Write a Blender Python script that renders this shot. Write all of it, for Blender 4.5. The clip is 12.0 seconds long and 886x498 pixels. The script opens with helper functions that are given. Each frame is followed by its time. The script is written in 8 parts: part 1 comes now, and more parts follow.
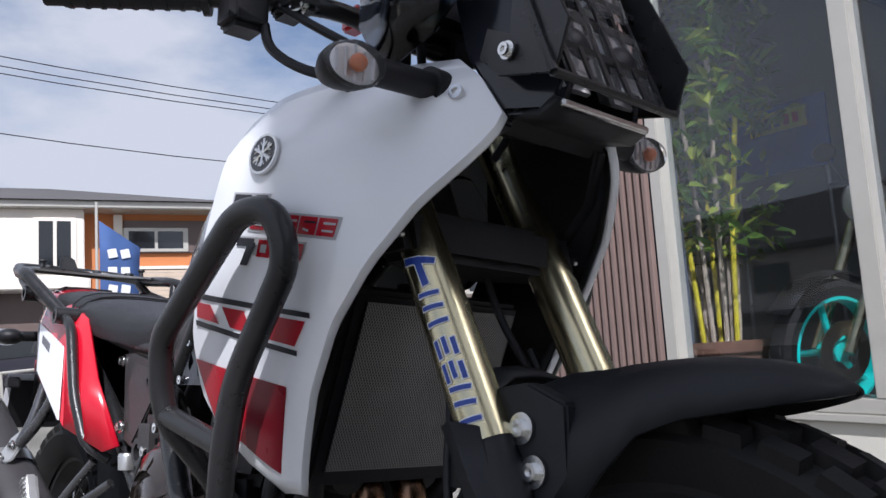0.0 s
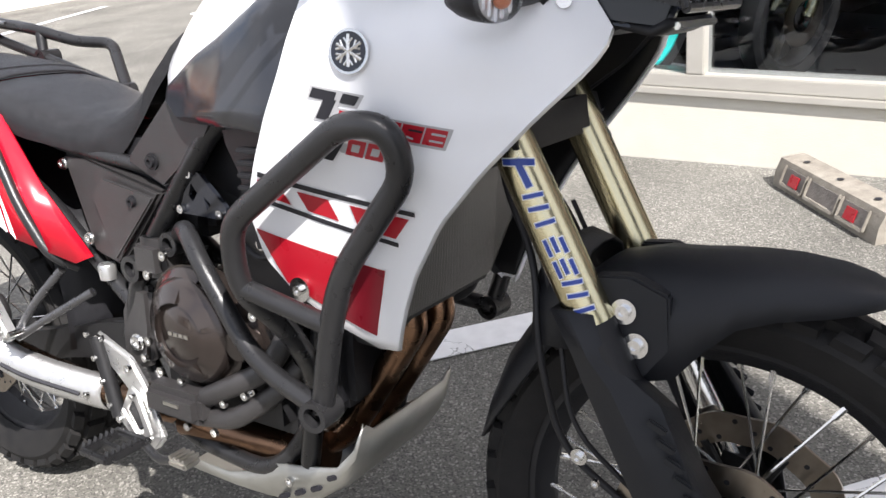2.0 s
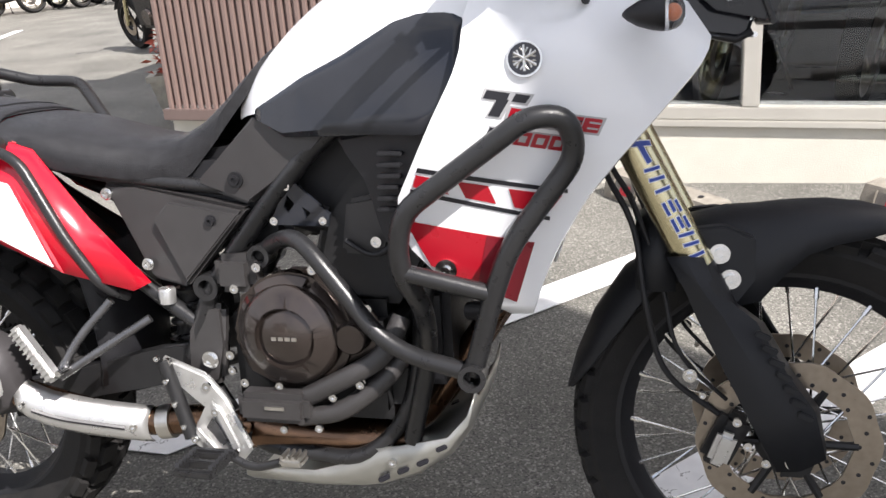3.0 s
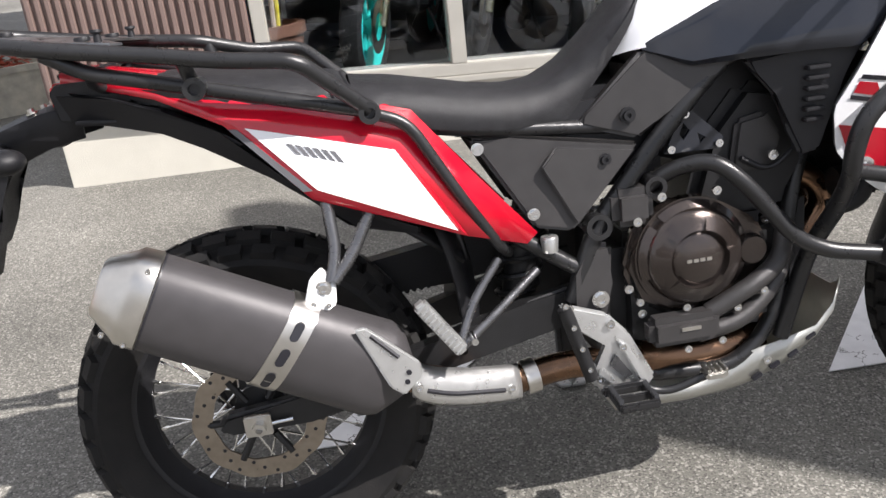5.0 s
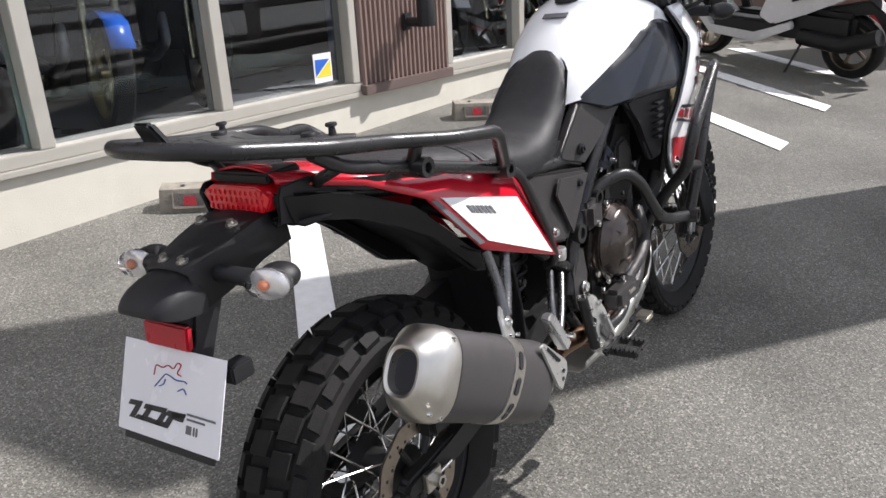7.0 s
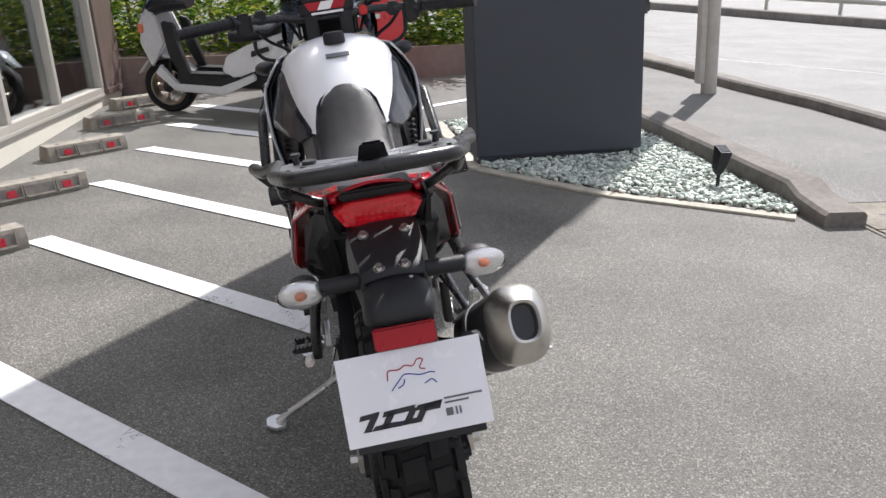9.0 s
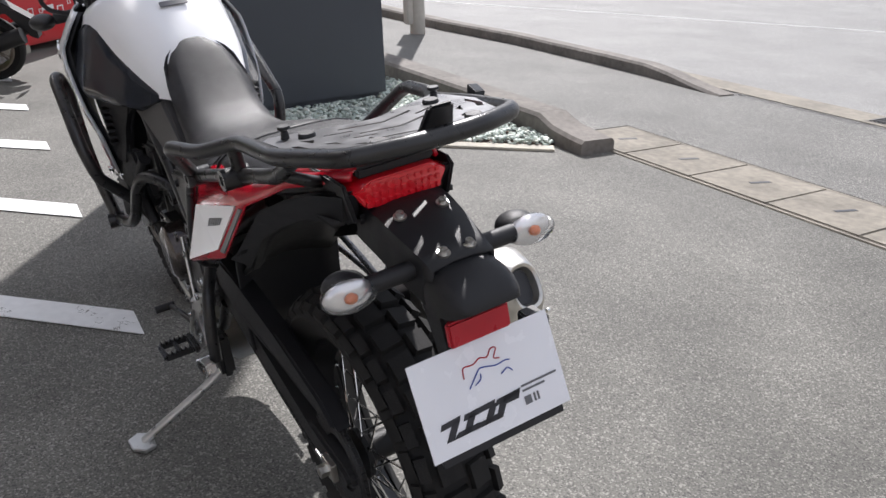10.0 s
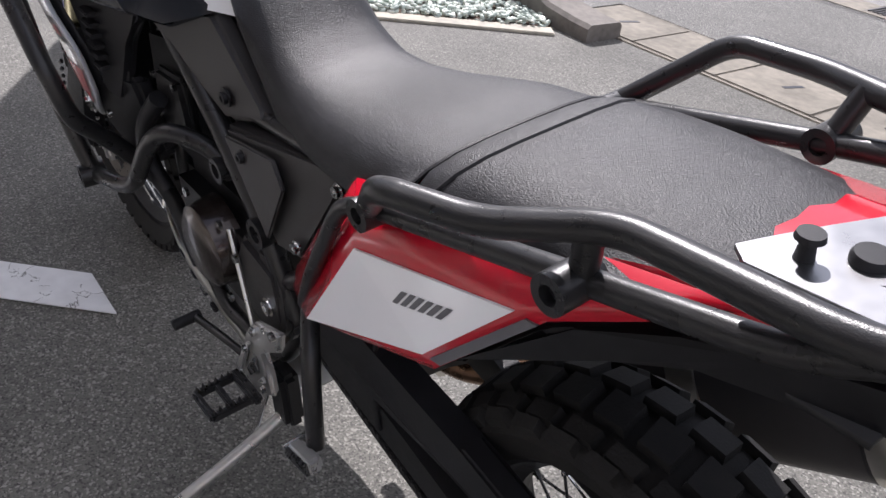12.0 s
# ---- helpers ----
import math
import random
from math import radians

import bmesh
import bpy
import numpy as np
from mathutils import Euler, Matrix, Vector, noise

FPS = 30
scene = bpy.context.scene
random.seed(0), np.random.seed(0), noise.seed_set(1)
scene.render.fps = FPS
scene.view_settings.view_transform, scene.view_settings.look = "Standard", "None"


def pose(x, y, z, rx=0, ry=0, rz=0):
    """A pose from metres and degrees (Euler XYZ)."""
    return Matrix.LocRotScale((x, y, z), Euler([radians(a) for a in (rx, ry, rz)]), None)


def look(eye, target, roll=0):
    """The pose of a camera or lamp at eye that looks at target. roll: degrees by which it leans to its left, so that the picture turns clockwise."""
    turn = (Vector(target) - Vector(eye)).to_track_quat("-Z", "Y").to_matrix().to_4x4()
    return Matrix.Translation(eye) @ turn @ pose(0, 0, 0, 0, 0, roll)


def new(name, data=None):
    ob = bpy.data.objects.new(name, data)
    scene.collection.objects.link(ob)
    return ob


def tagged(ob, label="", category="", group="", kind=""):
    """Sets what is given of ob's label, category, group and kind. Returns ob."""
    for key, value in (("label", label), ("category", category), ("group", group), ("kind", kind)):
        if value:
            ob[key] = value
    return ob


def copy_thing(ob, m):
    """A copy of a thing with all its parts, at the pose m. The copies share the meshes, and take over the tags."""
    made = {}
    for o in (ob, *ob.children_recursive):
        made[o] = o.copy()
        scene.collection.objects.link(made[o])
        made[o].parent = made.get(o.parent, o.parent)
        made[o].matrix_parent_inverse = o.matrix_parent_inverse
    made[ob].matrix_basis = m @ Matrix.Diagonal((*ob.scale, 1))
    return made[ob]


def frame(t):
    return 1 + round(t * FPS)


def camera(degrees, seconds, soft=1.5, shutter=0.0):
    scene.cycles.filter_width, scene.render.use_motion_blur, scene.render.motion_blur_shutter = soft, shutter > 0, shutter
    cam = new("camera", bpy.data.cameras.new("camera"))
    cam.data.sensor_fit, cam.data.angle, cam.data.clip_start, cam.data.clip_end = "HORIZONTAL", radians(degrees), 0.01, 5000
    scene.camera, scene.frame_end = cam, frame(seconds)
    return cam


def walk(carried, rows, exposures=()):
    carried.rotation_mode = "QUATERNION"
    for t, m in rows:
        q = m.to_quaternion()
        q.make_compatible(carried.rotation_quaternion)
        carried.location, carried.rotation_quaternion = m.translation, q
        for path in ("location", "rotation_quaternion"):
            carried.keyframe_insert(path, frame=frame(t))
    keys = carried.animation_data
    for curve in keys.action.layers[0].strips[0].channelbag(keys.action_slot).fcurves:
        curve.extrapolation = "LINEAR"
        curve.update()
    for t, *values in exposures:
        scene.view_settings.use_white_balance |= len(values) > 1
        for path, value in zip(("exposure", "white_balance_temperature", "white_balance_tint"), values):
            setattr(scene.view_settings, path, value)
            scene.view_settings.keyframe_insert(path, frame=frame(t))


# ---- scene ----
LEAN = Matrix.Rotation(radians(-5.0), 4, "X")  # the motorcycle leans on its side stand
PATH = [
    (0, (2.065, -0.612, 0.738), (0.56, 0.68, 0.996), -3.7),
    (0.3, (2.038, -0.604, 0.76), (0.54, 0.717, 0.867), -3.2),
    (0.5, (2.01, -0.61, 0.81), (0.522, 0.727, 0.785), -2.8),
    (0.6, (2.0, -0.612, 0.866), (0.511, 0.716, 0.723), -2.6),
    (1, (1.978, -0.675, 1.009), (0.571, 0.669, 0.547), -2.6),
    (1.5, (1.95, -0.782, 1.087), (0.684, 0.602, 0.392), -3.9),
    (2, (1.823, -0.875, 1.095), (0.758, 0.666, 0.395), -5.2),
    (2.5, (1.65, -1.09, 1.118), (0.957, 0.671, 0.472), -4.8),
    (3, (1.398, -1.293, 1.108), (0.9, 0.537, 0.474), -4.5),
    (3.5, (1.176, -1.421, 1.124), (0.804, 0.424, 0.446), -4.9),
    (3.7, (1.061, -1.484, 1.124), (0.758, 0.373, 0.444), -5.1),
    (5.3, (0.024, -1.35, 1.173), (0.405, 0.457, 0.405), -6.0),
    (5.5, (-0.099, -1.305, 1.192), (0.413, 0.462, 0.405), -5.6),
    (6, (-0.395, -1.125, 1.254), (0.452, 0.448, 0.354), -5.1),
    (6.5, (-0.692, -0.983, 1.297), (0.531, 0.372, 0.478), -3.6),
    (6.7, (-0.833, -0.944, 1.312), (0.519, 0.307, 0.533), -3.7),
    (8.3, (-1.573, -0.275, 1.326), (0.314, -0.118, 0.681), 0.4),
    (8.5, (-1.587, -0.145, 1.309), (0.31, -0.106, 0.676), -1.8),
    (9, (-1.55, 0.168, 1.329), (0.318, -0.098, 0.666), -3.0),
    (9.5, (-1.445, 0.42, 1.326), (0.314, -0.211, 0.614), -1.8),
    (10, (-1.209, 0.606, 1.328), (0.364, -0.328, 0.52), -1.6),
    (10.5, (-0.983, 0.692, 1.352), (0.432, -0.457, 0.529), -0.9),
    (11, (-0.779, 0.67, 1.356), (0.524, -0.534, 0.432), -0.3),
    (11.5, (-0.578, 0.646, 1.335), (0.801, -0.401, 0.333), 1.1),
    (12, (-0.294, 0.638, 1.264), (0.966, -0.443, 0.148), 4.5),
]
EXPOSURE = [(0, 0.14, 5850, 14), (0.5, 0.79, 6050, 13), (1.0, 0.99, 6250, 13), (2.0, 0.97, 6350, 13), (3.0, 0.90, 6450, 13), (4.5, 0.75, 6350, 13), (5.5, 0.65, 6450, 13), (6.5, 0.53, 6350, 13), (8.5, 0.60, 6270, 13), (10.5, 0.44, 6170, 13), (11.0, 0.21, 6120, 14), (11.5, -0.09, 6120, 15), (12, 0.61, 6170, 17)]
cam = camera(55.7, 12.0)
walk(cam, [(t, look(e, g, r)) for t, e, g, r in PATH], EXPOSURE)

# world, sun
SUN_EL, SUN_AZ = 47.0, -34.0   # azimuth counter-clockwise from +x
world = bpy.data.worlds.new("world")
scene.world = world
world.use_nodes = True
wn, wl = world.node_tree.nodes, world.node_tree.links
sky = wn.new("ShaderNodeTexSky")
sky.sky_type, sky.sun_disc = "NISHITA", False
sky.sun_elevation, sky.sun_rotation = radians(SUN_EL), radians(90 - SUN_AZ)
# broken white cloud over the blue
co = wn.new("ShaderNodeTexCoord")
cl = wn.new("ShaderNodeTexNoise")
cl.inputs["Scale"].default_value, cl.inputs["Detail"].default_value, cl.inputs["Roughness"].default_value = 2.2, 7, 0.55
squash = wn.new("ShaderNodeMapping")
squash.inputs["Scale"].default_value = (1, 1, 2.4)
wl.new(co.outputs["Generated"], squash.inputs["Vector"])
wl.new(squash.outputs[0], cl.inputs["Vector"])
cover = wn.new("ShaderNodeMapRange")
cover.inputs["From Min"].default_value, cover.inputs["From Max"].default_value = 0.32, 0.54
wl.new(cl.outputs["Fac"], cover.inputs["Value"])
cmix = wn.new("ShaderNodeMix")
cmix.data_type = "RGBA"
cmix.inputs["B"].default_value = (6.4, 6.5, 6.8, 1)
wl.new(cover.outputs[0], cmix.inputs["Factor"])
wl.new(sky.outputs[0], cmix.inputs["A"])
bg = wn["Background"]
wl.new(cmix.outputs["Result"], bg.inputs[0])
bg.inputs[1].default_value = 0.094
sun = new("sun", bpy.data.lights.new("sun", "SUN"))
sun.data.energy, sun.data.angle, sun.data.color = 5.0, radians(0.6), (1, 0.955, 0.90)
d = Vector((math.cos(radians(SUN_EL)) * math.cos(radians(SUN_AZ)), math.cos(radians(SUN_EL)) * math.sin(radians(SUN_AZ)), math.sin(radians(SUN_EL))))
sun.matrix_world = look(d * 30, (0, 0, 0))


# ---- materials ----
def material(name, color, rough=0.5, metal=0.0, var=0.15, scale=30.0, bump=0.0, bump_scale=200.0, coat=0.0, spec=0.5, rough_var=0.1, tint=None):
    """Principled surface with two scales of noise in colour and gloss, and fine relief."""
    m = bpy.data.materials.new(name)
    m.use_nodes = True
    n, ln = m.node_tree.nodes, m.node_tree.links
    b = n["Principled BSDF"]
    tc = n.new("ShaderNodeTexCoord")
    big, small = n.new("ShaderNodeTexNoise"), n.new("ShaderNodeTexNoise")
    big.inputs["Scale"].default_value, small.inputs["Scale"].default_value = scale * 0.15, scale
    big.inputs["Detail"].default_value = small.inputs["Detail"].default_value = 5
    for k in (big, small):
        ln.new(tc.outputs["Object"], k.inputs["Vector"])
    add = n.new("ShaderNodeMath")
    add.operation = "ADD"
    ln.new(big.outputs["Fac"], add.inputs[0])
    ln.new(small.outputs["Fac"], add.inputs[1])
    mr = n.new("ShaderNodeMapRange")
    mr.inputs["From Min"].default_value, mr.inputs["From Max"].default_value = 0.6, 1.4
    ln.new(add.outputs[0], mr.inputs["Value"])
    mix = n.new("ShaderNodeMix")
    mix.data_type = "RGBA"
    c2 = tint or color
    mix.inputs["A"].default_value = (*[c * (1 - var) for c in color], 1)
    mix.inputs["B"].default_value = (*[min(1, c * (1 + var)) for c in c2], 1)
    ln.new(mr.outputs[0], mix.inputs["Factor"])
    ln.new(mix.outputs["Result"], b.inputs["Base Color"])
    rr = n.new("ShaderNodeMapRange")
    rr.inputs["To Min"].default_value, rr.inputs["To Max"].default_value = max(0.02, rough - rough_var), min(1, rough + rough_var)
    ln.new(small.outputs["Fac"], rr.inputs["Value"])
    ln.new(rr.outputs[0], b.inputs["Roughness"])
    b.inputs["Metallic"].default_value = metal
    b.inputs["Coat Weight"].default_value = coat
    b.inputs["Coat Roughness"].default_value = 0.06
    b.inputs["Specular IOR Level"].default_value = spec
    if bump:
        fine = n.new("ShaderNodeTexNoise")
        fine.inputs["Scale"].default_value, fine.inputs["Detail"].default_value = bump_scale, 3
        ln.new(tc.outputs["Object"], fine.inputs["Vector"])
        bp_ = n.new("ShaderNodeBump")
        bp_.inputs["Strength"].default_value, bp_.inputs["Distance"].default_value = bump, 0.002
        ln.new(fine.outputs["Fac"], bp_.inputs["Height"])
        ln.new(bp_.outputs[0], b.inputs["Normal"])
    return m


def glass(name, color=(1, 1, 1), rough=0.02, ior=1.45):
    m = bpy.data.materials.new(name)
    m.use_nodes = True
    b = m.node_tree.nodes["Principled BSDF"]
    b.inputs["Base Color"].default_value = (*color, 1)
    b.inputs["Roughness"].default_value, b.inputs["IOR"].default_value = rough, ior
    b.inputs["Transmission Weight"].default_value = 1
    return m


WHITE = material("white_gloss_plastic", (0.87, 0.88, 0.90), 0.22, var=0.03, coat=0.5, scale=12)
WHITE_FILM = material("white_sticker", (0.82, 0.82, 0.82), 0.35, var=0.03)
RED = material("red_gloss_plastic", (0.52, 0.006, 0.022), 0.2, var=0.08, coat=0.6, scale=12)
RED_FILM = material("red_sticker", (0.40, 0.008, 0.02), 0.3, var=0.06)
DARKRED = material("dark_red_sticker", (0.20, 0.01, 0.02), 0.3, var=0.1)
NAVY = material("satin_black_panel", (0.018, 0.020, 0.026), 0.13, var=0.15, scale=20, bump=0.03, bump_scale=900)
CHAR = material("charcoal_textured_plastic", (0.036, 0.034, 0.034), 0.36, var=0.15, bump=0.3, bump_scale=1400, scale=40)
BLACK = material("black_plastic", (0.011, 0.011, 0.013), 0.5, var=0.25, spec=0.4, bump=0.2, bump_scale=1200, scale=50)
FENDER = material("matte_black_fender_plastic", (0.012, 0.013, 0.016), 0.50, spec=0.35, var=0.12, bump=0.2, bump_scale=1600, scale=30)
TUBE = material("black_powder_coat", (0.017, 0.017, 0.018), 0.30, var=0.2, bump=0.15, bump_scale=900, scale=60)
VINYL = material("seat_vinyl", (0.020, 0.020, 0.022), 0.42, var=0.45, bump=0.55, bump_scale=620, scale=300, spec=0.32, rough_var=0.2)
RUBBER = material("tyre_rubber", (0.008, 0.008, 0.009), 0.75, var=0.3, bump=0.3, bump_scale=300, scale=30, tint=(0.017, 0.016, 0.015), spec=0.3)
GOLD = material("gold_anodised", (0.62, 0.56, 0.36), 0.24, metal=1, var=0.06, scale=30)
STEEL = material("brushed_stainless", (0.62, 0.60, 0.56), 0.32, metal=1, var=0.12, bump=0.1, bump_scale=500, scale=40)
ALU = material("cast_aluminium", (0.60, 0.60, 0.59), 0.30, metal=0.8, var=0.1, bump=0.2, bump_scale=500, scale=50)
CHROME = material("zinc_bolt", (0.75, 0.75, 0.74), 0.18, metal=1, var=0.1, scale=80)
ENGINE = material("bronze_black_engine_paint", (0.056, 0.044, 0.039), 0.20, coat=0.6, metal=0.7, var=0.2, bump=0.15, bump_scale=600, scale=40)
ENG_DARK = material("black_cast_engine", (0.014, 0.014, 0.015), 0.5, metal=0.2, var=0.3, bump=0.3, bump_scale=500, scale=40)
COPPER = material("heat_stained_steel", (0.105, 0.072, 0.055), 0.26, metal=1, var=0.4, scale=18, tint=(0.24, 0.14, 0.085))
SATIN = material("satin_dark_cast_metal", (0.15, 0.15, 0.155), 0.28, metal=0.85, var=0.15, bump=0.15, bump_scale=500, scale=50)
MUFFLER = material("grey_muffler_coat", (0.062, 0.058, 0.060), 0.46, metal=0.25, var=0.1, bump=0.15, bump_scale=900, scale=40)
DISC = material("brake_disc_steel", (0.36, 0.315, 0.265), 0.32, metal=1, var=0.2, scale=60)
SKID = material("brushed_skid_aluminium", (0.46, 0.46, 0.43), 0.4, metal=0.9, var=0.12, bump=0.1, bump_scale=400, scale=30)
GRILLE = material("radiator_grille", (0.36, 0.345, 0.33), 0.5, metal=0.3, var=0.2)
LENS_RED = material("red_lens", (0.74, 0.008, 0.02), 0.10, var=0.1, coat=0.8, scale=60)
LENS_CLEAR = glass("clear_lens", (0.95, 0.95, 0.96), 0.04, 1.15)
LENS_CLEAR.node_tree.nodes["Principled BSDF"].inputs["Transmission Weight"].default_value = 0.95
RACKALU = material("brushed_rack_aluminium", (0.36, 0.36, 0.37), 0.30, metal=1, var=0.06, scale=30)
AMBER = material("amber_bulb", (0.62, 0.20, 0.09), 0.3, var=0.1)
REFLECT = material("reflector_bowl", (0.80, 0.80, 0.81), 0.20, metal=0.7, var=0.05)
SMOKE = glass("smoked_screen", (0.12, 0.15, 0.2), 0.05)
BADGE_INK = material("dark_blue_badge_enamel", (0.008, 0.010, 0.018), 0.12, var=0.1, coat=0.5)
INK = material("black_ink", (0.015, 0.015, 0.02), 0.4, var=0.05)
BLUE_INK = material("blue_ink", (0.025, 0.06, 0.32), 0.35, var=0.05)
SILVER_INK = material("silver_grey_ink", (0.42, 0.42, 0.43), 0.35, var=0.05)
GREY_INK = material("grey_ink", (0.12, 0.12, 0.13), 0.4, var=0.05)
CARD = material("laminated_card", (0.78, 0.78, 0.82), 0.25, var=0.02, coat=0.5)


# ---- shaping helpers ----
def finish(name, bm, mat, parent=None, label="", smooth=40, solid=0.0):
    bmesh.ops.recalc_face_normals(bm, faces=bm.faces[:]) if not solid else None
    me = bpy.data.meshes.new(name)
    bm.to_mesh(me)
    bm.free()
    me.materials.append(mat)
    if smooth:
        me.shade_smooth()
        me.set_sharp_from_angle(angle=radians(smooth))
    ob = new(name, me)
    if parent:
        ob.parent = parent
    if solid:
        md = ob.modifiers.new("thick", "SOLIDIFY")
        md.thickness, md.offset = solid, 0
    return tagged(ob, label)


def part(name, bm, material_, parent, label="", smooth=40, solid=0.0):
    return finish(name, bm, material_, parent, label, smooth, solid)


def rounded(pts, bend):
    """A polyline with its corners rounded off."""
    pts = [Vector(p) for p in pts]
    out = [pts[0]]
    for a, b, c in zip(pts, pts[1:], pts[2:]):
        u, v = (a - b), (c - b)
        d = min(bend, u.length * 0.48, v.length * 0.48)
        p, q = b + u.normalized() * d, b + v.normalized() * d
        for i in range(6):
            t = i / 5
            out.append(p * (1 - t) ** 2 + b * 2 * t * (1 - t) + q * t * t)
    return out + [pts[-1]]


def tube(pts, r, bend=0.04, seg=12, bm=None, cap=True, radii=None):
    bm = bm or bmesh.new()
    path = rounded(pts, bend) if bend else [Vector(p) for p in pts]
    rings, ref = [], None
    for i, p in enumerate(path):
        d = (path[min(i + 1, len(path) - 1)] - path[max(i - 1, 0)]).normalized()
        if ref is None:
            ref = d.orthogonal().normalized()
        ref = (ref - d * ref.dot(d)).normalized()
        side = d.cross(ref)
        rr = radii[i] if radii else r
        rings.append([bm.verts.new(p + (ref * math.cos(a) + side * math.sin(a)) * rr) for a in (k * 2 * math.pi / seg for k in range(seg))])
    for a, b in zip(rings, rings[1:]):
        for k in range(seg):
            bm.faces.new((a[k], a[(k + 1) % seg], b[(k + 1) % seg], b[k]))
    if cap:
        bm.faces.new(rings[0][::-1])
        bm.faces.new(rings[-1])
    return bm


def cyl(a, b, r, seg=16, bm=None, r2=None):
    """A straight rod from a to b."""
    return tube([a, b], r, 0, seg, bm, radii=[r, r if r2 is None else r2])


def ringed(a, b, r, hole, bm=None, seg=20):
    """A short hollow collar from a to b."""
    bm = bm or bmesh.new()
    a, b = Vector(a), Vector(b)
    d = (b - a).normalized()
    u = d.orthogonal().normalized()
    v = d.cross(u)
    prof = [(a, hole), (a, r), (b, r), (b, hole)]
    rows = [[bm.verts.new(c + (u * math.cos(t) + v * math.sin(t)) * q) for t in (k * 2 * math.pi / seg for k in range(seg))] for c, q in prof]
    for i in range(4):
        p, q = rows[i], rows[(i + 1) % 4]
        for k in range(seg):
            bm.faces.new((p[k], p[(k + 1) % seg], q[(k + 1) % seg], q[k]))
    return bm


def plate(pts, depth, bevel=0.004, bm=None, way=(0, 1, 0)):
    """A flat or slightly warped polygon, given its thickness along way."""
    bm = bm or bmesh.new()
    w = Vector(way) * depth
    a = [bm.verts.new(Vector(p)) for p in pts]
    b = [bm.verts.new(Vector(p) + w) for p in pts]
    n = len(pts)
    faces = [bm.faces.new(a), bm.faces.new(b[::-1])]
    faces += [bm.faces.new((a[i], b[i], b[(i + 1) % n], a[(i + 1) % n])) for i in range(n)]
    if bevel:
        edges = {e for f in faces for e in f.edges}
        bmesh.ops.bevel(bm, geom=list(edges), offset=bevel, segments=2, affect="EDGES", clamp_overlap=True)
    return bm


def holed(outer, holes, depth, place):
    """A sheet with holes through it; place maps (u, v, w) to a point."""
    bm = bmesh.new()
    loops = []
    for loop in (outer, *holes):
        vs = [bm.verts.new((u, v, 0)) for u, v in loop]
        loops.append([bm.edges.new((vs[i], vs[(i + 1) % len(vs)])) for i in range(len(vs))])
    res = bmesh.ops.triangle_fill(bm, use_beauty=True, use_dissolve=False, edges=[e for l in loops for e in l], normal=(0, 0, 1))
    ext = bmesh.ops.extrude_face_region(bm, geom=bm.faces[:])
    for v in ext["geom"]:
        if isinstance(v, bmesh.types.BMVert):
            v.co.z += depth
    for v in bm.verts:
        v.co = Vector(place(*v.co))
    return bm


def loft(sections, closed=False, caps=True, bm=None):
    """Skin over rows of points, all of one length; closed: each row is a ring."""
    bm = bm or bmesh.new()
    rows = [[bm.verts.new(Vector(p)) for p in s] for s in sections]
    n = len(rows[0])
    for a, b in zip(rows, rows[1:]):
        for k in range(n if closed else n - 1):
            bm.faces.new((a[k], a[(k + 1) % n], b[(k + 1) % n], b[k]))
    if closed and caps:
        bm.faces.new(rows[0][::-1])
        bm.faces.new(rows[-1])
    return bm


def boxy(a, b, bevel=0.006, bm=None, turn=None):
    bm = bm or bmesh.new()
    c = [(p + q) / 2 for p, q in zip(a, b)]
    m = Matrix.LocRotScale(c, None, [abs(q - p) for p, q in zip(a, b)])
    if turn is not None:
        m = Matrix.Translation(c) @ turn @ Matrix.Translation([-v for v in c]) @ m
    vs = bmesh.ops.create_cube(bm, size=1, matrix=m)["verts"]
    if bevel:
        bmesh.ops.bevel(bm, geom=list({e for v in vs for e in v.link_edges}), offset=bevel, segments=2, affect="EDGES", clamp_overlap=True)
    return bm


def ball(c, r, scale=(1, 1, 1), bm=None, seg=16, turn=None):
    bm = bm or bmesh.new()
    m = Matrix.Translation(c) @ (turn or Matrix()) @ Matrix.Diagonal((*[r * s for s in scale], 1))
    bmesh.ops.create_uvsphere(bm, u_segments=seg, v_segments=seg // 2 + 2, radius=1, matrix=m)
    return bm


def spin(profile, centre, axis="Y", seg=48, bm=None):
    """Turn a profile of (radius, along the axis) round an axis through centre."""
    bm = bm or bmesh.new()
    cx, cy, cz = centre
    rows = []
    for r, w in profile:
        row = []
        for k in range(seg):
            t = k * 2 * math.pi / seg
            c, s = r * math.cos(t), r * math.sin(t)
            row.append(bm.verts.new({"Y": (cx + c, cy + w, cz + s), "X": (cx + w, cy + c, cz + s), "Z": (cx + c, cy + s, cz + w)}[axis]))
        rows.append(row)
    for a, b in zip(rows, rows[1:]):
        for k in range(seg):
            bm.faces.new((a[k], a[(k + 1) % seg], b[(k + 1) % seg], b[k]))
    return bm


def interp(table, x):
    """Straight-line look-up in a table of (x, value)."""
    if x <= table[0][0]:
        return table[0][1]
    for (a, p), (b, q) in zip(table, table[1:]):
        if x <= b:
            return p + (q - p) * (x - a) / (b - a)
    return table[-1][1]


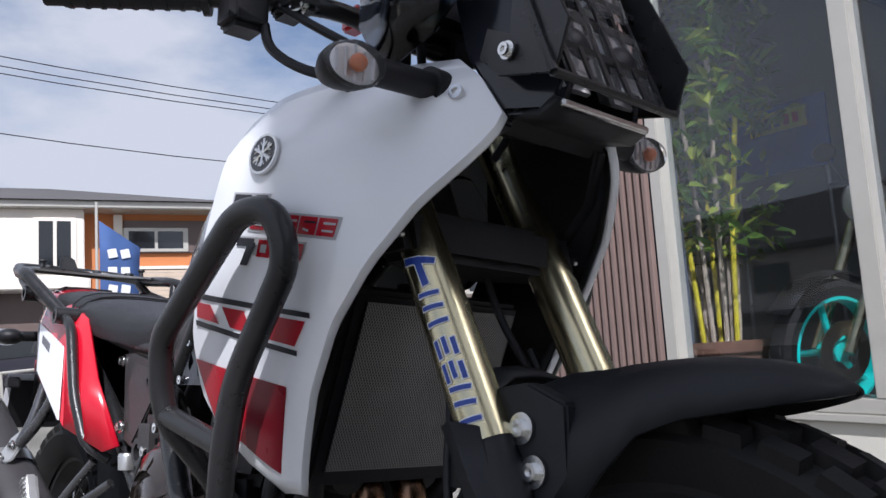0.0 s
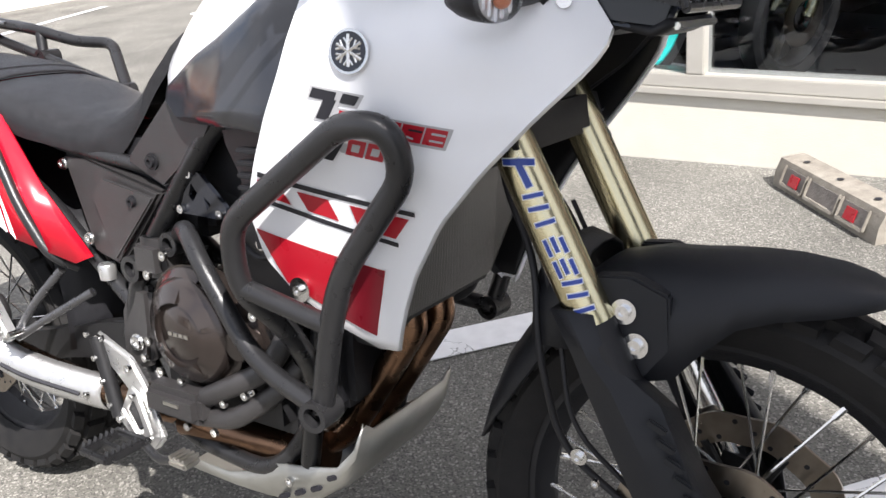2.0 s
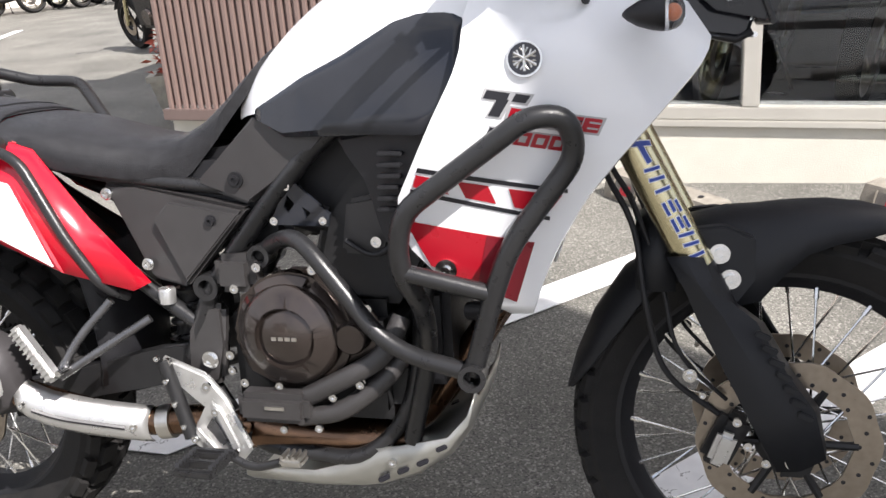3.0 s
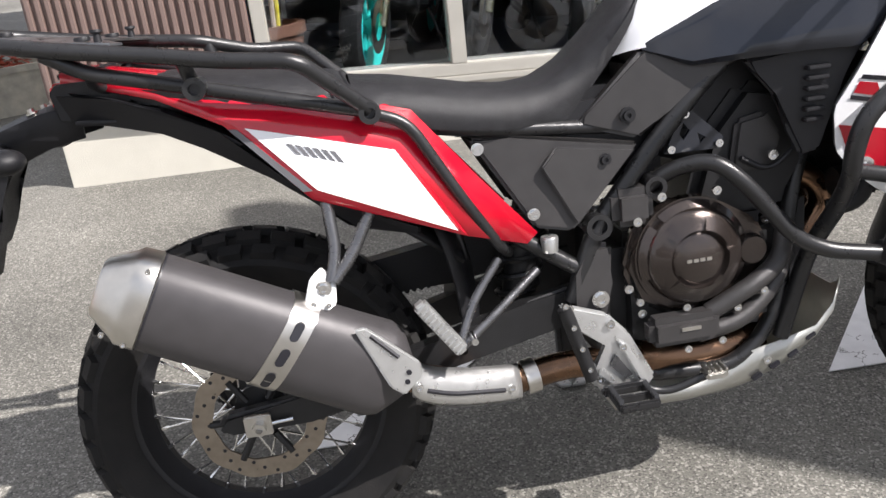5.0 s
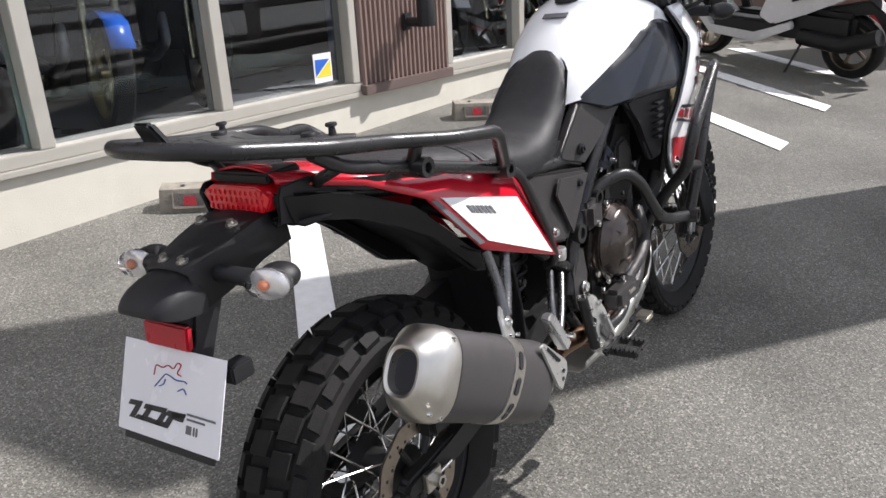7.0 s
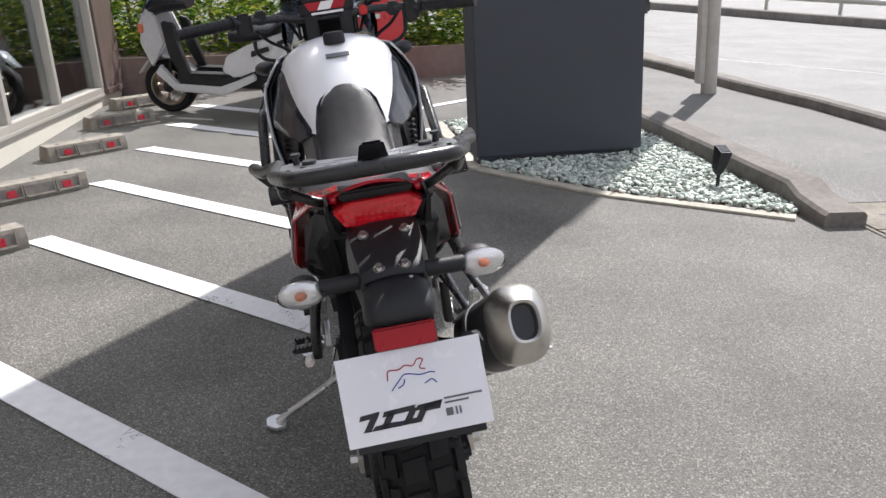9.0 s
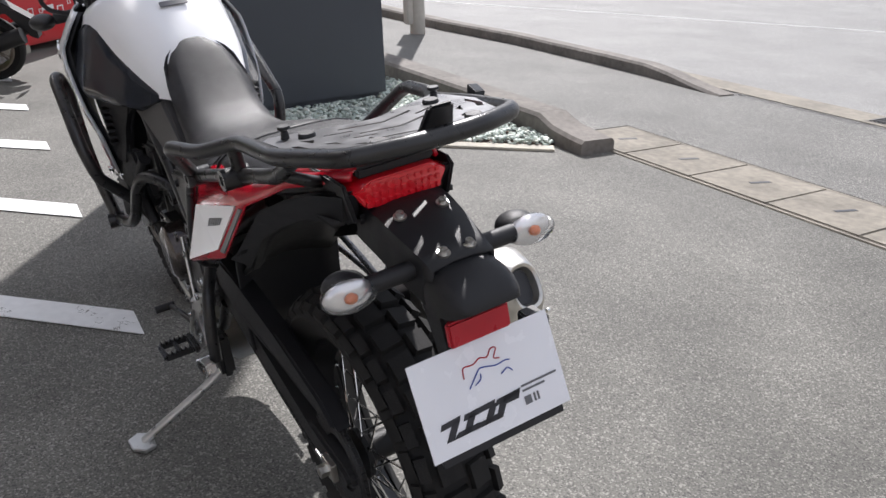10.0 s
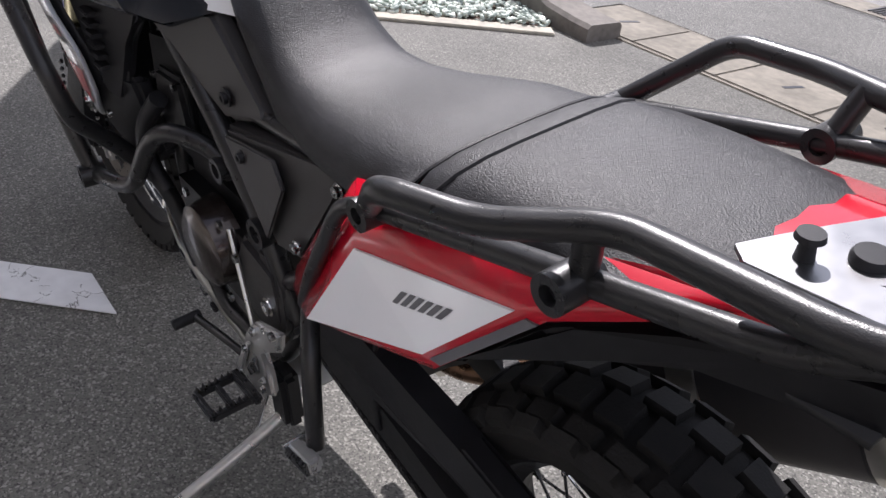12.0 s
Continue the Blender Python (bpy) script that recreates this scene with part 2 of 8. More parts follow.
def bolt(parent, at, way, r=0.009, washer=0.0, mat=None, name="bolt"):
    """A socket-head bolt with a sunk hexagon, and a washer if asked for."""
    at, way = Vector(at), Vector(way).normalized()
    bm = bmesh.new()
    if washer:
        cyl(at, at + way * 0.003, washer, 20, bm)
    b0 = at + way * (0.003 if washer else 0)
    ringed(b0, b0 + way * 0.006, r, r * 0.5, bm, 14)
    cyl(b0, b0 + way * 0.003, r * 0.55, 6, bm)
    return part(name, bm, mat or CHROME, parent)


def asphalt(name, base, light, dark, patch=0.25):
    """Worn asphalt: pale and dark stones a few millimetres wide, larger stains."""
    m = bpy.data.materials.new(name)
    m.use_nodes = True
    n, ln = m.node_tree.nodes, m.node_tree.links
    b = n["Principled BSDF"]
    tc = n.new("ShaderNodeTexCoord")
    vo = n.new("ShaderNodeTexVoronoi")
    vo.inputs["Scale"].default_value = 250
    vo2 = n.new("ShaderNodeTexVoronoi")
    vo2.inputs["Scale"].default_value = 185
    st = n.new("ShaderNodeTexNoise")
    st.inputs["Scale"].default_value, st.inputs["Detail"].default_value = 1.3, 6
    for k in (vo, vo2, st):
        ln.new(tc.outputs["Object"], k.inputs["Vector"])
    sep = n.new("ShaderNodeSeparateColor")
    ln.new(vo.outputs["Color"], sep.inputs[0])
    ramp = n.new("ShaderNodeValToRGB")
    e = ramp.color_ramp.elements
    e[0].position, e[0].color = 0.0, (*dark, 1)
    e[1].position, e[1].color = 1.0, (*light, 1)
    x = e.new(0.35)
    x.color = (*base, 1)
    x = e.new(0.82)
    x.color = (*[c * 1.15 for c in base], 1)
    ln.new(sep.outputs[0], ramp.inputs[0])
    sep2 = n.new("ShaderNodeSeparateColor")
    ln.new(vo2.outputs["Color"], sep2.inputs[0])
    gt = n.new("ShaderNodeMath")
    gt.operation = "GREATER_THAN"
    gt.inputs[1].default_value = 0.94
    ln.new(sep2.outputs[1], gt.inputs[0])
    mx = n.new("ShaderNodeMix")
    mx.data_type = "RGBA"
    mx.inputs["B"].default_value = (*light, 1)
    ln.new(gt.outputs[0], mx.inputs["Factor"])
    ln.new(ramp.outputs[0], mx.inputs["A"])
    mr = n.new("ShaderNodeMapRange")
    mr.inputs["From Min"].default_value, mr.inputs["From Max"].default_value = 0.3, 0.7
    mr.inputs["To Min"].default_value, mr.inputs["To Max"].default_value = 1 - patch, 1 + patch * 0.6
    ln.new(st.outputs["Fac"], mr.inputs["Value"])
    mul = n.new("ShaderNodeVectorMath")
    mul.operation = "SCALE"
    ln.new(mx.outputs["Result"], mul.inputs[0])
    ln.new(mr.outputs[0], mul.inputs["Scale"])
    ln.new(mul.outputs[0], b.inputs["Base Color"])
    b.inputs["Roughness"].default_value, b.inputs["Specular IOR Level"].default_value, b.inputs["Diffuse Roughness"].default_value = 0.70, 0.34, 0.5
    bu = n.new("ShaderNodeBump")
    bu.inputs["Strength"].default_value, bu.inputs["Distance"].default_value = 0.5, 0.002
    ln.new(vo.outputs["Distance"], bu.inputs["Height"])
    ln.new(bu.outputs[0], b.inputs["Normal"])
    return m


def road_paint(name):
    """White road paint, cracked and worn through in spots."""
    m = bpy.data.materials.new(name)
    m.use_nodes = True
    n, ln = m.node_tree.nodes, m.node_tree.links
    b = n["Principled BSDF"]
    tc = n.new("ShaderNodeTexCoord")
    vo = n.new("ShaderNodeTexVoronoi")
    vo.feature = "DISTANCE_TO_EDGE"
    vo.inputs["Scale"].default_value = 9
    ns = n.new("ShaderNodeTexNoise")
    ns.inputs["Scale"].default_value, ns.inputs["Detail"].default_value = 25, 6
    big = n.new("ShaderNodeTexNoise")
    big.inputs["Scale"].default_value = 2.5
    wob = n.new("ShaderNodeVectorMath")
    wob.operation = "ADD"
    sc = n.new("ShaderNodeVectorMath")
    sc.operation = "SCALE"
    sc.inputs["Scale"].default_value = 0.12
    for k in (ns, big):
        ln.new(tc.outputs["Object"], k.inputs["Vector"])
    ln.new(ns.outputs["Color"], sc.inputs[0])
    ln.new(tc.outputs["Object"], wob.inputs[0])
    ln.new(sc.outputs[0], wob.inputs[1])
    ln.new(wob.outputs[0], vo.inputs["Vector"])
    lt = n.new("ShaderNodeMath")
    lt.operation = "LESS_THAN"
    lt.inputs[1].default_value = 0.012
    ln.new(vo.outputs["Distance"], lt.inputs[0])
    msk = n.new("ShaderNodeMath")
    msk.operation = "GREATER_THAN"
    msk.inputs[1].default_value = 0.52
    ln.new(big.outputs["Fac"], msk.inputs[0])
    both = n.new("ShaderNodeMath")
    both.operation = "MULTIPLY"
    ln.new(lt.outputs[0], both.inputs[0])
    ln.new(msk.outputs[0], both.inputs[1])
    rp = n.new("ShaderNodeMapRange")
    rp.inputs["To Min"].default_value, rp.inputs["To Max"].default_value = 0.62, 0.84
    ln.new(ns.outputs["Fac"], rp.inputs["Value"])
    cmb = n.new("ShaderNodeCombineColor")
    for k in range(3):
        ln.new(rp.outputs[0], cmb.inputs[k])
    mx = n.new("ShaderNodeMix")
    mx.data_type = "RGBA"
    mx.inputs["B"].default_value = (0.2, 0.2, 0.19, 1)
    ln.new(cmb.outputs[0], mx.inputs["A"])
    ln.new(both.outputs[0], mx.inputs["Factor"])
    ln.new(mx.outputs["Result"], b.inputs["Base Color"])
    b.inputs["Roughness"].default_value = 0.7
    return m


ASPHALT = asphalt("asphalt_forecourt", (0.142, 0.137, 0.121), (0.30, 0.29, 0.26), (0.062, 0.060, 0.054), 0.34)
ROADTOP = asphalt("asphalt_road", (0.24, 0.236, 0.226), (0.45, 0.44, 0.42), (0.16, 0.155, 0.15), 0.15)
PAVING = asphalt("asphalt_pavement", (0.150, 0.146, 0.134), (0.36, 0.35, 0.32), (0.06, 0.058, 0.054), 0.2)
PAINT = road_paint("white_road_paint")
CONCRETE = material("weathered_concrete", (0.36, 0.34, 0.30), 0.85, var=0.3, scale=18, bump=0.6, bump_scale=90, tint=(0.42, 0.39, 0.32))
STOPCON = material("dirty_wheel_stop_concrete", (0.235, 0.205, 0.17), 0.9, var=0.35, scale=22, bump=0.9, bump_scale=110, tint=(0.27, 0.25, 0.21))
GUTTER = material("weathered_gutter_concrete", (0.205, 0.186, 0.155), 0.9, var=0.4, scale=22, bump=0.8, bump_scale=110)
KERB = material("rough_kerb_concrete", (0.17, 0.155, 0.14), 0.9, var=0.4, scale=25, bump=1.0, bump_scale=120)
STUCCO = material("cream_painted_wall", (0.62, 0.595, 0.52), 0.8, var=0.07, scale=10, bump=0.4, bump_scale=160)
FRAME_W = material("cream_aluminium_frame", (0.52, 0.50, 0.45), 0.35, metal=0.3, var=0.05, scale=12)
CORRUGATED = material("brown_corrugated_metal", (0.215, 0.152, 0.134), 0.45, metal=0.1, var=0.1, scale=8)
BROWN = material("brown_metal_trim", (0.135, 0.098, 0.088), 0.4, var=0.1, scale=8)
SIGN_GREY = material("blue_grey_sign_panel", (0.042, 0.048, 0.060), 0.55, var=0.1, scale=4, bump=0.15, bump_scale=40)
PEBBLE = bpy.data.materials.new("pale_green_pebbles")
PEBBLE.use_nodes = True
_n, _l = PEBBLE.node_tree.nodes, PEBBLE.node_tree.links
_g = _n.new("ShaderNodeNewGeometry")
_r = _n.new("ShaderNodeValToRGB")
_r.color_ramp.elements[0].color, _r.color_ramp.elements[1].color = (0.32, 0.37, 0.34, 1), (0.74, 0.76, 0.69, 1)
_e = _r.color_ramp.elements.new(0.5)
_e.color = (0.50, 0.57, 0.51, 1)
_l.new(_g.outputs["Random Per Island"], _r.inputs[0])
_l.new(_r.outputs[0], _n["Principled BSDF"].inputs["Base Color"])
_n["Principled BSDF"].inputs["Roughness"].default_value = 0.6
PANE = glass("shop_window_glass", (0.52, 0.57, 0.62), 0.0, 1.62)
# dark blue stands in for the dim room and sky mirrored in the panes
INSIDE = material("dim_blue_showroom_tone", (0.05, 0.075, 0.13), 0.7, var=0.1, scale=3)
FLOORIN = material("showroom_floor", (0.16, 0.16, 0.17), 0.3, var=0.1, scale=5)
VEND = material("vending_red", (0.55, 0.012, 0.02), 0.3, var=0.06, coat=0.4, scale=6)
GREYBOX = material("grey_steel_post", (0.45, 0.43, 0.39), 0.6, var=0.15, scale=15, bump=0.2, bump_scale=60)
LEAF = bpy.data.materials.new("leaf_green")
LEAF.use_nodes = True
_n, _l = LEAF.node_tree.nodes, LEAF.node_tree.links
_g = _n.new("ShaderNodeNewGeometry")
_r = _n.new("ShaderNodeValToRGB")
_r.color_ramp.elements[0].color, _r.color_ramp.elements[1].color = (0.05, 0.11, 0.018, 1), (0.46, 0.50, 0.08, 1)
_e = _r.color_ramp.elements.new(0.55)
_e.color = (0.12, 0.22, 0.03, 1)
_l.new(_g.outputs["Random Per Island"], _r.inputs[0])
_l.new(_r.outputs[0], _n["Principled BSDF"].inputs["Base Color"])
_n["Principled BSDF"].inputs["Roughness"].default_value = 0.8
_n["Principled BSDF"].inputs["Specular IOR Level"].default_value = 0.15
# thin leaves let the sun shine through
_t = _n.new("ShaderNodeBsdfTranslucent")
_l.new(_r.outputs[0], _t.inputs["Color"])
_m = _n.new("ShaderNodeMixShader")
_m.inputs[0].default_value = 0.45
_l.new(_n["Principled BSDF"].outputs[0], _m.inputs[1])
_l.new(_t.outputs[0], _m.inputs[2])
_l.new(_m.outputs[0], _n["Material Output"].inputs["Surface"])
REDLEAF = material("red_leaf", (0.35, 0.07, 0.04), 0.6, var=0.3, scale=20)
SOIL = material("soil", (0.09, 0.06, 0.045), 0.95, var=0.3, scale=30, bump=1, bump_scale=80)
BLOCKWALL = material("brown_block_planter", (0.21, 0.155, 0.13), 0.85, var=0.2, scale=12, bump=0.5, bump_scale=80)
ORANGE = material("orange_render", (0.55, 0.20, 0.07), 0.8, var=0.08, scale=2)
CREAM = material("cream_render", (0.78, 0.72, 0.64), 0.8, var=0.06, scale=2)
ROOFM = material("dark_roof_tile", (0.09, 0.085, 0.085), 0.8, var=0.2, scale=6, bump=0.5, bump_scale=10)
TILE_BEIGE = material("beige_wall_tile", (0.55, 0.44, 0.34), 0.7, var=0.12, scale=5)
BANNER = material("blue_banner_cloth", (0.05, 0.10, 0.26), 0.8, var=0.15, scale=6)
SCOOT_W = material("pearl_white_scooter", (0.62, 0.62, 0.63), 0.25, var=0.05, coat=0.5)
CARBLACK = material("dark_purple_car_paint", (0.016, 0.012, 0.02), 0.2, var=0.1, coat=0.8)
CARGLASS = material("dark_car_window", (0.01, 0.012, 0.015), 0.05, var=0.05, coat=1)
TEAL = material("teal_rim_paint", (0.02, 0.62, 0.55), 0.4, var=0.05)
BLUEP = material("blue_paint", (0.02, 0.12, 0.55), 0.3, var=0.08, coat=0.5)
YELLOW = material("yellow_print", (0.75, 0.62, 0.05), 0.4, var=0.05)
TERRA = material("terracotta_pot", (0.17, 0.08, 0.05), 0.8, var=0.2)


# ---- the motorcycle, built upright with its rear contact at the origin and leant on its stand ----
bike = tagged(new("motorcycle"), "white, red and black adventure motorcycle leaning on its side stand", "motorcycle")
bike.matrix_world = Matrix.Translation((0.004, 0, 0)) @ LEAN


def S(s, pts):
    """Points given for the left (+y) side, put on side s."""
    return [(x, s * y, z) for x, y, z in pts]


# wheels
def wheel(name, cx, R, width, rim_r, spokes, tread_rows, label):
    hub = bmesh.new()
    spin([(0.0, -0.075), (0.016, -0.075), (0.016, -0.06), (0.05, -0.055), (0.05, -0.045), (0.028, -0.03), (0.028, 0.03), (0.05, 0.045), (0.05, 0.055), (0.016, 0.06), (0.016, 0.075), (0.0, 0.075)], (0, 0, 0), "Y", 28, hub)
    w = part(name, hub, ENG_DARK, bike, label)
    w.location = (cx, 0, R)
    h = width / 2
    prof = [(rim_r + 0.004, -h * 0.62), (rim_r + 0.02, -h * 0.82)]
    prof += [(R - 0.012 - (R - rim_r - 0.03) * (1 - math.cos(a)) * 0.55, h * math.sin(a)) for a in [radians(v) for v in (-84, -66, -48, -30, -12, 12, 30, 48, 66, 84)]]
    prof += [(rim_r + 0.02, h * 0.82), (rim_r + 0.004, h * 0.62)]
    tyre = part("tyre", spin(prof, (0, 0, 0), "Y", 72), RUBBER, w, "black knobbly dual-sport tyre")
    bm = bmesh.new()
    for k in range(tread_rows):
        t = k * 2 * math.pi / tread_rows
        for j, (a, wa, off) in enumerate(((-58, 24, 0.5), (-24, 30, 0), (12, 34, 0.5), (24 + 22, 20, 0.25), (66, 20, 0.0))):
            ang = t + off * 2 * math.pi / tread_rows
            half = math.pi / tread_rows * 0.78
            c0, c1 = radians(a - wa / 2), radians(a + wa / 2)
            vs = []
            for lift in (-0.006, 0.0):
                for da in (-half, half):
                    for c in (c0, c1):
                        sh = 0.86 if lift == 0.0 else 1.0
                        cm = (c0 + c1) / 2
                        cc = cm + (c - cm) * sh
                        r = R - 0.012 - (R - rim_r - 0.03) * (1 - math.cos(cc)) * 0.55 + (0.012 + lift if lift == 0.0 else lift)
                        y = (h + (0.004 if lift == 0.0 else -0.003)) * math.sin(cc)
                        q = ang + da * sh + 0.15 * half * math.sin(3 * cc)
                        vs.append(bm.verts.new((r * math.cos(q), y, r * math.sin(q))))
            a0, a1, a2, a3, b0, b1, b2, b3 = vs
            for f in ((b0, b1, b3, b2), (a0, a1, b1, b0), (a1, a3, b3, b1), (a3, a2, b2, b3), (a2, a0, b0, b2)):
                bm.faces.new(f)
    tagged(part("tread", bm, RUBBER, w, smooth=0), kind="stuff")
    rp = [(rim_r + 0.012, -h * 0.66), (rim_r + 0.014, -h * 0.60), (rim_r - 0.004, -h * 0.52), (rim_r - 0.012, -h * 0.3), (rim_r - 0.026, -h * 0.12), (rim_r - 0.026, h * 0.12), (rim_r - 0.012, h * 0.3), (rim_r - 0.004, h * 0.52), (rim_r + 0.014, h * 0.60), (rim_r + 0.012, h * 0.66)]
    part("rim", spin(rp, (0, 0, 0), "Y", 72), BLACK, w, "black spoked wheel rim")
    for k in range(spokes):
        t = k * 2 * math.pi / spokes
        sgn = 1 if k % 2 else -1
        lead = 0.62 if (k // 2) % 2 else -0.62
        a = Vector((0.048 * math.cos(t + lead), sgn * 0.05, 0.048 * math.sin(t + lead)))
        b = Vector(((rim_r - 0.022) * math.cos(t), sgn * 0.006, (rim_r - 0.022) * math.sin(t)))
        sp = cyl(a, b, 0.0021, 6)
        cyl(b + (a - b).normalized() * 0.018, b, 0.0042, 6, sp)
        part("spoke", sp, CHROME, w)
    return w


def brake_disc(w, y, R, petals):
    bm = bmesh.new()
    n = petals * 8
    inner, o2 = 0.066 * R / 0.12, []
    ring = lambda r, yy: [bm.verts.new((r(k) * math.cos(k * 2 * math.pi / n), yy, r(k) * math.sin(k * 2 * math.pi / n))) for k in range(n)]
    wave = lambda k: R * (1 - 0.035 * (1 - math.cos(k * 2 * math.pi / 8)) / 2)
    wi = lambda k: R * 0.70 * (1 - 0.03 * (1 - math.cos(k * 2 * math.pi / 8)) / 2)
    rows = [ring(wi, y - 0.0025), ring(wave, y - 0.0025), ring(wave, y + 0.0025), ring(wi, y + 0.0025)]
    for i in range(4):
        p, q = rows[i], rows[(i + 1) % 4]
        for k in range(n):
            bm.faces.new((p[k], p[(k + 1) % n], q[(k + 1) % n], q[k]))
    d = part("brake_disc", bm, DISC, w, "petal-edged steel brake disc with drilled holes")
    for k in range(petals * 3):
        hb = bmesh.new()
        t = k * 2 * math.pi / (petals * 3)
        r = R * (0.78 + 0.08 * (k % 3 - 1) + 0.05)
        for sg in (-1, 1):
            cyl((r * math.cos(t), y + sg * 0.0026, r * math.sin(t)), (r * math.cos(t), y + sg * 0.0030, r * math.sin(t)), 0.0036, 8, hb)
        part("drilled_hole", hb, INK, w, smooth=0)
    for k in range(6):
        t = k * math.pi / 3
        cb = cyl((0.04 * math.cos(t), y, 0.04 * math.sin(t)), (R * 0.74 * math.cos(t), y, R * 0.74 * math.sin(t)), 0.007, 8)
        part("carrier_arm", cb, ENG_DARK, w)
    return d


front_wheel = wheel("front_wheel", 1.595, 0.345, 0.095, 0.267, 36, 40, "spoked front wheel with black rim")
rear_wheel = wheel("rear_wheel", 0.0, 0.333, 0.155, 0.2286, 36, 34, "spoked rear wheel with black rim")
for y in (-0.066, 0.066):
    brake_disc(front_wheel, y, 0.141, 10)
brake_disc(rear_wheel, -0.085, 0.1225, 10)
sprocket = bmesh.new()
for k in range(46):
    t = k * 2 * math.pi / 46
    boxy((-0.004, 0.088, 0.099), (0.004, 0.094, 0.109), 0, sprocket, None)
    bmesh.ops.rotate(sprocket, verts=sprocket.verts[-8:], cent=(0, 0, 0), matrix=Matrix.Rotation(t, 3, "Y"))
ringed((0, 0.088, 0), (0, 0.094, 0), 0.1, 0.06, sprocket, 46)
part("sprocket", sprocket, ENG_DARK, rear_wheel)

# fork: rake 27 degrees
def fork_at(z):
    return 1.345 + (0.852 - z) * 0.51


for s in (-1, 1):
    y = s * 0.1
    outer = part("fork_tube", cyl((fork_at(0.645), y, 0.645), (fork_at(1.09), y, 1.09), 0.0275, 28), GOLD, bike, "gold anodised upper fork tube")
    part("dust_seal", cyl((fork_at(0.645), y, 0.645), (fork_at(0.56), y, 0.56), 0.0262, 24), BLACK, outer)
    part("fork_slider", cyl((fork_at(0.60), y, 0.60), (fork_at(0.36), y, 0.36), 0.0215, 20), CHROME, bike)
    foot = plate([(1.56, y - 0.022, 0.43), (1.60, y - 0.022, 0.42), (1.635, y - 0.022, 0.35), (1.62, y - 0.022, 0.31), (1.575, y - 0.022, 0.31), (1.545, y - 0.022, 0.37)], 0.044, 0.008)
    part("fork_foot", foot, ENG_DARK, bike)
    ax = ringed((1.597, y, 0.345), (1.597, y + s * 0.035, 0.345), 0.014, 0.008)
    part("axle_end", ax, STEEL, bike)
    # guard over the slider
    g = loft([[(1.406, s * 0.085, 0.662), (1.408, s * 0.124, 0.664), (1.432, s * 0.133, 0.668), (1.456, s * 0.124, 0.664), (1.464, s * 0.098, 0.656)],
              [(1.434, s * 0.085, 0.612), (1.436, s * 0.124, 0.612), (1.458, s * 0.133, 0.614), (1.478, s * 0.120, 0.608), (1.486, s * 0.092, 0.60)],
              [(1.45, s * 0.085, 0.572), (1.452, s * 0.122, 0.572), (1.485, s * 0.130, 0.578), (1.535, s * 0.108, 0.56), (1.55, s * 0.085, 0.55)],
              [(1.492, s * 0.085, 0.485), (1.495, s * 0.124, 0.485), (1.535, s * 0.138, 0.495), (1.58, s * 0.126, 0.485), (1.59, s * 0.095, 0.48)],
              [(1.53, s * 0.085, 0.41), (1.532, s * 0.124, 0.41), (1.575, s * 0.140, 0.425), (1.622, s * 0.126, 0.425), (1.632, s * 0.095, 0.42)],
              [(1.573, s * 0.09, 0.325), (1.576, s * 0.126, 0.325), (1.605, s * 0.138, 0.335), (1.64, s * 0.126, 0.35), (1.645, s * 0.1, 0.35)]])
    guard = part("fork_guard", g, FENDER, bike, "matte black plastic fork guard", solid=0.006)
    for k in range(7):
        z = 0.55 - k * 0.021
        x = fork_at(z) + 0.045
        part("raised_mark", boxy((x - 0.012, s * 0.134, z - 0.006), (x + 0.012, s * 0.1405, z + 0.004), 0.002, turn=Matrix.Rotation(radians(25), 4, "Y")), FENDER, guard)
    # fender stay with two bolts
    st = plate(S(s, [(1.445, 0.090, 0.700), (1.49, 0.088, 0.705), (1.535, 0.085, 0.685), (1.54, 0.087, 0.62), (1.512, 0.091, 0.582), (1.478, 0.093, 0.592), (1.452, 0.092, 0.65)]), -s * 0.022, 0.003)
    stay = part("fender_stay", st, FENDER, bike, "black fender mount with two bolts")
    for bx, bz in ((1.484, 0.6615), (1.500, 0.622)):
        bolt(stay, (bx, s * (0.0895 if bz > 0.65 else 0.0905), bz), (0, s, 0.05), 0.0085, 0.0155)
    bolt(bike, (1.442, s * 0.118, 0.474), (0, s, 0), 0.006, 0.011)
    bolt(bike, (1.462, s * 0.112, 0.44), (0, s, 0), 0.005)
    # caliper
    cal = boxy((1.475, s * 0.052, 0.30), (1.525, s * 0.092, 0.40), 0.012, turn=Matrix.Rotation(radians(25), 4, "Y"))
    caliper = part("brake_caliper", cal, ENG_DARK, bike)
    part("caliper_body", boxy((1.478, s * 0.09, 0.315), (1.51, s * 0.112, 0.375), 0.008, turn=Matrix.Rotation(radians(20), 4, "Y")), ALU, caliper)
    for bx, bz in ((1.515, 0.392), (1.532, 0.352), (1.56, 0.325)):
        bolt(caliper, (bx, s * 0.1, bz), (0, s, 0), 0.007)
    part("brake_hose", tube([(1.49, s * 0.07, 0.39), (1.40, s * 0.085, 0.46), (1.37, s * 0.09, 0.60), (1.36, s * 0.07, 0.70), (1.30, s * 0.05, 0.80), (1.29, s * 0.03, 0.90)], 0.005, 0.05), BLACK, bike)
    part("sensor_cable", tube([(1.50, s * 0.08, 0.42), (1.42, s * 0.1, 0.50), (1.40, s * 0.085, 0.62), (1.35, s * 0.06, 0.75)], 0.0035, 0.05), BLACK, bike)
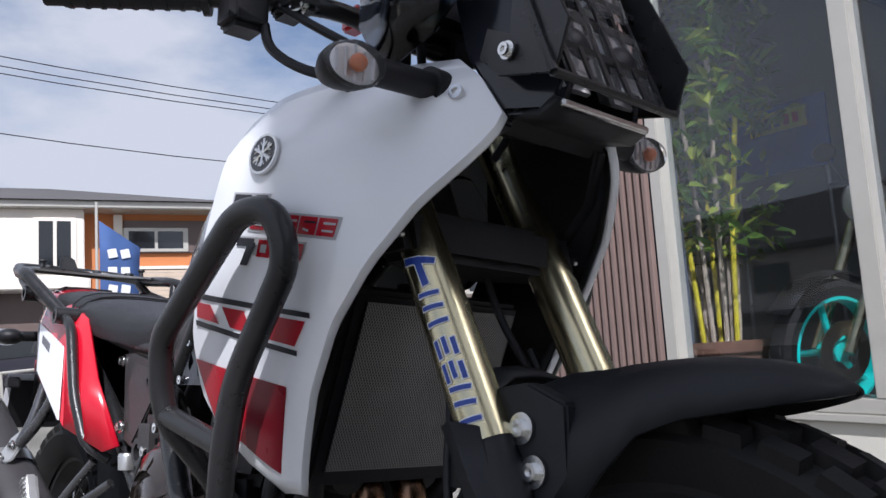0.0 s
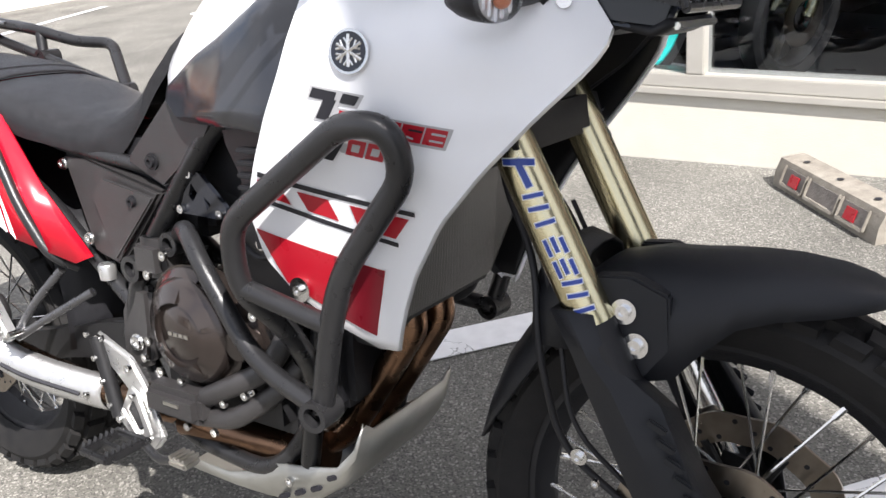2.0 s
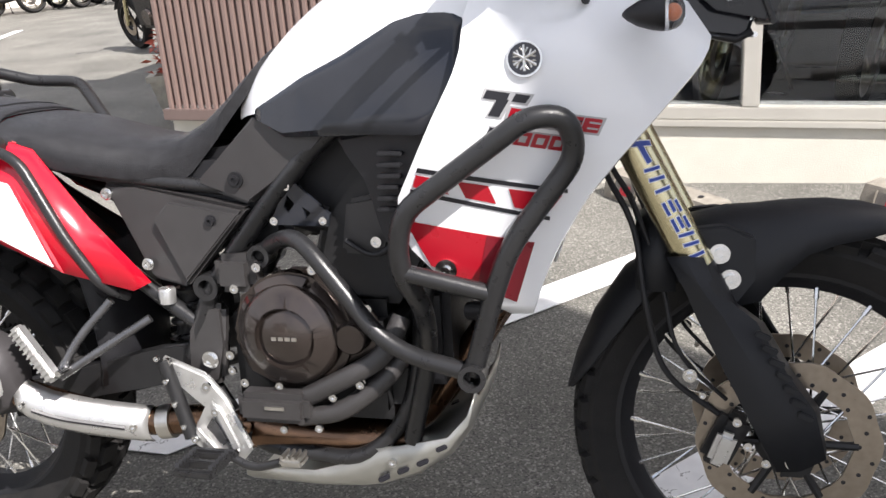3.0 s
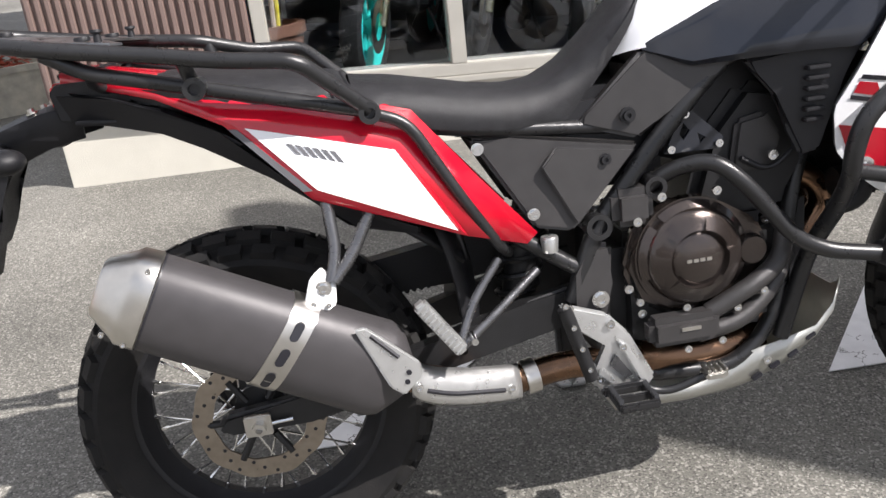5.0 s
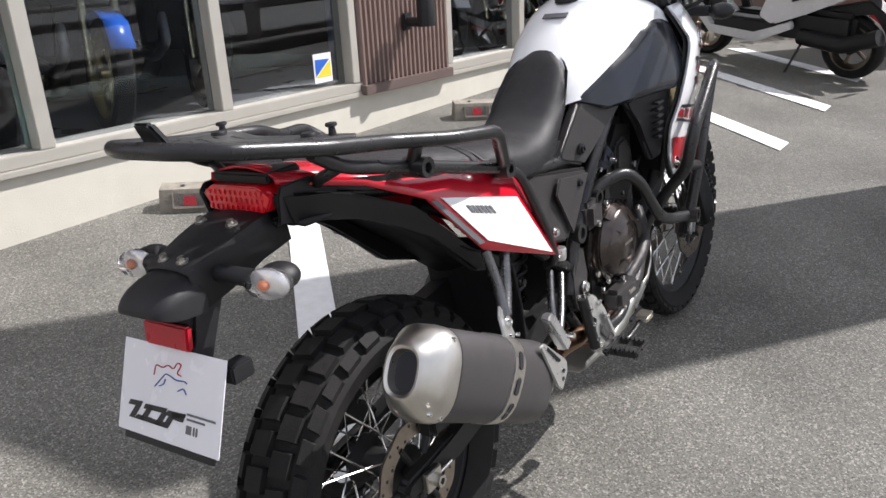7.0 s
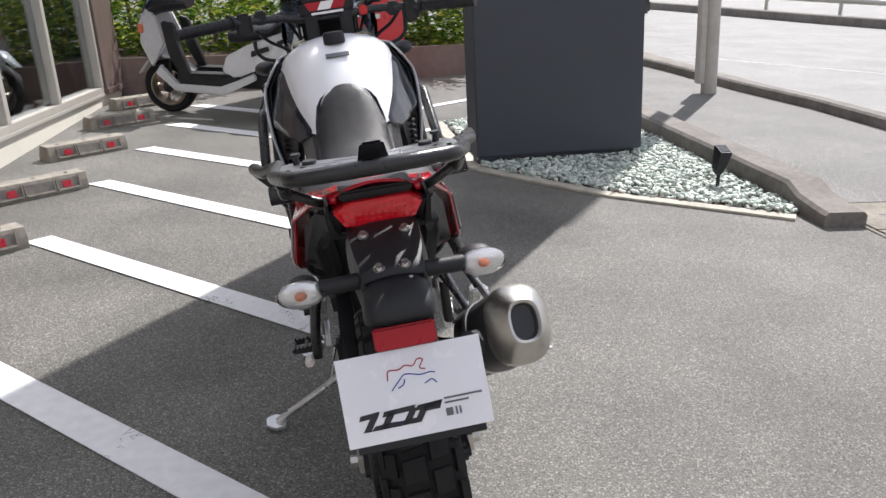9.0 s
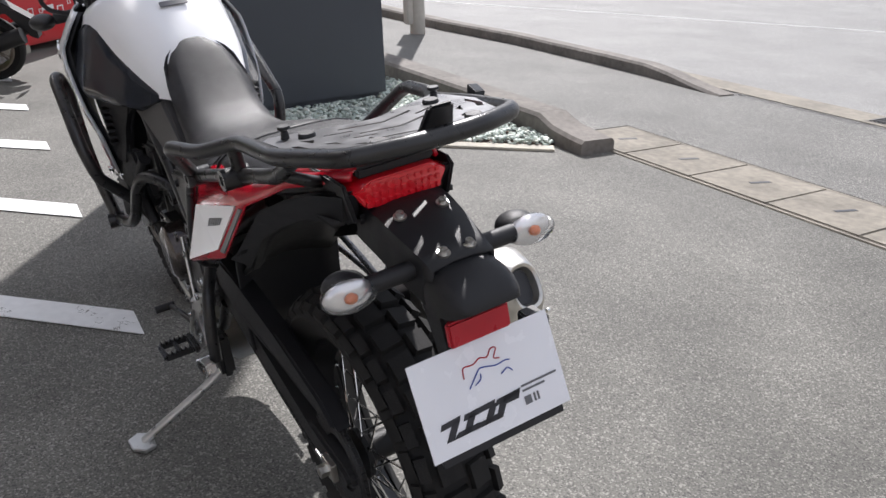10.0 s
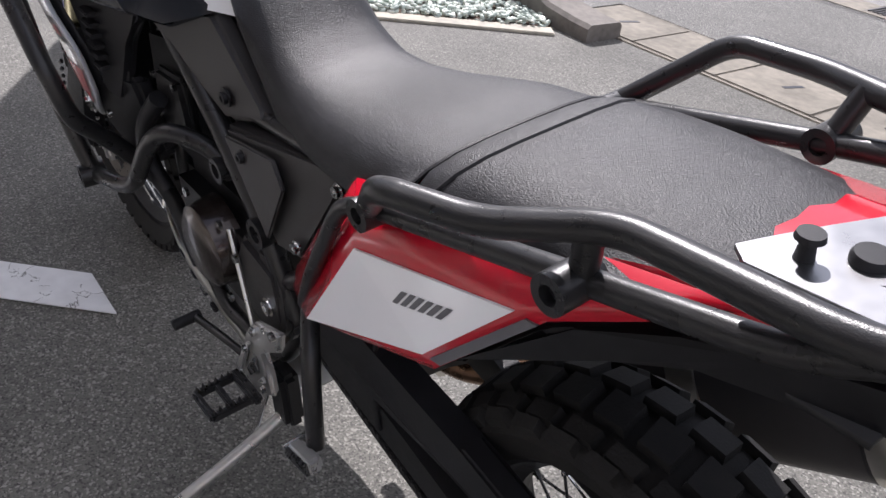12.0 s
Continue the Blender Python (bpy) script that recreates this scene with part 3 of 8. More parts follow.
for z, d in ((0.875, 0.035), (1.07, 0.028)):
    x = fork_at(z)
    bm = plate([(x + 0.035, -0.135, z - d), (x + 0.035, 0.135, z - d), (x - 0.03, 0.135, z - d), (x - 0.075, 0.05, z - d), (x - 0.075, -0.05, z - d), (x - 0.03, -0.135, z - d)], 2 * d * 0.9, 0.01, way=(-0.25, 0, 0.95))
    part("triple_clamp", bm, ENG_DARK, bike)
    for s in (-1, 1):
        bolt(bike, (x + 0.02, s * 0.137, z - 0.01), (0, s, 0), 0.005)
part("steering_head", cyl((1.27, 0, 0.84), (1.18, 0, 1.06), 0.035, 20), ENG_DARK, bike)
part("front_axle", cyl((1.597, -0.11, 0.345), (1.597, 0.11, 0.345), 0.009, 16), STEEL, bike)

# front fender
def arch(x, top, edge, half, n=9):
    row = []
    for k in range(n):
        t = -1 + 2 * k / (n - 1)
        a = abs(t)
        y = half * math.sin(t * math.pi / 2) ** 1
        z = edge + (top - edge) * max(0.0, 1 - a ** 2.6)
        row.append((x, y, z))
    return row


fender = part("front_fender", loft([arch(1.40, 0.668, 0.63, 0.082), arch(1.44, 0.700, 0.605, 0.088), arch(1.50, 0.716, 0.575, 0.089), arch(1.545, 0.718, 0.588, 0.088), arch(1.575, 0.721, 0.625, 0.085), arch(1.61, 0.723, 0.658, 0.081), arch(1.65, 0.724, 0.672, 0.074), arch(1.70, 0.719, 0.680, 0.060), arch(1.728, 0.712, 0.685, 0.046), arch(1.752, 0.702, 0.689, 0.022), arch(1.762, 0.696, 0.692, 0.006)]), FENDER, bike, "matte black beaked front mudguard", solid=0.005)
part("fork_brace", loft([arch(1.36, 0.70, 0.60, 0.08), arch(1.39, 0.725, 0.60, 0.09), arch(1.42, 0.715, 0.60, 0.09)]), FENDER, fender, solid=0.006)


def flap_row(x, z, half, dx, dz):
    return [(x + dx * abs(t) ** 2, half * t, z + dz * abs(t) ** 2) for t in (-1, -0.6, -0.2, 0.2, 0.6, 1)]


part("fender_flap", loft([flap_row(1.40, 0.655, 0.07, 0.03, -0.02), flap_row(1.34, 0.615, 0.072, 0.035, -0.03), flap_row(1.29, 0.54, 0.068, 0.04, -0.02), flap_row(1.258, 0.46, 0.058, 0.03, 0), flap_row(1.243, 0.40, 0.035, 0.01, 0.01)]), FENDER, fender, solid=0.005)

# white side fairings
PANEL = [(0.585, 1.178, 0.166, 1.206, 0.164), (0.615, 1.125, 0.184, 1.216, 0.17), (0.655, 1.07, 0.198, 1.231, 0.176), (0.70, 1.032, 0.208, 1.252, 0.183), (0.77, 1.021, 0.220, 1.293, 0.186), (0.832, 1.055, 0.234, 1.345, 0.178), (0.892, 1.087, 0.240, 1.40, 0.155), (0.945, 1.117, 0.241, 1.448, 0.115), (0.978, 1.13, 0.238, 1.465, 0.092), (1.03, 1.132, 0.206, 1.43, 0.092), (1.062, 1.14, 0.18, 1.395, 0.092)]


def panel_y(x, z):
    xl, yl, xr, yr = (interp([(r[0], r[i]) for r in PANEL], z) for i in (1, 2, 3, 4))
    u = min(1.0, max(0.0, (x - xl) / max(1e-4, xr - xl)))
    return yl + (yr - yl) * u ** 2


def decal(name, s, quad, mat, parent, n=6, lift=0.0045):
    """A thin film on the white fairing between four corners (x, z)."""
    (ax, az), (bx, bz), (cx, cz), (dx, dz) = quad
    rows = []
    for i in range(n + 1):
        v = i / n
        row = []
        for k in range(n + 1):
            u = k / n
            x = (ax * (1 - u) + bx * u) * (1 - v) + (dx * (1 - u) + cx * u) * v
            z = (az * (1 - u) + bz * u) * (1 - v) + (dz * (1 - u) + cz * u) * v
            row.append((x, s * (panel_y(x, z) + lift), z))
        rows.append(row)
    return part(name, loft(rows), mat, parent)


for s in (-1, 1):
    rows = []
    for i in range(31):
        z = 0.585 + (1.062 - 0.585) * i / 30
        xl, xr = (interp([(r[0], r[j]) for r in PANEL], z) for j in (1, 3))
        row = [(xl + 0.003, s * (panel_y(xl, z) - 0.005), z)]
        row += [(xl + (xr - xl) * k / 14, s * panel_y(xl + (xr - xl) * k / 14, z), z) for k in range(15)]
        row += [(xr - 0.001, s * (panel_y(xr, z) - 0.006), z - 0.003), (xr - 0.003, s * (panel_y(xr, z) - 0.008), z - 0.004)]
        rows.append(row)
    fairing = part("side_fairing", loft(rows), WHITE, bike, "white side fairing with red blocks and striped graphic", smooth=50, solid=0.006)
    rows = []
    for i in range(25):
        z = 0.592 + (1.055 - 0.592) * i / 24
        xl, xr = (interp([(r[0], r[j]) for r in PANEL], z) for j in (1, 3))
        rows.append([(x, s * (panel_y(x, z) - 0.0085 - 0.012 * (k == 0)), z) for k, x in enumerate([xl + 0.007 + (xr - xl - 0.011) * k / 10 for k in range(11)])])
    part("fairing_liner", loft(rows), BLACK, fairing, "black plastic inner liner", solid=0.003)
    decal("red_block", s, [(1.028, 0.742), (1.218, 0.703), (1.186, 0.606), (1.062, 0.668)], RED_FILM, fairing)
    decal("dark_red_edge", s, [(1.150, 0.716), (1.218, 0.703), (1.186, 0.606), (1.130, 0.634)], DARKRED, fairing, lift=0.0055)
    decal("black_stripe", s, [(1.058, 0.822), (1.268, 0.782), (1.268, 0.776), (1.055, 0.815)], INK, fairing)
    decal("black_stripe", s, [(1.043, 0.790), (1.242, 0.742), (1.241, 0.736), (1.042, 0.783)], INK, fairing)
    for k, (u0, u1) in enumerate(((0.02, 0.26), (0.31, 0.60), (0.66, 1.0))):
        top = lambda u: (1.054 + 0.206 * u, 0.811 - 0.038 * u)
        low = lambda u: (1.043 + 0.196 * u, 0.794 - 0.047 * u)
        sh = 0.10
        decal("red_slant", s, [top(max(0.0, u0 - 0.02)), top(u1 - sh * (k < 2)), low(min(1, u1 + 0.03)), low(u0 + (sh if k else 0.0))], RED_FILM, fairing)
    # the model lettering as plain slanted shapes
    decal("letter_edge", s, [(1.1615, 0.9315), (1.2285, 0.919), (1.2185, 0.904), (1.155, 0.9155)], SILVER_INK, fairing, 4, 0.0038)
    decal("letter_edge", s, [(1.1755, 0.914), (1.198, 0.910), (1.1825, 0.8875), (1.160, 0.8915)], SILVER_INK, fairing, 3, 0.0038)
    decal("black_letter_bar", s, [(1.165, 0.9285), (1.196, 0.9225), (1.1905, 0.9115), (1.159, 0.9175)], INK, fairing, 4)
    decal("black_letter_flag", s, [(1.204, 0.9215), (1.2235, 0.9175), (1.216, 0.9075), (1.1975, 0.911)], INK, fairing, 3)
    decal("black_letter_stem", s, [(1.179, 0.9165), (1.1945, 0.9135), (1.1795, 0.8905), (1.1645, 0.8935)], INK, fairing, 3)
    decal("letter_edge", s, [(1.1925, 0.9055), (1.3235, 0.8805), (1.312, 0.8565), (1.184, 0.8815)], SILVER_INK, fairing, 8, 0.0038)
    for k in range(5):
        x0 = 1.197 + k * 0.0246
        z0 = 0.9025 - k * 0.0048
        decal("red_letter", s, [(x0, z0), (x0 + 0.0228, z0 - 0.0045), (x0 + 0.0148, z0 - 0.0232), (x0 - 0.008, z0 - 0.0187)], RED_FILM, fairing, 2)
        decal("letter_slot", s, [(x0 + 0.0055, z0 - 0.0058), (x0 + 0.0205, z0 - 0.0088), (x0 + 0.0192, z0 - 0.0112), (x0 + 0.0045, z0 - 0.0082)], SILVER_INK if k % 2 == 0 else INK, fairing, 1, 0.0055)
        decal("letter_slot", s, [(x0 + 0.002, z0 - 0.0135), (x0 + (0.0165 if k % 2 == 0 else 0.009), z0 - 0.0165), (x0 + (0.0155 if k % 2 == 0 else 0.008), z0 - 0.0188), (x0 + 0.001, z0 - 0.0158)], SILVER_INK, fairing, 1, 0.0055)
    decal("letter_edge", s, [(1.163, 0.8795), (1.2745, 0.8585), (1.2645, 0.8395), (1.190, 0.8530)], SILVER_INK, fairing, 6, 0.0036)
    decal("black_letter_bar", s, [(1.166, 0.877), (1.196, 0.8715), (1.191, 0.8625), (1.161, 0.868)], INK, fairing, 3)
    decal("black_letter_stem", s, [(1.184, 0.869), (1.1975, 0.8665), (1.1775, 0.8425), (1.164, 0.845)], INK, fairing, 3)
    for k in range(3):
        x0, z0 = 1.2035 + k * 0.0235, 0.8695 - k * 0.0045
        decal("red_numeral", s, [(x0, z0), (x0 + 0.0210, z0 - 0.004), (x0 + 0.0130, z0 - 0.0225), (x0 - 0.008, z0 - 0.0185)], RED_FILM, fairing, 2)
        decal("numeral_slot", s, [(x0 + 0.004, z0 - 0.006), (x0 + 0.0135, z0 - 0.0078), (x0 + 0.0095, z0 - 0.0165), (x0, z0 - 0.0147)], SILVER_INK, fairing, 1, 0.0055)
    # round maker's badge as rings and a plain star
    ey = panel_y(1.216, 0.967)
    nrm = Vector((0.18, s, 0.12)).normalized()
    c = Vector((1.216, s * (ey + 0.003), 0.967))
    badge = part("badge", ringed(c, c + nrm * 0.0045, 0.0245, 0.0218, seg=32), CHROME, fairing, "round chrome and dark blue maker's badge")
    part("badge_field", cyl(c, c + nrm * 0.0042, 0.0222, 32), BADGE_INK, fairing)
    side_v = nrm.cross(Vector((0, 0, 1))).normalized()
    up_v = side_v.cross(nrm)
    for k in range(3):
        t = radians(90 + 60 * k)
        d = side_v * math.cos(t) + up_v * math.sin(t)
        part("badge_bar", cyl(c + nrm * 0.0042 - d * 0.0165, c + nrm * 0.0042 + d * 0.0185, 0.0021, 6), CHROME, fairing)
    for k in range(6):
        t = radians(30 + 60 * k)
        q = c + nrm * 0.0042 + (side_v * math.cos(t) + up_v * math.sin(t)) * 0.0112
        e_ = -side_v * math.sin(t) + up_v * math.cos(t)
        out_ = (q - c - nrm * 0.0042).normalized()
        for w_ in (-1, 1):
            part("badge_bar", cyl(q - out_ * 0.0035, q + out_ * 0.0035 + e_ * w_ * 0.0055, 0.0014, 6), CHROME, fairing)
    bolt(fairing, (1.419, s * 0.115, 1.012), (0.3, s, 0.1), 0.0085, 0.0)
    bolt(fairing, (1.085, s * 0.206, 0.662), (0, s, 0), 0.007, 0.017)
    # turn signal at the front
    sig = cyl((1.388, s * 0.118, 1.026), (1.394, s * 0.205, 1.020), 0.0155, 14)
    stalk = part("turn_signal", sig, BLACK, bike, "clear-lensed turn signal on a black stalk")
    part("signal_collar", cyl((1.386, s * 0.112, 1.0265), (1.389, s * 0.132, 1.0255), 0.021, 18), BLACK, stalk)
    part("signal_housing", loft([[(x, s * (0.236 + w * math.cos(t)), 1.0165 + h * math.sin(t)) for t in [k * math.pi / 8 for k in range(16)]] for x, w, h in ((1.346, 0.003, 0.002), (1.352, 0.012, 0.008), (1.366, 0.024, 0.016), (1.384, 0.033, 0.0215), (1.398, 0.0355, 0.0235), (1.400, 0.034, 0.022))], closed=True), BLACK, stalk, smooth=60)
    lens = part("signal_lens", loft([[(x, s * (0.236 + w * math.cos(t)), 1.0165 + h * math.sin(t)) for t in [k * math.pi / 10 for k in range(20)]] for x, w, h in ((1.3985, 0.0352, 0.0235), (1.404, 0.0352, 0.0235), (1.414, 0.031, 0.021), (1.421, 0.022, 0.0155), (1.4245, 0.010, 0.007))], closed=True), LENS_CLEAR, stalk, smooth=60)
    for k in range(5):
        y = 0.216 + k * 0.010
        part("lens_flute", boxy((1.400, s * y - 0.0012, 1.0165 - 0.018 + 0.004 * abs(k - 2)), (1.4035, s * y + 0.0012, 1.0165 + 0.018 - 0.004 * abs(k - 2)), 0.0008), REFLECT, stalk)
    part("signal_reflector", ball((1.398, s * 0.236, 1.0165), 0.022, (0.18, 1.45, 0.95)), REFLECT, stalk)
    part("signal_bulb", ball((1.408, s * 0.236, 1.0165), 0.0085, (1, 1.1, 1), seg=10), AMBER, stalk)

# tank
TANK_W = [(0.70, 0.07), (0.742, 0.112), (0.845, 0.158), (0.95, 0.196), (1.05, 0.222), (1.13, 0.236), (1.20, 0.225), (1.26, 0.17)]
TANK_C = [(0.70, 0.066), (0.742, 0.103), (0.85, 0.134), (0.95, 0.150), (1.05, 0.163), (1.134, 0.172), (1.26, 0.13)]   # the crease along the shoulder
TANK_CZ = [(0.70, 0.89), (0.742, 0.903), (0.845, 0.958), (0.92, 0.99), (1.012, 1.036), (1.055, 1.046), (1.134, 1.040), (1.26, 0.98)]
TANK_T = [(0.70, 0.935), (0.74, 0.985), (0.80, 1.040), (0.845, 1.072), (0.90, 1.105), (0.95, 1.122), (1.0, 1.127), (1.06, 1.122), (1.13, 1.10), (1.20, 1.07), (1.26, 1.03)]


def tank_y(x, z):
    w, t, c, cz = (interp(tab, x) for tab in (TANK_W, TANK_T, TANK_C, TANK_CZ))
    if z <= cz:
        return c + (w - c) * (1 - max(0.0, (z - 0.87) / max(0.01, cz - 0.87))) ** 0.8 if z > 0.87 else w
    u = min(1.0, (z - cz) / max(0.02, t - cz))
    return c * max(0.0, 1 - u ** 1.9) ** (1 / 2.2)


rows = []
for i in range(25):
    x = 0.70 + 0.56 * i / 24
    t, cz = interp(TANK_T, x), interp(TANK_CZ, x)
    half = [(x, 0, t)]
    for k in range(1, 11):
        z = cz + (t - cz) * max(0.0, math.cos(k / 10 * math.pi / 2)) ** 0.8
        half.append((x, tank_y(x, z), z))
    low_z = min(cz - 0.004, interp([(0.742, 0.899), (0.81, 0.876), (1.06, 0.88), (1.115, 0.92), (1.15, 0.93)], x))
    half += [(x, tank_y(x, z), z) for z in (cz - (cz - low_z) / 3, cz - (cz - low_z) / 1.5, low_z)]
    rows.append([(p[0], -p[1], p[2]) for p in half[:0:-1]] + half)
tank = part("fuel_tank", loft(rows), WHITE, bike, "glossy white fuel tank", smooth=28)
cap = part("filler_cap", spin([(0, 0.022), (0.026, 0.022), (0.031, 0.016), (0.031, -0.01)], (0.925, 0, 1.118), "Z", 32), BLACK, tank, "black fuel filler cap")
part("tank_label", boxy((0.846, -0.033, 1.081), (0.864, 0.033, 1.084), 0.001, turn=Matrix.Rotation(radians(-32), 4, "Y")), GREY_INK, tank)
for s in (-1, 1):
    bolt(tank, (1.10, s * 0.10, 1.10), (0, s * 0.4, 1), 0.007)
    lo = [(0.742, 0.893), (0.81, 0.861), (0.893, 0.864), (0.985, 0.868), (1.06, 0.866), (1.09, 0.885), (1.115, 0.912), (1.134, 0.965)]
    hi = [(0.742, 0.903), (0.845, 0.956), (0.92, 0.987), (1.012, 1.033), (1.055, 1.043), (1.10, 1.041), (1.125, 1.028), (1.134, 0.99)]
    rows = []
    for i in range(29):
        x = 0.742 + (1.134 - 0.742) * i / 28
        a, b = interp(lo, x), interp(hi, x)
        row = []
        for k in range(11):
            z = a + (b - a) * k / 10
            edge = min(k, 10 - k, i, 28 - i)
            row.append((x, s * (tank_y(x, z) + (0.006 if edge > 0 else -0.004)), z))
        rows.append(row)
    part("tank_side_panel", loft(rows), NAVY, bike, "satin black tank side panel", smooth=50)
    # dark shroud with vents under the panel
    sh = plate(S(s, [(0.90, 0.15, 0.86), (0.98, 0.178, 0.866), (1.06, 0.198, 0.866), (1.09, 0.205, 0.88), (1.05, 0.20, 0.82), (1.022, 0.198, 0.76), (1.015, 0.195, 0.70), (0.985, 0.18, 0.69), (0.965, 0.172, 0.74), (0.955, 0.166, 0.80), (0.92, 0.158, 0.835)]), -s * 0.02, 0.006)
    shroud = part("radiator_shroud", sh, BLACK, bike, "black radiator shroud with vent slots")
    for k in range(6):
        z = 0.835 - k * 0.017
        part("vent_rib", boxy((0.985 - k * 0.001, s * 0.186, z), (1.025 - k * 0.002, s * 0.203, z + 0.007), 0.002), BLACK, shroud)
    if s > 0:
        ls = part("lower_shroud", plate([(0.955, 0.166, 0.735), (1.02, 0.196, 0.735), (1.062, 0.196, 0.672), (1.105, 0.186, 0.615), (1.085, 0.165, 0.565), (1.00, 0.15, 0.555), (0.94, 0.15, 0.60)], -0.03, 0.008), BLACK, bike, "black lower shroud behind the fairing")
        bolt(ls, (1.03, 0.192, 0.655), (0, 1, 0), 0.007)
        part("coolant_hose", tube([(0.90, 0.15, 0.72), (0.955, 0.165, 0.66), (0.985, 0.165, 0.585), (0.95, 0.155, 0.53)], 0.015, 0.04, 12), BLACK, bike)
        hc = part("head_side_cover", plate([(0.845, 0.135, 0.765), (0.945, 0.135, 0.755), (0.955, 0.135, 0.665), (0.90, 0.135, 0.62), (0.835, 0.135, 0.66)], -0.02, 0.008), ENG_DARK, bike, "black cam chain cover")
        for x, z in ((0.855, 0.752), (0.935, 0.745), (0.94, 0.675), (0.85, 0.668)):
            bolt(hc, (x, 0.136, z), (0, 1, 0), 0.0065)
    # side covers
    up = plate(S(s, [(0.742, 0.106, 0.896), (0.893, 0.152, 0.864), (0.846, 0.13, 0.832), (0.724, 0.118, 0.746), (0.617, 0.108, 0.781), (0.635, 0.106, 0.795)]), -s * 0.03, 0.007)
    cover = part("upper_side_cover", up, CHAR, bike, "charcoal textured plastic side cover")
    bolt(cover, (0.705, s * 0.119, 0.79), (0, s, 0), 0.009, 0.014, BLACK)
    low = plate(S(s, [(0.43, 0.10, 0.785), (0.50, 0.112, 0.782), (0.722, 0.124, 0.742), (0.594, 0.128, 0.602), (0.527, 0.128, 0.618)]), -s * 0.03, 0.006)
    cover2 = part("lower_side_cover", low, CHAR, bike, "charcoal textured plastic side cover")
    part("raised_face", plate(S(s, [(0.575, 0.121, 0.755), (0.712, 0.126, 0.734), (0.600, 0.133, 0.615), (0.545, 0.126, 0.722)]), s * 0.006, 0.004), CHAR, cover2)
    for bx, bz, m in ((0.443, 0.766, CHROME), (0.525, 0.645, CHROME), (0.657, 0.722, BLACK)):
        bolt(cover2, (bx, s * (0.105 if bx < 0.5 else 0.13), bz), (0, s, 0), 0.008, 0.011, m)

# seat
SEAT_T = [(-0.13, 0.945), (-0.10, 0.957), (-0.03, 0.953), (0.06, 0.945), (0.15, 0.934), (0.225, 0.919), (0.25, 0.907), (0.32, 0.898), (0.40, 0.880), (0.46, 0.866), (0.52, 0.858), (0.575, 0.862), (0.625, 0.886), (0.67, 0.922), (0.715, 0.965), (0.75, 1.0), (0.768, 1.013)]
SEAT_W = [(-0.13, 0.058), (-0.115, 0.084), (-0.09, 0.104), (-0.03, 0.126), (0.10, 0.142), (0.25, 0.147), (0.35, 0.143), (0.45, 0.128), (0.55, 0.108), (0.63, 0.098), (0.70, 0.094), (0.74, 0.082), (0.760, 0.062), (0.768, 0.045)]
SEAT_B = [(-0.13, 0.93), (0.0, 0.895), (0.15, 0.868), (0.286, 0.842), (0.376, 0.812), (0.496, 0.792), (0.603, 0.79), (0.66, 0.85), (0.72, 0.92), (0.768, 0.99)]


def seat_row(x, grow=0.0):
    t, w, b = interp(SEAT_T, x) + grow, interp(SEAT_W, x) + grow, interp(SEAT_B, x)
    half = [(x, 0, t), (x, w * 0.35, t - 0.001), (x, w * 0.62, t - 0.005), (x, w * 0.82, t - 0.014), (x, w * 0.94, t - 0.028), (x, w, t - 0.05 if t - b > 0.06 else (t + b) / 2), (x, w * 0.97, b)]
    return [(p[0], -p[1], p[2]) for p in half[:0:-1]] + half


def seat_piece(name, x0, x1, n, label):
    return part(name, loft([seat_row(x0 + (x1 - x0) * i / n) for i in range(n + 1)]), VINYL, bike, label, smooth=60)


seat_piece("pillion_seat", -0.13, 0.243, 20, "black grained vinyl pillion seat")
rider = seat_piece("rider_seat", 0.247, 0.768, 34, "black grained vinyl rider seat")
for x0 in (0.205, 0.245):
    n_ = len(seat_row(0.2))
    pts = []
    for i in range(1, n_ - 1):
        bow = 1 - (2 * i / (n_ - 1) - 1) ** 2
        pts.append(seat_row(x0 + 0.035 - 0.045 * bow, 0.0)[i])
    part("seat_seam", tube(pts, 0.0028, 0, 6), BLACK, rider)

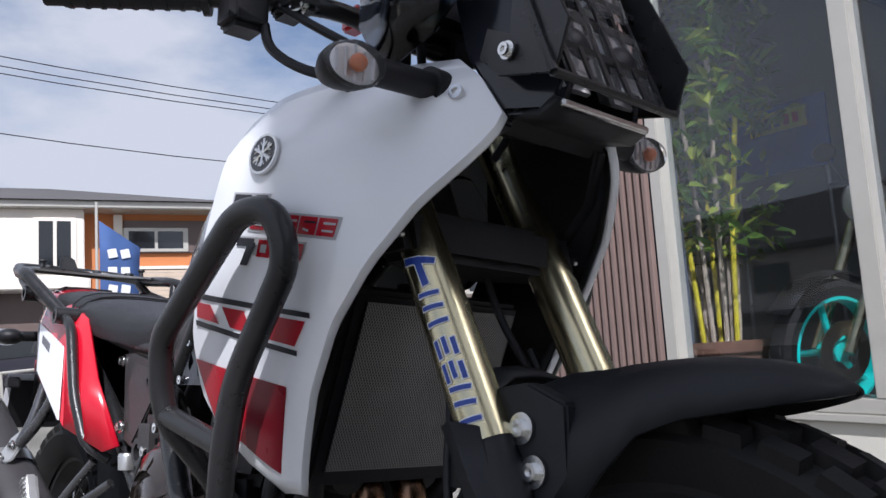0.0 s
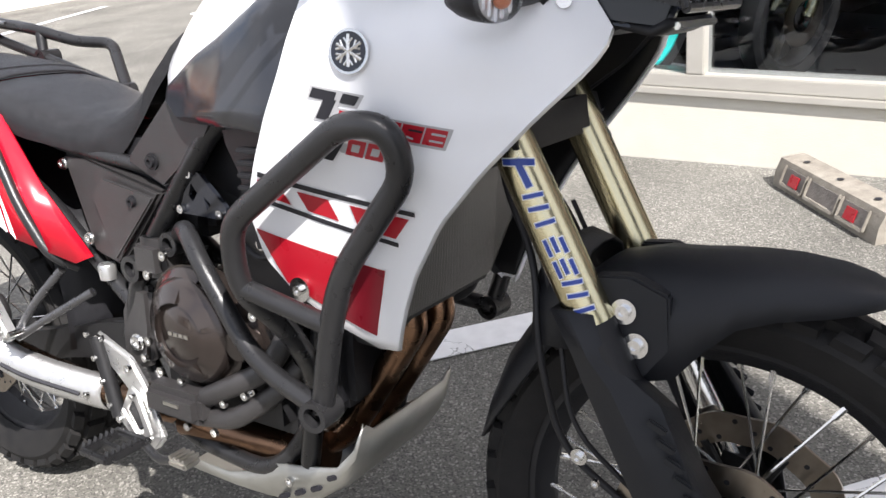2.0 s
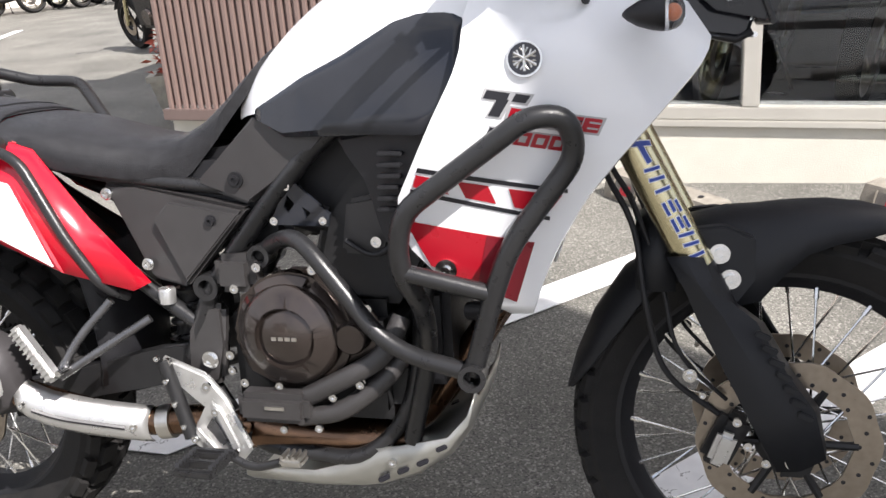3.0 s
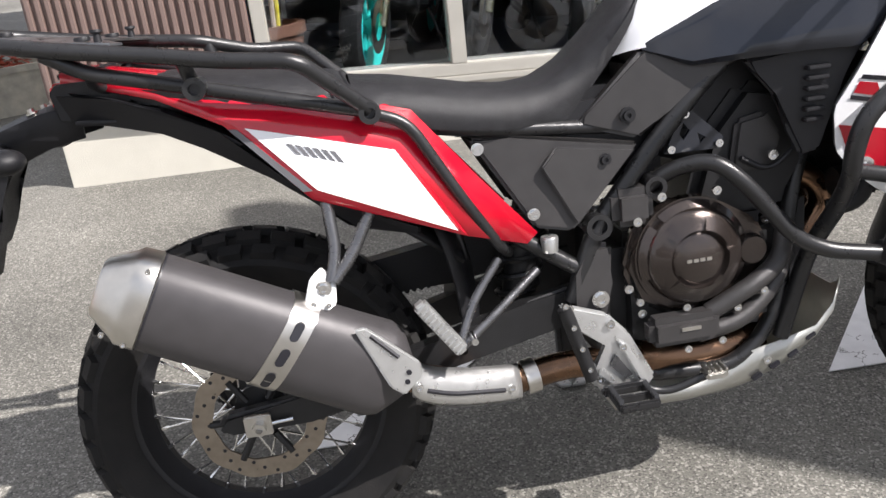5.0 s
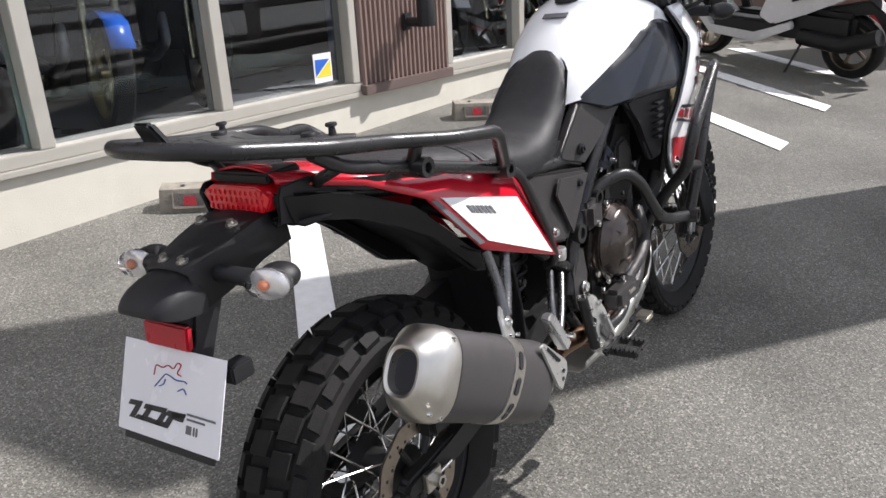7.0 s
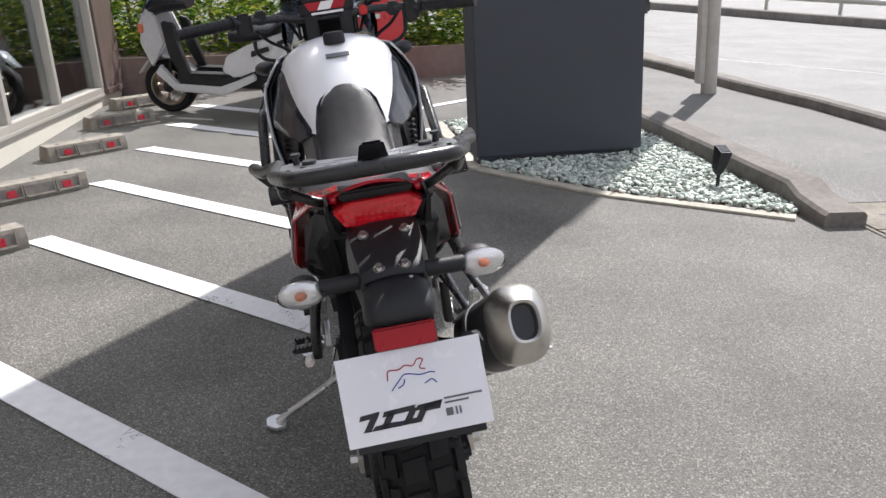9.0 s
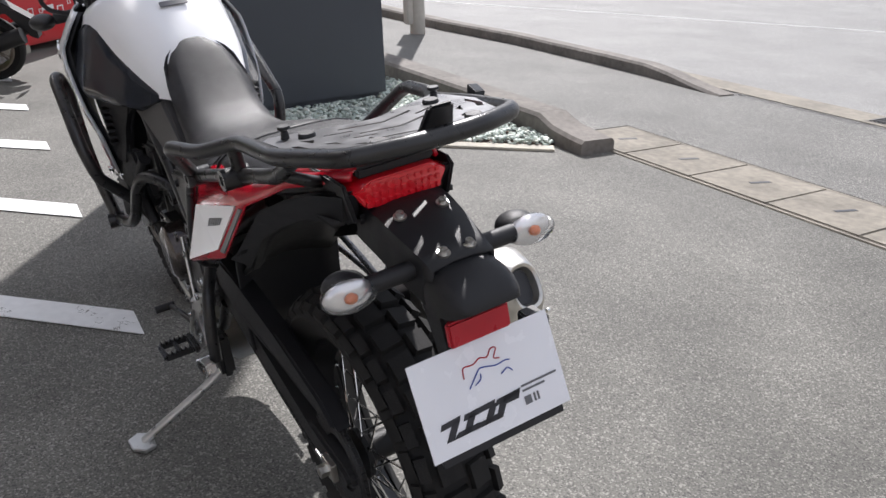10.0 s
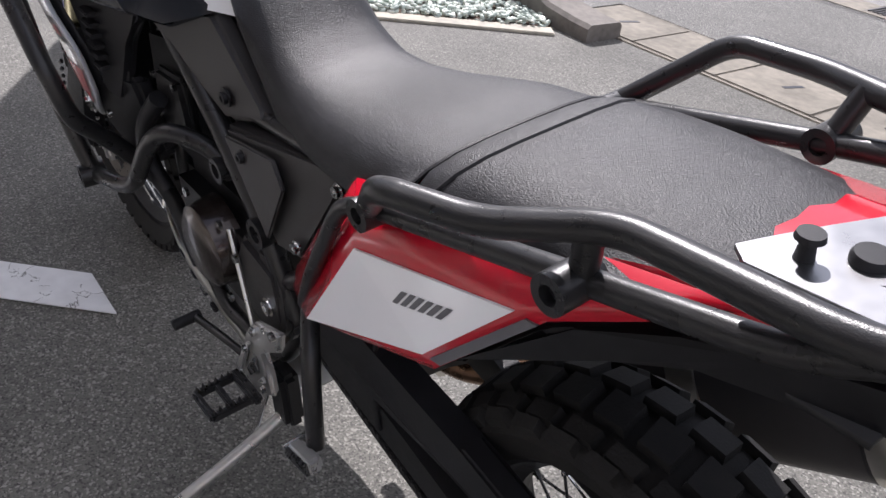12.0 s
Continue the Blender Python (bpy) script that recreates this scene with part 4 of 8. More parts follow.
# red tail
for s in (-1, 1):
    V = dict(a=(-0.205, 0.066, 0.972), b=(-0.05, 0.108, 0.938), c=(0.2, 0.135, 0.892), d=(0.335, 0.142, 0.852), e=(0.43, 0.145, 0.73), f=(0.527, 0.132, 0.612), g=(0.503, 0.152, 0.601), h=(0.398, 0.190, 0.642), i=(0.16, 0.178, 0.738), j=(0.042, 0.155, 0.868), k=(-0.06, 0.116, 0.918), l=(-0.205, 0.070, 0.958), p=(0.07, 0.157, 0.865), q=(0.305, 0.17, 0.80), r=(0.388, 0.193, 0.654), t=(0.166, 0.180, 0.75))
    bm = bmesh.new()
    vs = {k: bm.verts.new((x, s * y, z)) for k, (x, y, z) in V.items()}
    for f in ("lkba", "kjpb", "bpc", "pqdc", "qed", "qhe", "ehgf", "qrh", "rih", "rti", "tji", "tpj", "ptrq"):
        bm.faces.new([vs[k] for k in f])
    tail = part("tail_panel", bm, RED, bike, "glossy red tail panel with white plate", smooth=20, solid=0.006)
    wq = plate(S(s, [(0.074, 0.1615, 0.861), (0.30, 0.1745, 0.797), (0.383, 0.1965, 0.656), (0.170, 0.1845, 0.753)]), s * 0.003, 0.0)
    white = part("number_panel", wq, WHITE, tail, "plain white tail panel", smooth=0)
    quad = [Vector(v) for v in S(s, [(0.074, 0.1645, 0.861), (0.30, 0.1775, 0.797), (0.383, 0.1995, 0.656), (0.170, 0.1875, 0.753)])]
    on = lambda u, v: (quad[0] * (1 - u) + quad[1] * u) * (1 - v) + (quad[3] * (1 - u) + quad[2] * u) * v
    out = (quad[1] - quad[0]).cross(quad[3] - quad[0]).normalized()
    out = out if out.y * s > 0 else -out
    v0 = 0.16 if s < 0 else 0.24
    for k in range(6):
        u0 = 0.195 + k * 0.058
        part("letter_bar", plate([on(u0, v0) + out * 0.001, on(u0 + 0.038, v0) + out * 0.001, on(u0 + 0.026, v0 + 0.16) + out * 0.001, on(u0 - 0.012, v0 + 0.16) + out * 0.001], 0.0012, 0.0, way=out), GREY_INK, tail, smooth=0)
    part("dark_strip", plate(S(s, [(0.048, 0.159, 0.862), (0.062, 0.160, 0.86), (0.162, 0.182, 0.752), (0.148, 0.180, 0.752)]), s * 0.003, 0.0), GREY_INK, tail, smooth=0)
top = [[(x, t * interp([(-0.205, 0.068), (-0.05, 0.109), (0.2, 0.136), (0.3, 0.14)], x), interp([(-0.215, 0.972), (-0.05, 0.938), (0.2, 0.892), (0.3, 0.863)], x) + 0.014 * (1 - t * t)) for t in (-1, -0.6, -0.2, 0.2, 0.6, 1)] for x in (-0.205, -0.15, -0.05, 0.05, 0.2, 0.3)]
part("tail_cowl", loft(top), RED, bike, "glossy red tail cowl", solid=0.004)

# tail lamp
tl = loft([[(x, y * w, z) for y, z in ((-0.054, 0.959), (0.054, 0.959), (0.079, 0.946), (0.062, 0.920), (0.0, 0.912), (-0.062, 0.920), (-0.078, 0.944))] for x, w in ((-0.15, 1.0), (-0.205, 1.0), (-0.222, 0.96), (-0.226, 0.88))], closed=True)
bmesh.ops.bevel(tl, geom=tl.edges[:], offset=0.003, segments=2, affect="EDGES", clamp_overlap=True)
lamp = part("tail_lamp", tl, LENS_RED, bike, "dark red tail lamp with faceted lens")
for k in range(11):
    y = -0.060 + k * 0.0112
    for z0, z1 in ((0.921, 0.930), (0.933, 0.942), (0.945, 0.953)):
        part("lens_facet", boxy((-0.2285, y, z0), (-0.2225, y + 0.0085, z1), 0.0015), LENS_RED, lamp)
part("lamp_lid", boxy((-0.212, -0.062, 0.9595), (-0.14, 0.062, 0.976), 0.004), BLACK, lamp)
for s in (-1, 1):
    part("lamp_bezel", plate(S(s, [(-0.10, 0.082, 0.958), (-0.212, 0.080, 0.958), (-0.222, 0.084, 0.945), (-0.218, 0.072, 0.90), (-0.14, 0.078, 0.89), (-0.10, 0.09, 0.90)]), s * 0.006, 0.002), BLACK, lamp)
part("lamp_chin", boxy((-0.218, -0.072, 0.895), (-0.13, 0.072, 0.909), 0.005), BLACK, lamp)

# number plate holder
for s in (-1, 1):
    part("tail_side", plate(S(s, [(-0.222, 0.088, 0.950), (-0.13, 0.112, 0.928), (-0.05, 0.112, 0.900), (0.03, 0.138, 0.858), (0.06, 0.144, 0.838), (0.15, 0.162, 0.738), (0.33, 0.137, 0.655), (0.33, 0.102, 0.63), (0.215, 0.127, 0.668), (0.082, 0.132, 0.790), (0.0, 0.117, 0.832), (-0.06, 0.097, 0.865), (-0.14, 0.103, 0.888), (-0.20, 0.085, 0.892)]), -s * 0.025, 0.006), BLACK, bike)
part("inner_fender", loft([[(x, y, z - 0.10 * max(0.12, min(1.0, (x + 0.2) / 0.3)) * y * y / 0.01 * 0.3) for y in (-0.1, -0.05, 0, 0.05, 0.1)] for x, z in ((-0.19, 0.898), (-0.05, 0.90), (0.08, 0.84), (0.22, 0.74), (0.32, 0.66), (0.40, 0.60))]), BLACK, bike, solid=0.008)
part("splash_guard", loft([[(x - 0.05 * (y / 0.12) ** 2, y, z) for y in (-0.115, -0.08, -0.04, 0, 0.04, 0.08, 0.115)] for x, z in ((0.395, 0.665), (0.412, 0.60), (0.425, 0.53), (0.430, 0.46), (0.425, 0.40))]), BLACK, bike, "black plastic splash guard ahead of the rear tyre", solid=0.006)
hold = loft([[(x, -w, z - d), (x, -w * 0.9, z), (x, -w * 0.3, z + r), (x, w * 0.3, z + r), (x, w * 0.9, z), (x, w, z - d)] for x, w, z, d, r in ((-0.19, 0.062, 0.918, 0.05, 0.0), (-0.25, 0.062, 0.912, 0.055, 0.006), (-0.30, 0.058, 0.898, 0.06, 0.007), (-0.345, 0.052, 0.884, 0.06, 0.006), (-0.372, 0.05, 0.874, 0.055, 0.004))], bm=None)
holder = part("plate_holder", hold, BLACK, bike, "black plastic tail extension carrying the plate", solid=0.008)
for bx, by, bz in ((-0.271, 0.034, 0.912), (-0.271, -0.034, 0.912), (-0.357, 0.02, 0.884), (-0.357, -0.02, 0.884)):
    bolt(holder, (bx, by, bz + 0.0022), (-0.24, 0, 0.97), 0.0055, 0.0095, STEEL)
part("plate_lamp_hood", loft([[(x, w * math.copysign(abs(math.cos(a)) ** 0.6, math.cos(a)), z - d + d * math.sin(a) ** 0.6) for a in [math.pi * (12 - k) / 12 for k in range(13)]] for x, w, z, d in ((-0.355, 0.055, 0.878, 0.06), (-0.375, 0.057, 0.877, 0.058), (-0.395, 0.057, 0.873, 0.052), (-0.412, 0.055, 0.866, 0.042), (-0.425, 0.050, 0.858, 0.030), (-0.434, 0.043, 0.848, 0.016), (-0.438, 0.034, 0.838, 0.004))], closed=True), BLACK, holder, "rounded black plate lamp hood", smooth=70)
part("plate_stem", plate([(-0.30, -0.048, 0.86), (-0.372, -0.048, 0.86), (-0.386, -0.048, 0.80), (-0.386, -0.048, 0.752), (-0.408, -0.048, 0.69), (-0.388, -0.048, 0.69), (-0.36, -0.048, 0.74), (-0.345, -0.048, 0.80)], 0.096, 0.006), BLACK, holder)
part("rear_reflector", boxy((-0.400, -0.048, 0.770), (-0.388, 0.048, 0.806), 0.003, turn=Matrix.Rotation(radians(8), 4, "Y")), RED_FILM, holder, "dark red rear reflector")
pn = Vector((-0.932, 0, 0.362))
pu = Vector((0.362, 0, 0.932))


def on_card(y, v, w=0.0):
    """A point of the display card: across, up from its lower edge, off its face."""
    return Vector((-0.4385, 0, 0.637)) + Vector((0, -y, 0)) + pu * v + pn * w


def card_patch(name, quad, mat, parent, w=0.0024):
    return part(name, plate([on_card(a, b, w) for a, b in quad], 0.0006, 0, way=pn), mat, parent, smooth=0)


part("plate_back", plate([on_card(a, b, -0.006) for a, b in ((-0.10, -0.012), (0.10, -0.012), (0.10, 0.12), (-0.10, 0.12))], 0.005, 0.001, way=pn), BLACK, bike)
part("plate_bracket", boxy((-0.392, -0.120, 0.728), (-0.352, -0.09, 0.755), 0.003), BLACK, bike)
card = part("display_card", plate([on_card(a, b) for a, b in ((-0.113, 0), (0.113, 0), (0.113, 0.137), (-0.113, 0.137))], 0.002, 0.0004, way=pn), CARD, bike, "white laminated dealer card in place of a plate", smooth=0)
# the dealer's mark as plain slanted shapes
for x0, wd in ((-0.088, 0.03), (-0.052, 0.05), (0.000, 0.04)):
    card_patch("mark_bar", [(x0, 0.047), (x0 + wd, 0.049), (x0 + wd - 0.004, 0.041), (x0 - 0.004, 0.039)], INK, card)
for x0 in (-0.072, -0.046, -0.012, 0.006):
    card_patch("mark_slant", [(x0, 0.044), (x0 + 0.012, 0.044), (x0 - 0.004, 0.021), (x0 - 0.016, 0.021)], INK, card)
for x0, wd in ((-0.068, 0.034), (-0.036, 0.036)):
    card_patch("mark_bar", [(x0, 0.028), (x0 + wd, 0.029), (x0 + wd - 0.004, 0.021), (x0 - 0.008, 0.021)], INK, card)
card_patch("mark_bar", [(0.008, 0.036), (0.034, 0.036), (0.038, 0.047), (0.012, 0.047)], INK, card)
for k, (x0, z0, wd, hd) in enumerate(((0.042, 0.048, 0.060, 0.003), (0.042, 0.041, 0.038, 0.003), (0.042, 0.022, 0.011, 0.012), (0.057, 0.022, 0.003, 0.012), (0.063, 0.022, 0.003, 0.012))):
    card_patch("small_print_bar", [(x0, z0), (x0 + wd, z0), (x0 + wd, z0 + hd), (x0, z0 + hd)], GREY_INK, card)
curl = lambda pts, mat: part("drawn_stroke", tube([on_card(a, b, 0.0028) for a, b in pts], 0.00095, 0.006, 5), mat, card)
curl([(-0.038, 0.092), (-0.036, 0.108), (-0.018, 0.105), (-0.008, 0.112), (0.004, 0.106), (0.012, 0.118), (0.022, 0.116), (0.012, 0.102), (0.022, 0.100)], RED_FILM)
curl([(-0.034, 0.076), (-0.018, 0.092), (-0.012, 0.098), (0.0, 0.096), (0.012, 0.092), (0.030, 0.094), (0.036, 0.092)], BLUE_INK)
curl([(-0.024, 0.078), (-0.014, 0.082), (-0.012, 0.090)], BLUE_INK)
curl([(0.018, 0.078), (0.030, 0.084), (0.036, 0.076)], BLUE_INK)
for s in (-1, 1):
    stalk = part("turn_signal", cyl((-0.325, s * 0.05, 0.862), (-0.318, s * 0.115, 0.858), 0.0135, 14), BLACK, bike, "clear-lensed turn signal on a black stalk")
    part("signal_housing", ball((-0.294, s * 0.139, 0.855), 0.0255, (1.2, 1.25, 0.80)), BLACK, stalk)
    part("signal_lens", ball((-0.320, s * 0.145, 0.855), 0.028, (1.0, 1.45, 0.76)), LENS_CLEAR, stalk)
    part("signal_reflector", ball((-0.316, s * 0.145, 0.855), 0.025, (0.45, 1.35, 0.76)), REFLECT, stalk)
    part("signal_bulb", ball((-0.329, s * 0.146, 0.855), 0.0072, (1, 1.3, 0.9), seg=10), AMBER, stalk)


# luggage rack
TR = 0.0125
rack = part("luggage_rack", tube([(0.268, -0.175, 0.866), (0.170, -0.228, 0.956), (0.06, -0.213, 0.969), (-0.04, -0.167, 0.986), (-0.18, -0.161, 1.010), (-0.33, -0.125, 1.040), (-0.365, -0.05, 1.047), (-0.365, 0.05, 1.047), (-0.33, 0.125, 1.040), (-0.18, 0.160, 1.012), (-0.015, 0.158, 0.993), (0.078, 0.199, 0.963), (0.170, 0.226, 0.957), (0.268, 0.175, 0.866)], TR, 0.026, 14), TUBE, bike, "black tubular luggage rack with aluminium top plate")
for s in (-1, 1):
    part("lower_rail", tube(S(s, [(-0.20, 0.148, 1.006), (-0.145, 0.15, 0.972), (0.014, 0.158, 0.931), (0.262, 0.168, 0.864)]), 0.0115, 0.03), TUBE, rack)
    part("rail_post", cyl((0.012, s * 0.158, 0.931), (0.002, s * (0.184 if s < 0 else 0.165), 0.980 if s < 0 else 0.987), 0.0115, 12), TUBE, rack)
    part("rail_support", tube(S(s, [(0.262, 0.17, 0.862), (0.325, 0.172, 0.838), (0.40, 0.178, 0.70), (0.452, 0.168, 0.612), (0.475, 0.13, 0.585)]), 0.0098, 0.03), TUBE, rack)
    for x, z in ((0.014, 0.931), (0.268, 0.861)):
        part("rail_collar", ringed((x, s * 0.145, z), (x, s * 0.190, z), 0.0175, 0.009), TUBE, rack)
        # black filler standing in for the dark inside the hollow collar
        part("collar_bore_dark", cyl((x, s * 0.15, z), (x, s * 0.180, z), 0.0095, 12), INK, rack)
    part("rack_foot", tube(S(s, [(-0.14, 0.145, 0.972), (-0.15, 0.10, 0.95), (-0.12, 0.07, 0.935)]), 0.009, 0.02), TUBE, rack)


def rack_z(x):
    return 0.992 + (-x - 0.04) * 0.128


outer = [(-0.085, -0.135), (-0.10, -0.148), (-0.20, -0.150), (-0.315, -0.118), (-0.345, -0.06), (-0.345, 0.06), (-0.315, 0.118), (-0.20, 0.150), (-0.10, 0.148), (-0.085, 0.135), (-0.095, 0.112), (-0.112, 0.077), (-0.143, 0.02), (-0.147, 0.0), (-0.143, -0.02), (-0.112, -0.077), (-0.095, -0.112)]
slots = []
for apex, end, half in ((-0.188, -0.160, 0.058), (-0.242, -0.219, 0.052), (-0.297, -0.278, 0.046)):
    slots.append([(apex - 0.0045, 0), (end - 0.0045, half), (end + 0.0035, half), (apex + 0.0035, 0), (end + 0.0035, -half), (end - 0.0045, -half)])
for s in (-1, 1):
    bar = lambda x0, y0, x1, y1, w=0.0035: [(x0 - w, s * y0), (x1 - w, s * y1), (x1 + w, s * y1), (x0 + w, s * y0)]
    slots += [bar(-0.178, 0.080, -0.193, 0.050), bar(-0.236, 0.068, -0.250, 0.040),
              [(-0.165, s * 0.118), (-0.183, s * 0.103), (-0.201, s * 0.112)], [(-0.219, s * 0.109), (-0.233, s * 0.092), (-0.253, s * 0.093)], [(-0.270, s * 0.087), (-0.281, s * 0.071), (-0.299, s * 0.071)],
              [(-0.185, s * 0.139), (-0.194, s * 0.131), (-0.229, s * 0.127), (-0.252, s * 0.117), (-0.259, s * 0.123), (-0.236, s * 0.135)]]
    slots.append([(-0.263 + 0.0035 * math.cos(t), s * 0.056 + 0.0035 * math.sin(t)) for t in [k * math.pi / 4 for k in range(8)]])
part("rack_plate", holed(outer, slots, 0.004, lambda u, v, w: (u, v, rack_z(u) + 0.008 + w)), RACKALU, rack, "slotted bare aluminium rack plate", smooth=0)
for s in (-1, 1):
    for x, y in ((-0.150, 0.100), (-0.316, 0.070)):
        z = rack_z(x) + 0.012
        part("rubber_puck", spin([(0, 0.007), (0.011, 0.007), (0.0125, 0.004), (0.0125, 0)], (x, s * y, z), "Z", 20), BLACK, rack)
    x, y = -0.122, 0.122
    z = rack_z(x) + 0.012
    part("locating_knob", spin([(0, 0.019), (0.0085, 0.019), (0.0095, 0.015), (0.005, 0.012), (0.0065, 0)], (x, s * y, z), "Z", 18), BLACK, rack)
fz = rack_z(-0.335) + 0.012
part("rear_stop", plate([(-0.325, -0.026, fz), (-0.325, 0.026, fz), (-0.348, 0.017, fz + 0.042), (-0.348, -0.017, fz + 0.042)], 0.014, 0.004, way=(-1, 0, 0)), BLACK, rack)

# exhaust
m0_, m1_ = Vector((-0.169, -0.232, 0.662)), Vector((0.274, -0.196, 0.412))
md = (m1_ - m0_).normalized()
mv = Vector((0, 1, 0)).cross(md).normalized()
if mv.z < 0:
    mv = -mv
mh = md.cross(mv)


def oval(s, a, b, n=28):
    c = m0_ + md * s
    row = []
    for k in range(n):
        t = k * 2 * math.pi / n
        ct, st = math.cos(t), math.sin(t)
        row.append(c + mv * a * math.copysign(abs(ct) ** 0.75, ct) + mh * b * math.copysign(abs(st) ** 0.75, st))
    return row


muffler = part("muffler", loft([oval(0.064, 0.074, 0.057), oval(0.074, 0.0765, 0.059), oval(0.38, 0.080, 0.060), oval(0.446, 0.082, 0.060), oval(0.468, 0.074, 0.054), oval(0.488, 0.05, 0.040), oval(0.503, 0.03, 0.028)], closed=True), MUFFLER, bike, "grey-coated silencer with brushed steel end cap")
part("end_cap", loft([oval(0.008, 0.031, 0.021), oval(-0.006, 0.035, 0.025), oval(-0.009, 0.040, 0.030), oval(-0.005, 0.046, 0.035), oval(0.030, 0.0685, 0.0525), oval(0.040, 0.0765, 0.0585), oval(0.068, 0.0785, 0.0605), oval(0.070, 0.076, 0.058)], closed=True, caps=False), STEEL, muffler, "brushed steel silencer end cap")
part("outlet_bore", loft([oval(0.008, 0.032, 0.022), oval(0.09, 0.032, 0.022)], closed=True), INK, muffler)
for u, v in ((0.054, 0.060), (0.054, -0.062), (0.020, -0.056)):
    q = m0_ + md * u + mv * v - mh * (1 if mh.y > 0 else -1) * 0.042
    bolt(muffler, q, -mh if mh.y > 0 else mh, 0.004)
part("dent_seam", loft([oval(0.071, 0.0778, 0.0598), oval(0.0735, 0.0778, 0.0598)], closed=True, caps=False), INK, muffler)


def strap_row(off, grow):
    """The slanting clamp strap round the silencer."""
    return [p + md * ((p - m0_).dot(mv) * 0.16 + off) for p in oval(0.283, 0.0785 + grow, 0.0600 + grow, 32)]


part("strap", loft([strap_row(-0.021, 0.0), strap_row(-0.021, 0.0028), strap_row(0.021, 0.0028), strap_row(0.021, 0.0)], closed=True, caps=False), STEEL, muffler, "slotted brushed steel clamp strap")
sg = -1 if mh.y > 0 else 1
for v in (-0.050, -0.004, 0.042):
    pts = []
    for k in range(16):
        t = k * math.pi / 8
        du, dv = 0.0075 * math.cos(t), 0.0075 * math.sin(t) + math.copysign(0.0085, math.sin(t) + 1e-6)
        vv = v + dv
        w = 0.0628 * max(0.0, 1 - abs(vv / 0.0815) ** 2.67) ** 0.375
        pts.append(m0_ + md * (0.283 + vv * 0.16 + du) + mv * vv + mh * sg * (w + 0.0006))
    part("strap_slot", plate(pts, 0.0012, 0.0, way=mh * sg), INK, muffler, smooth=0)
hang = part("muffler_hanger", plate([(0.156, -0.205, 0.632), (0.176, -0.205, 0.605), (0.172, -0.222, 0.572), (0.140, -0.24, 0.560), (0.120, -0.235, 0.577), (0.135, -0.215, 0.618)], 0.006, 0.002), ALU, bike, "cast aluminium silencer bracket")
bolt(hang, (0.155, -0.216, 0.600), (0, -1, 0), 0.008, 0.013)
for x, z in ((0.137, 0.583), (0.160, 0.577)):
    bolt(hang, (x, -0.232, z), (0, -1, 0), 0.004)
part("hanger_arm", tube([(0.180, -0.17, 0.728), (0.183, -0.19, 0.65), (0.168, -0.207, 0.605)], 0.0105, 0.03), SATIN, bike)
part("hanger_arm", tube([(0.245, -0.17, 0.700), (0.208, -0.19, 0.640), (0.172, -0.207, 0.605)], 0.0105, 0.02), SATIN, bike)
sg = -1 if mh.y > 0 else 1
on_muffler = lambda u, v, w: m0_ + md * u + mv * v + mh * sg * w
part("heel_guard", plate([on_muffler(u, v, w) for u, v, w in ((0.372, 0.070, 0.050), (0.388, 0.080, 0.050), (0.492, 0.056, 0.060), (0.505, 0.034, 0.060), (0.490, -0.006, 0.062), (0.462, 0.000, 0.064))], 0.006, 0.003, way=mh * sg), ALU, muffler, "cast aluminium heat guard")
for u, v in ((0.480, 0.034), (0.484, 0.018)):
    part("guard_hole", cyl(on_muffler(u, v, 0.066), on_muffler(u, v, 0.0685), 0.0045, 10), INK, muffler)
part("guard_slot", tube([on_muffler(0.40, 0.070, 0.0575), on_muffler(0.455, 0.052, 0.0635)], 0.004, 0, 6), INK, muffler)
pipe = part("exhaust_pipe", tube([(0.255, -0.195, 0.42), (0.295, -0.175, 0.395), (0.37, -0.145, 0.358), (0.47, -0.10, 0.325), (0.56, -0.09, 0.335), (0.64, -0.12, 0.345), (0.72, -0.05, 0.31)], 0.027, 0.06, 18), COPPER, bike, "heat-stained exhaust link pipe")
shield = part("heat_shield", loft([[(x, -y0 - 0.034 * math.cos(a), z + 0.036 * math.sin(a)) for a in [radians(v) for v in (-60, -35, -12, 12, 35, 60, 82)]] for x, y0, z in ((0.272, 0.186, 0.412), (0.285, 0.182, 0.398), (0.32, 0.168, 0.376), (0.37, 0.147, 0.356), (0.42, 0.124, 0.340), (0.462, 0.105, 0.328), (0.475, 0.098, 0.325))]), ALU, bike, "brushed steel exhaust heat shield", solid=0.003)
part("shield_slot", tube([(0.298, -0.2115, 0.390), (0.34, -0.1955, 0.368), (0.44, -0.1505, 0.335)], 0.0045, 0.05, 6), INK, shield)
for x, y, z in ((0.286, -0.2185, 0.402), (0.455, -0.1435, 0.334)):
    bolt(shield, (x, y, z), (-0.1, -1, 0.1), 0.0065)
part("pipe_clamp", cyl((0.485, -0.098, 0.326), (0.51, -0.095, 0.329), 0.033, 20), STEEL, bike)
for y, dx in ((-0.014, 0.0), (0.050, 0.008)):
    part("header_pipe", tube([(1.04, y, 0.635), (1.105 + dx, y, 0.605), (1.130 + dx, y, 0.555), (1.090 + dx, y, 0.495), (0.980 + dx, y - 0.004, 0.330), (0.90, -0.045, 0.293), (0.78, -0.055, 0.300)], 0.0235, 0.05, 18), COPPER, bike, "heat-stained exhaust header")
part("collector", tube([(0.965, -0.055, 0.304), (0.80, -0.065, 0.302), (0.68, -0.09, 0.33)], 0.043, 0.05, 20), COPPER, bike)

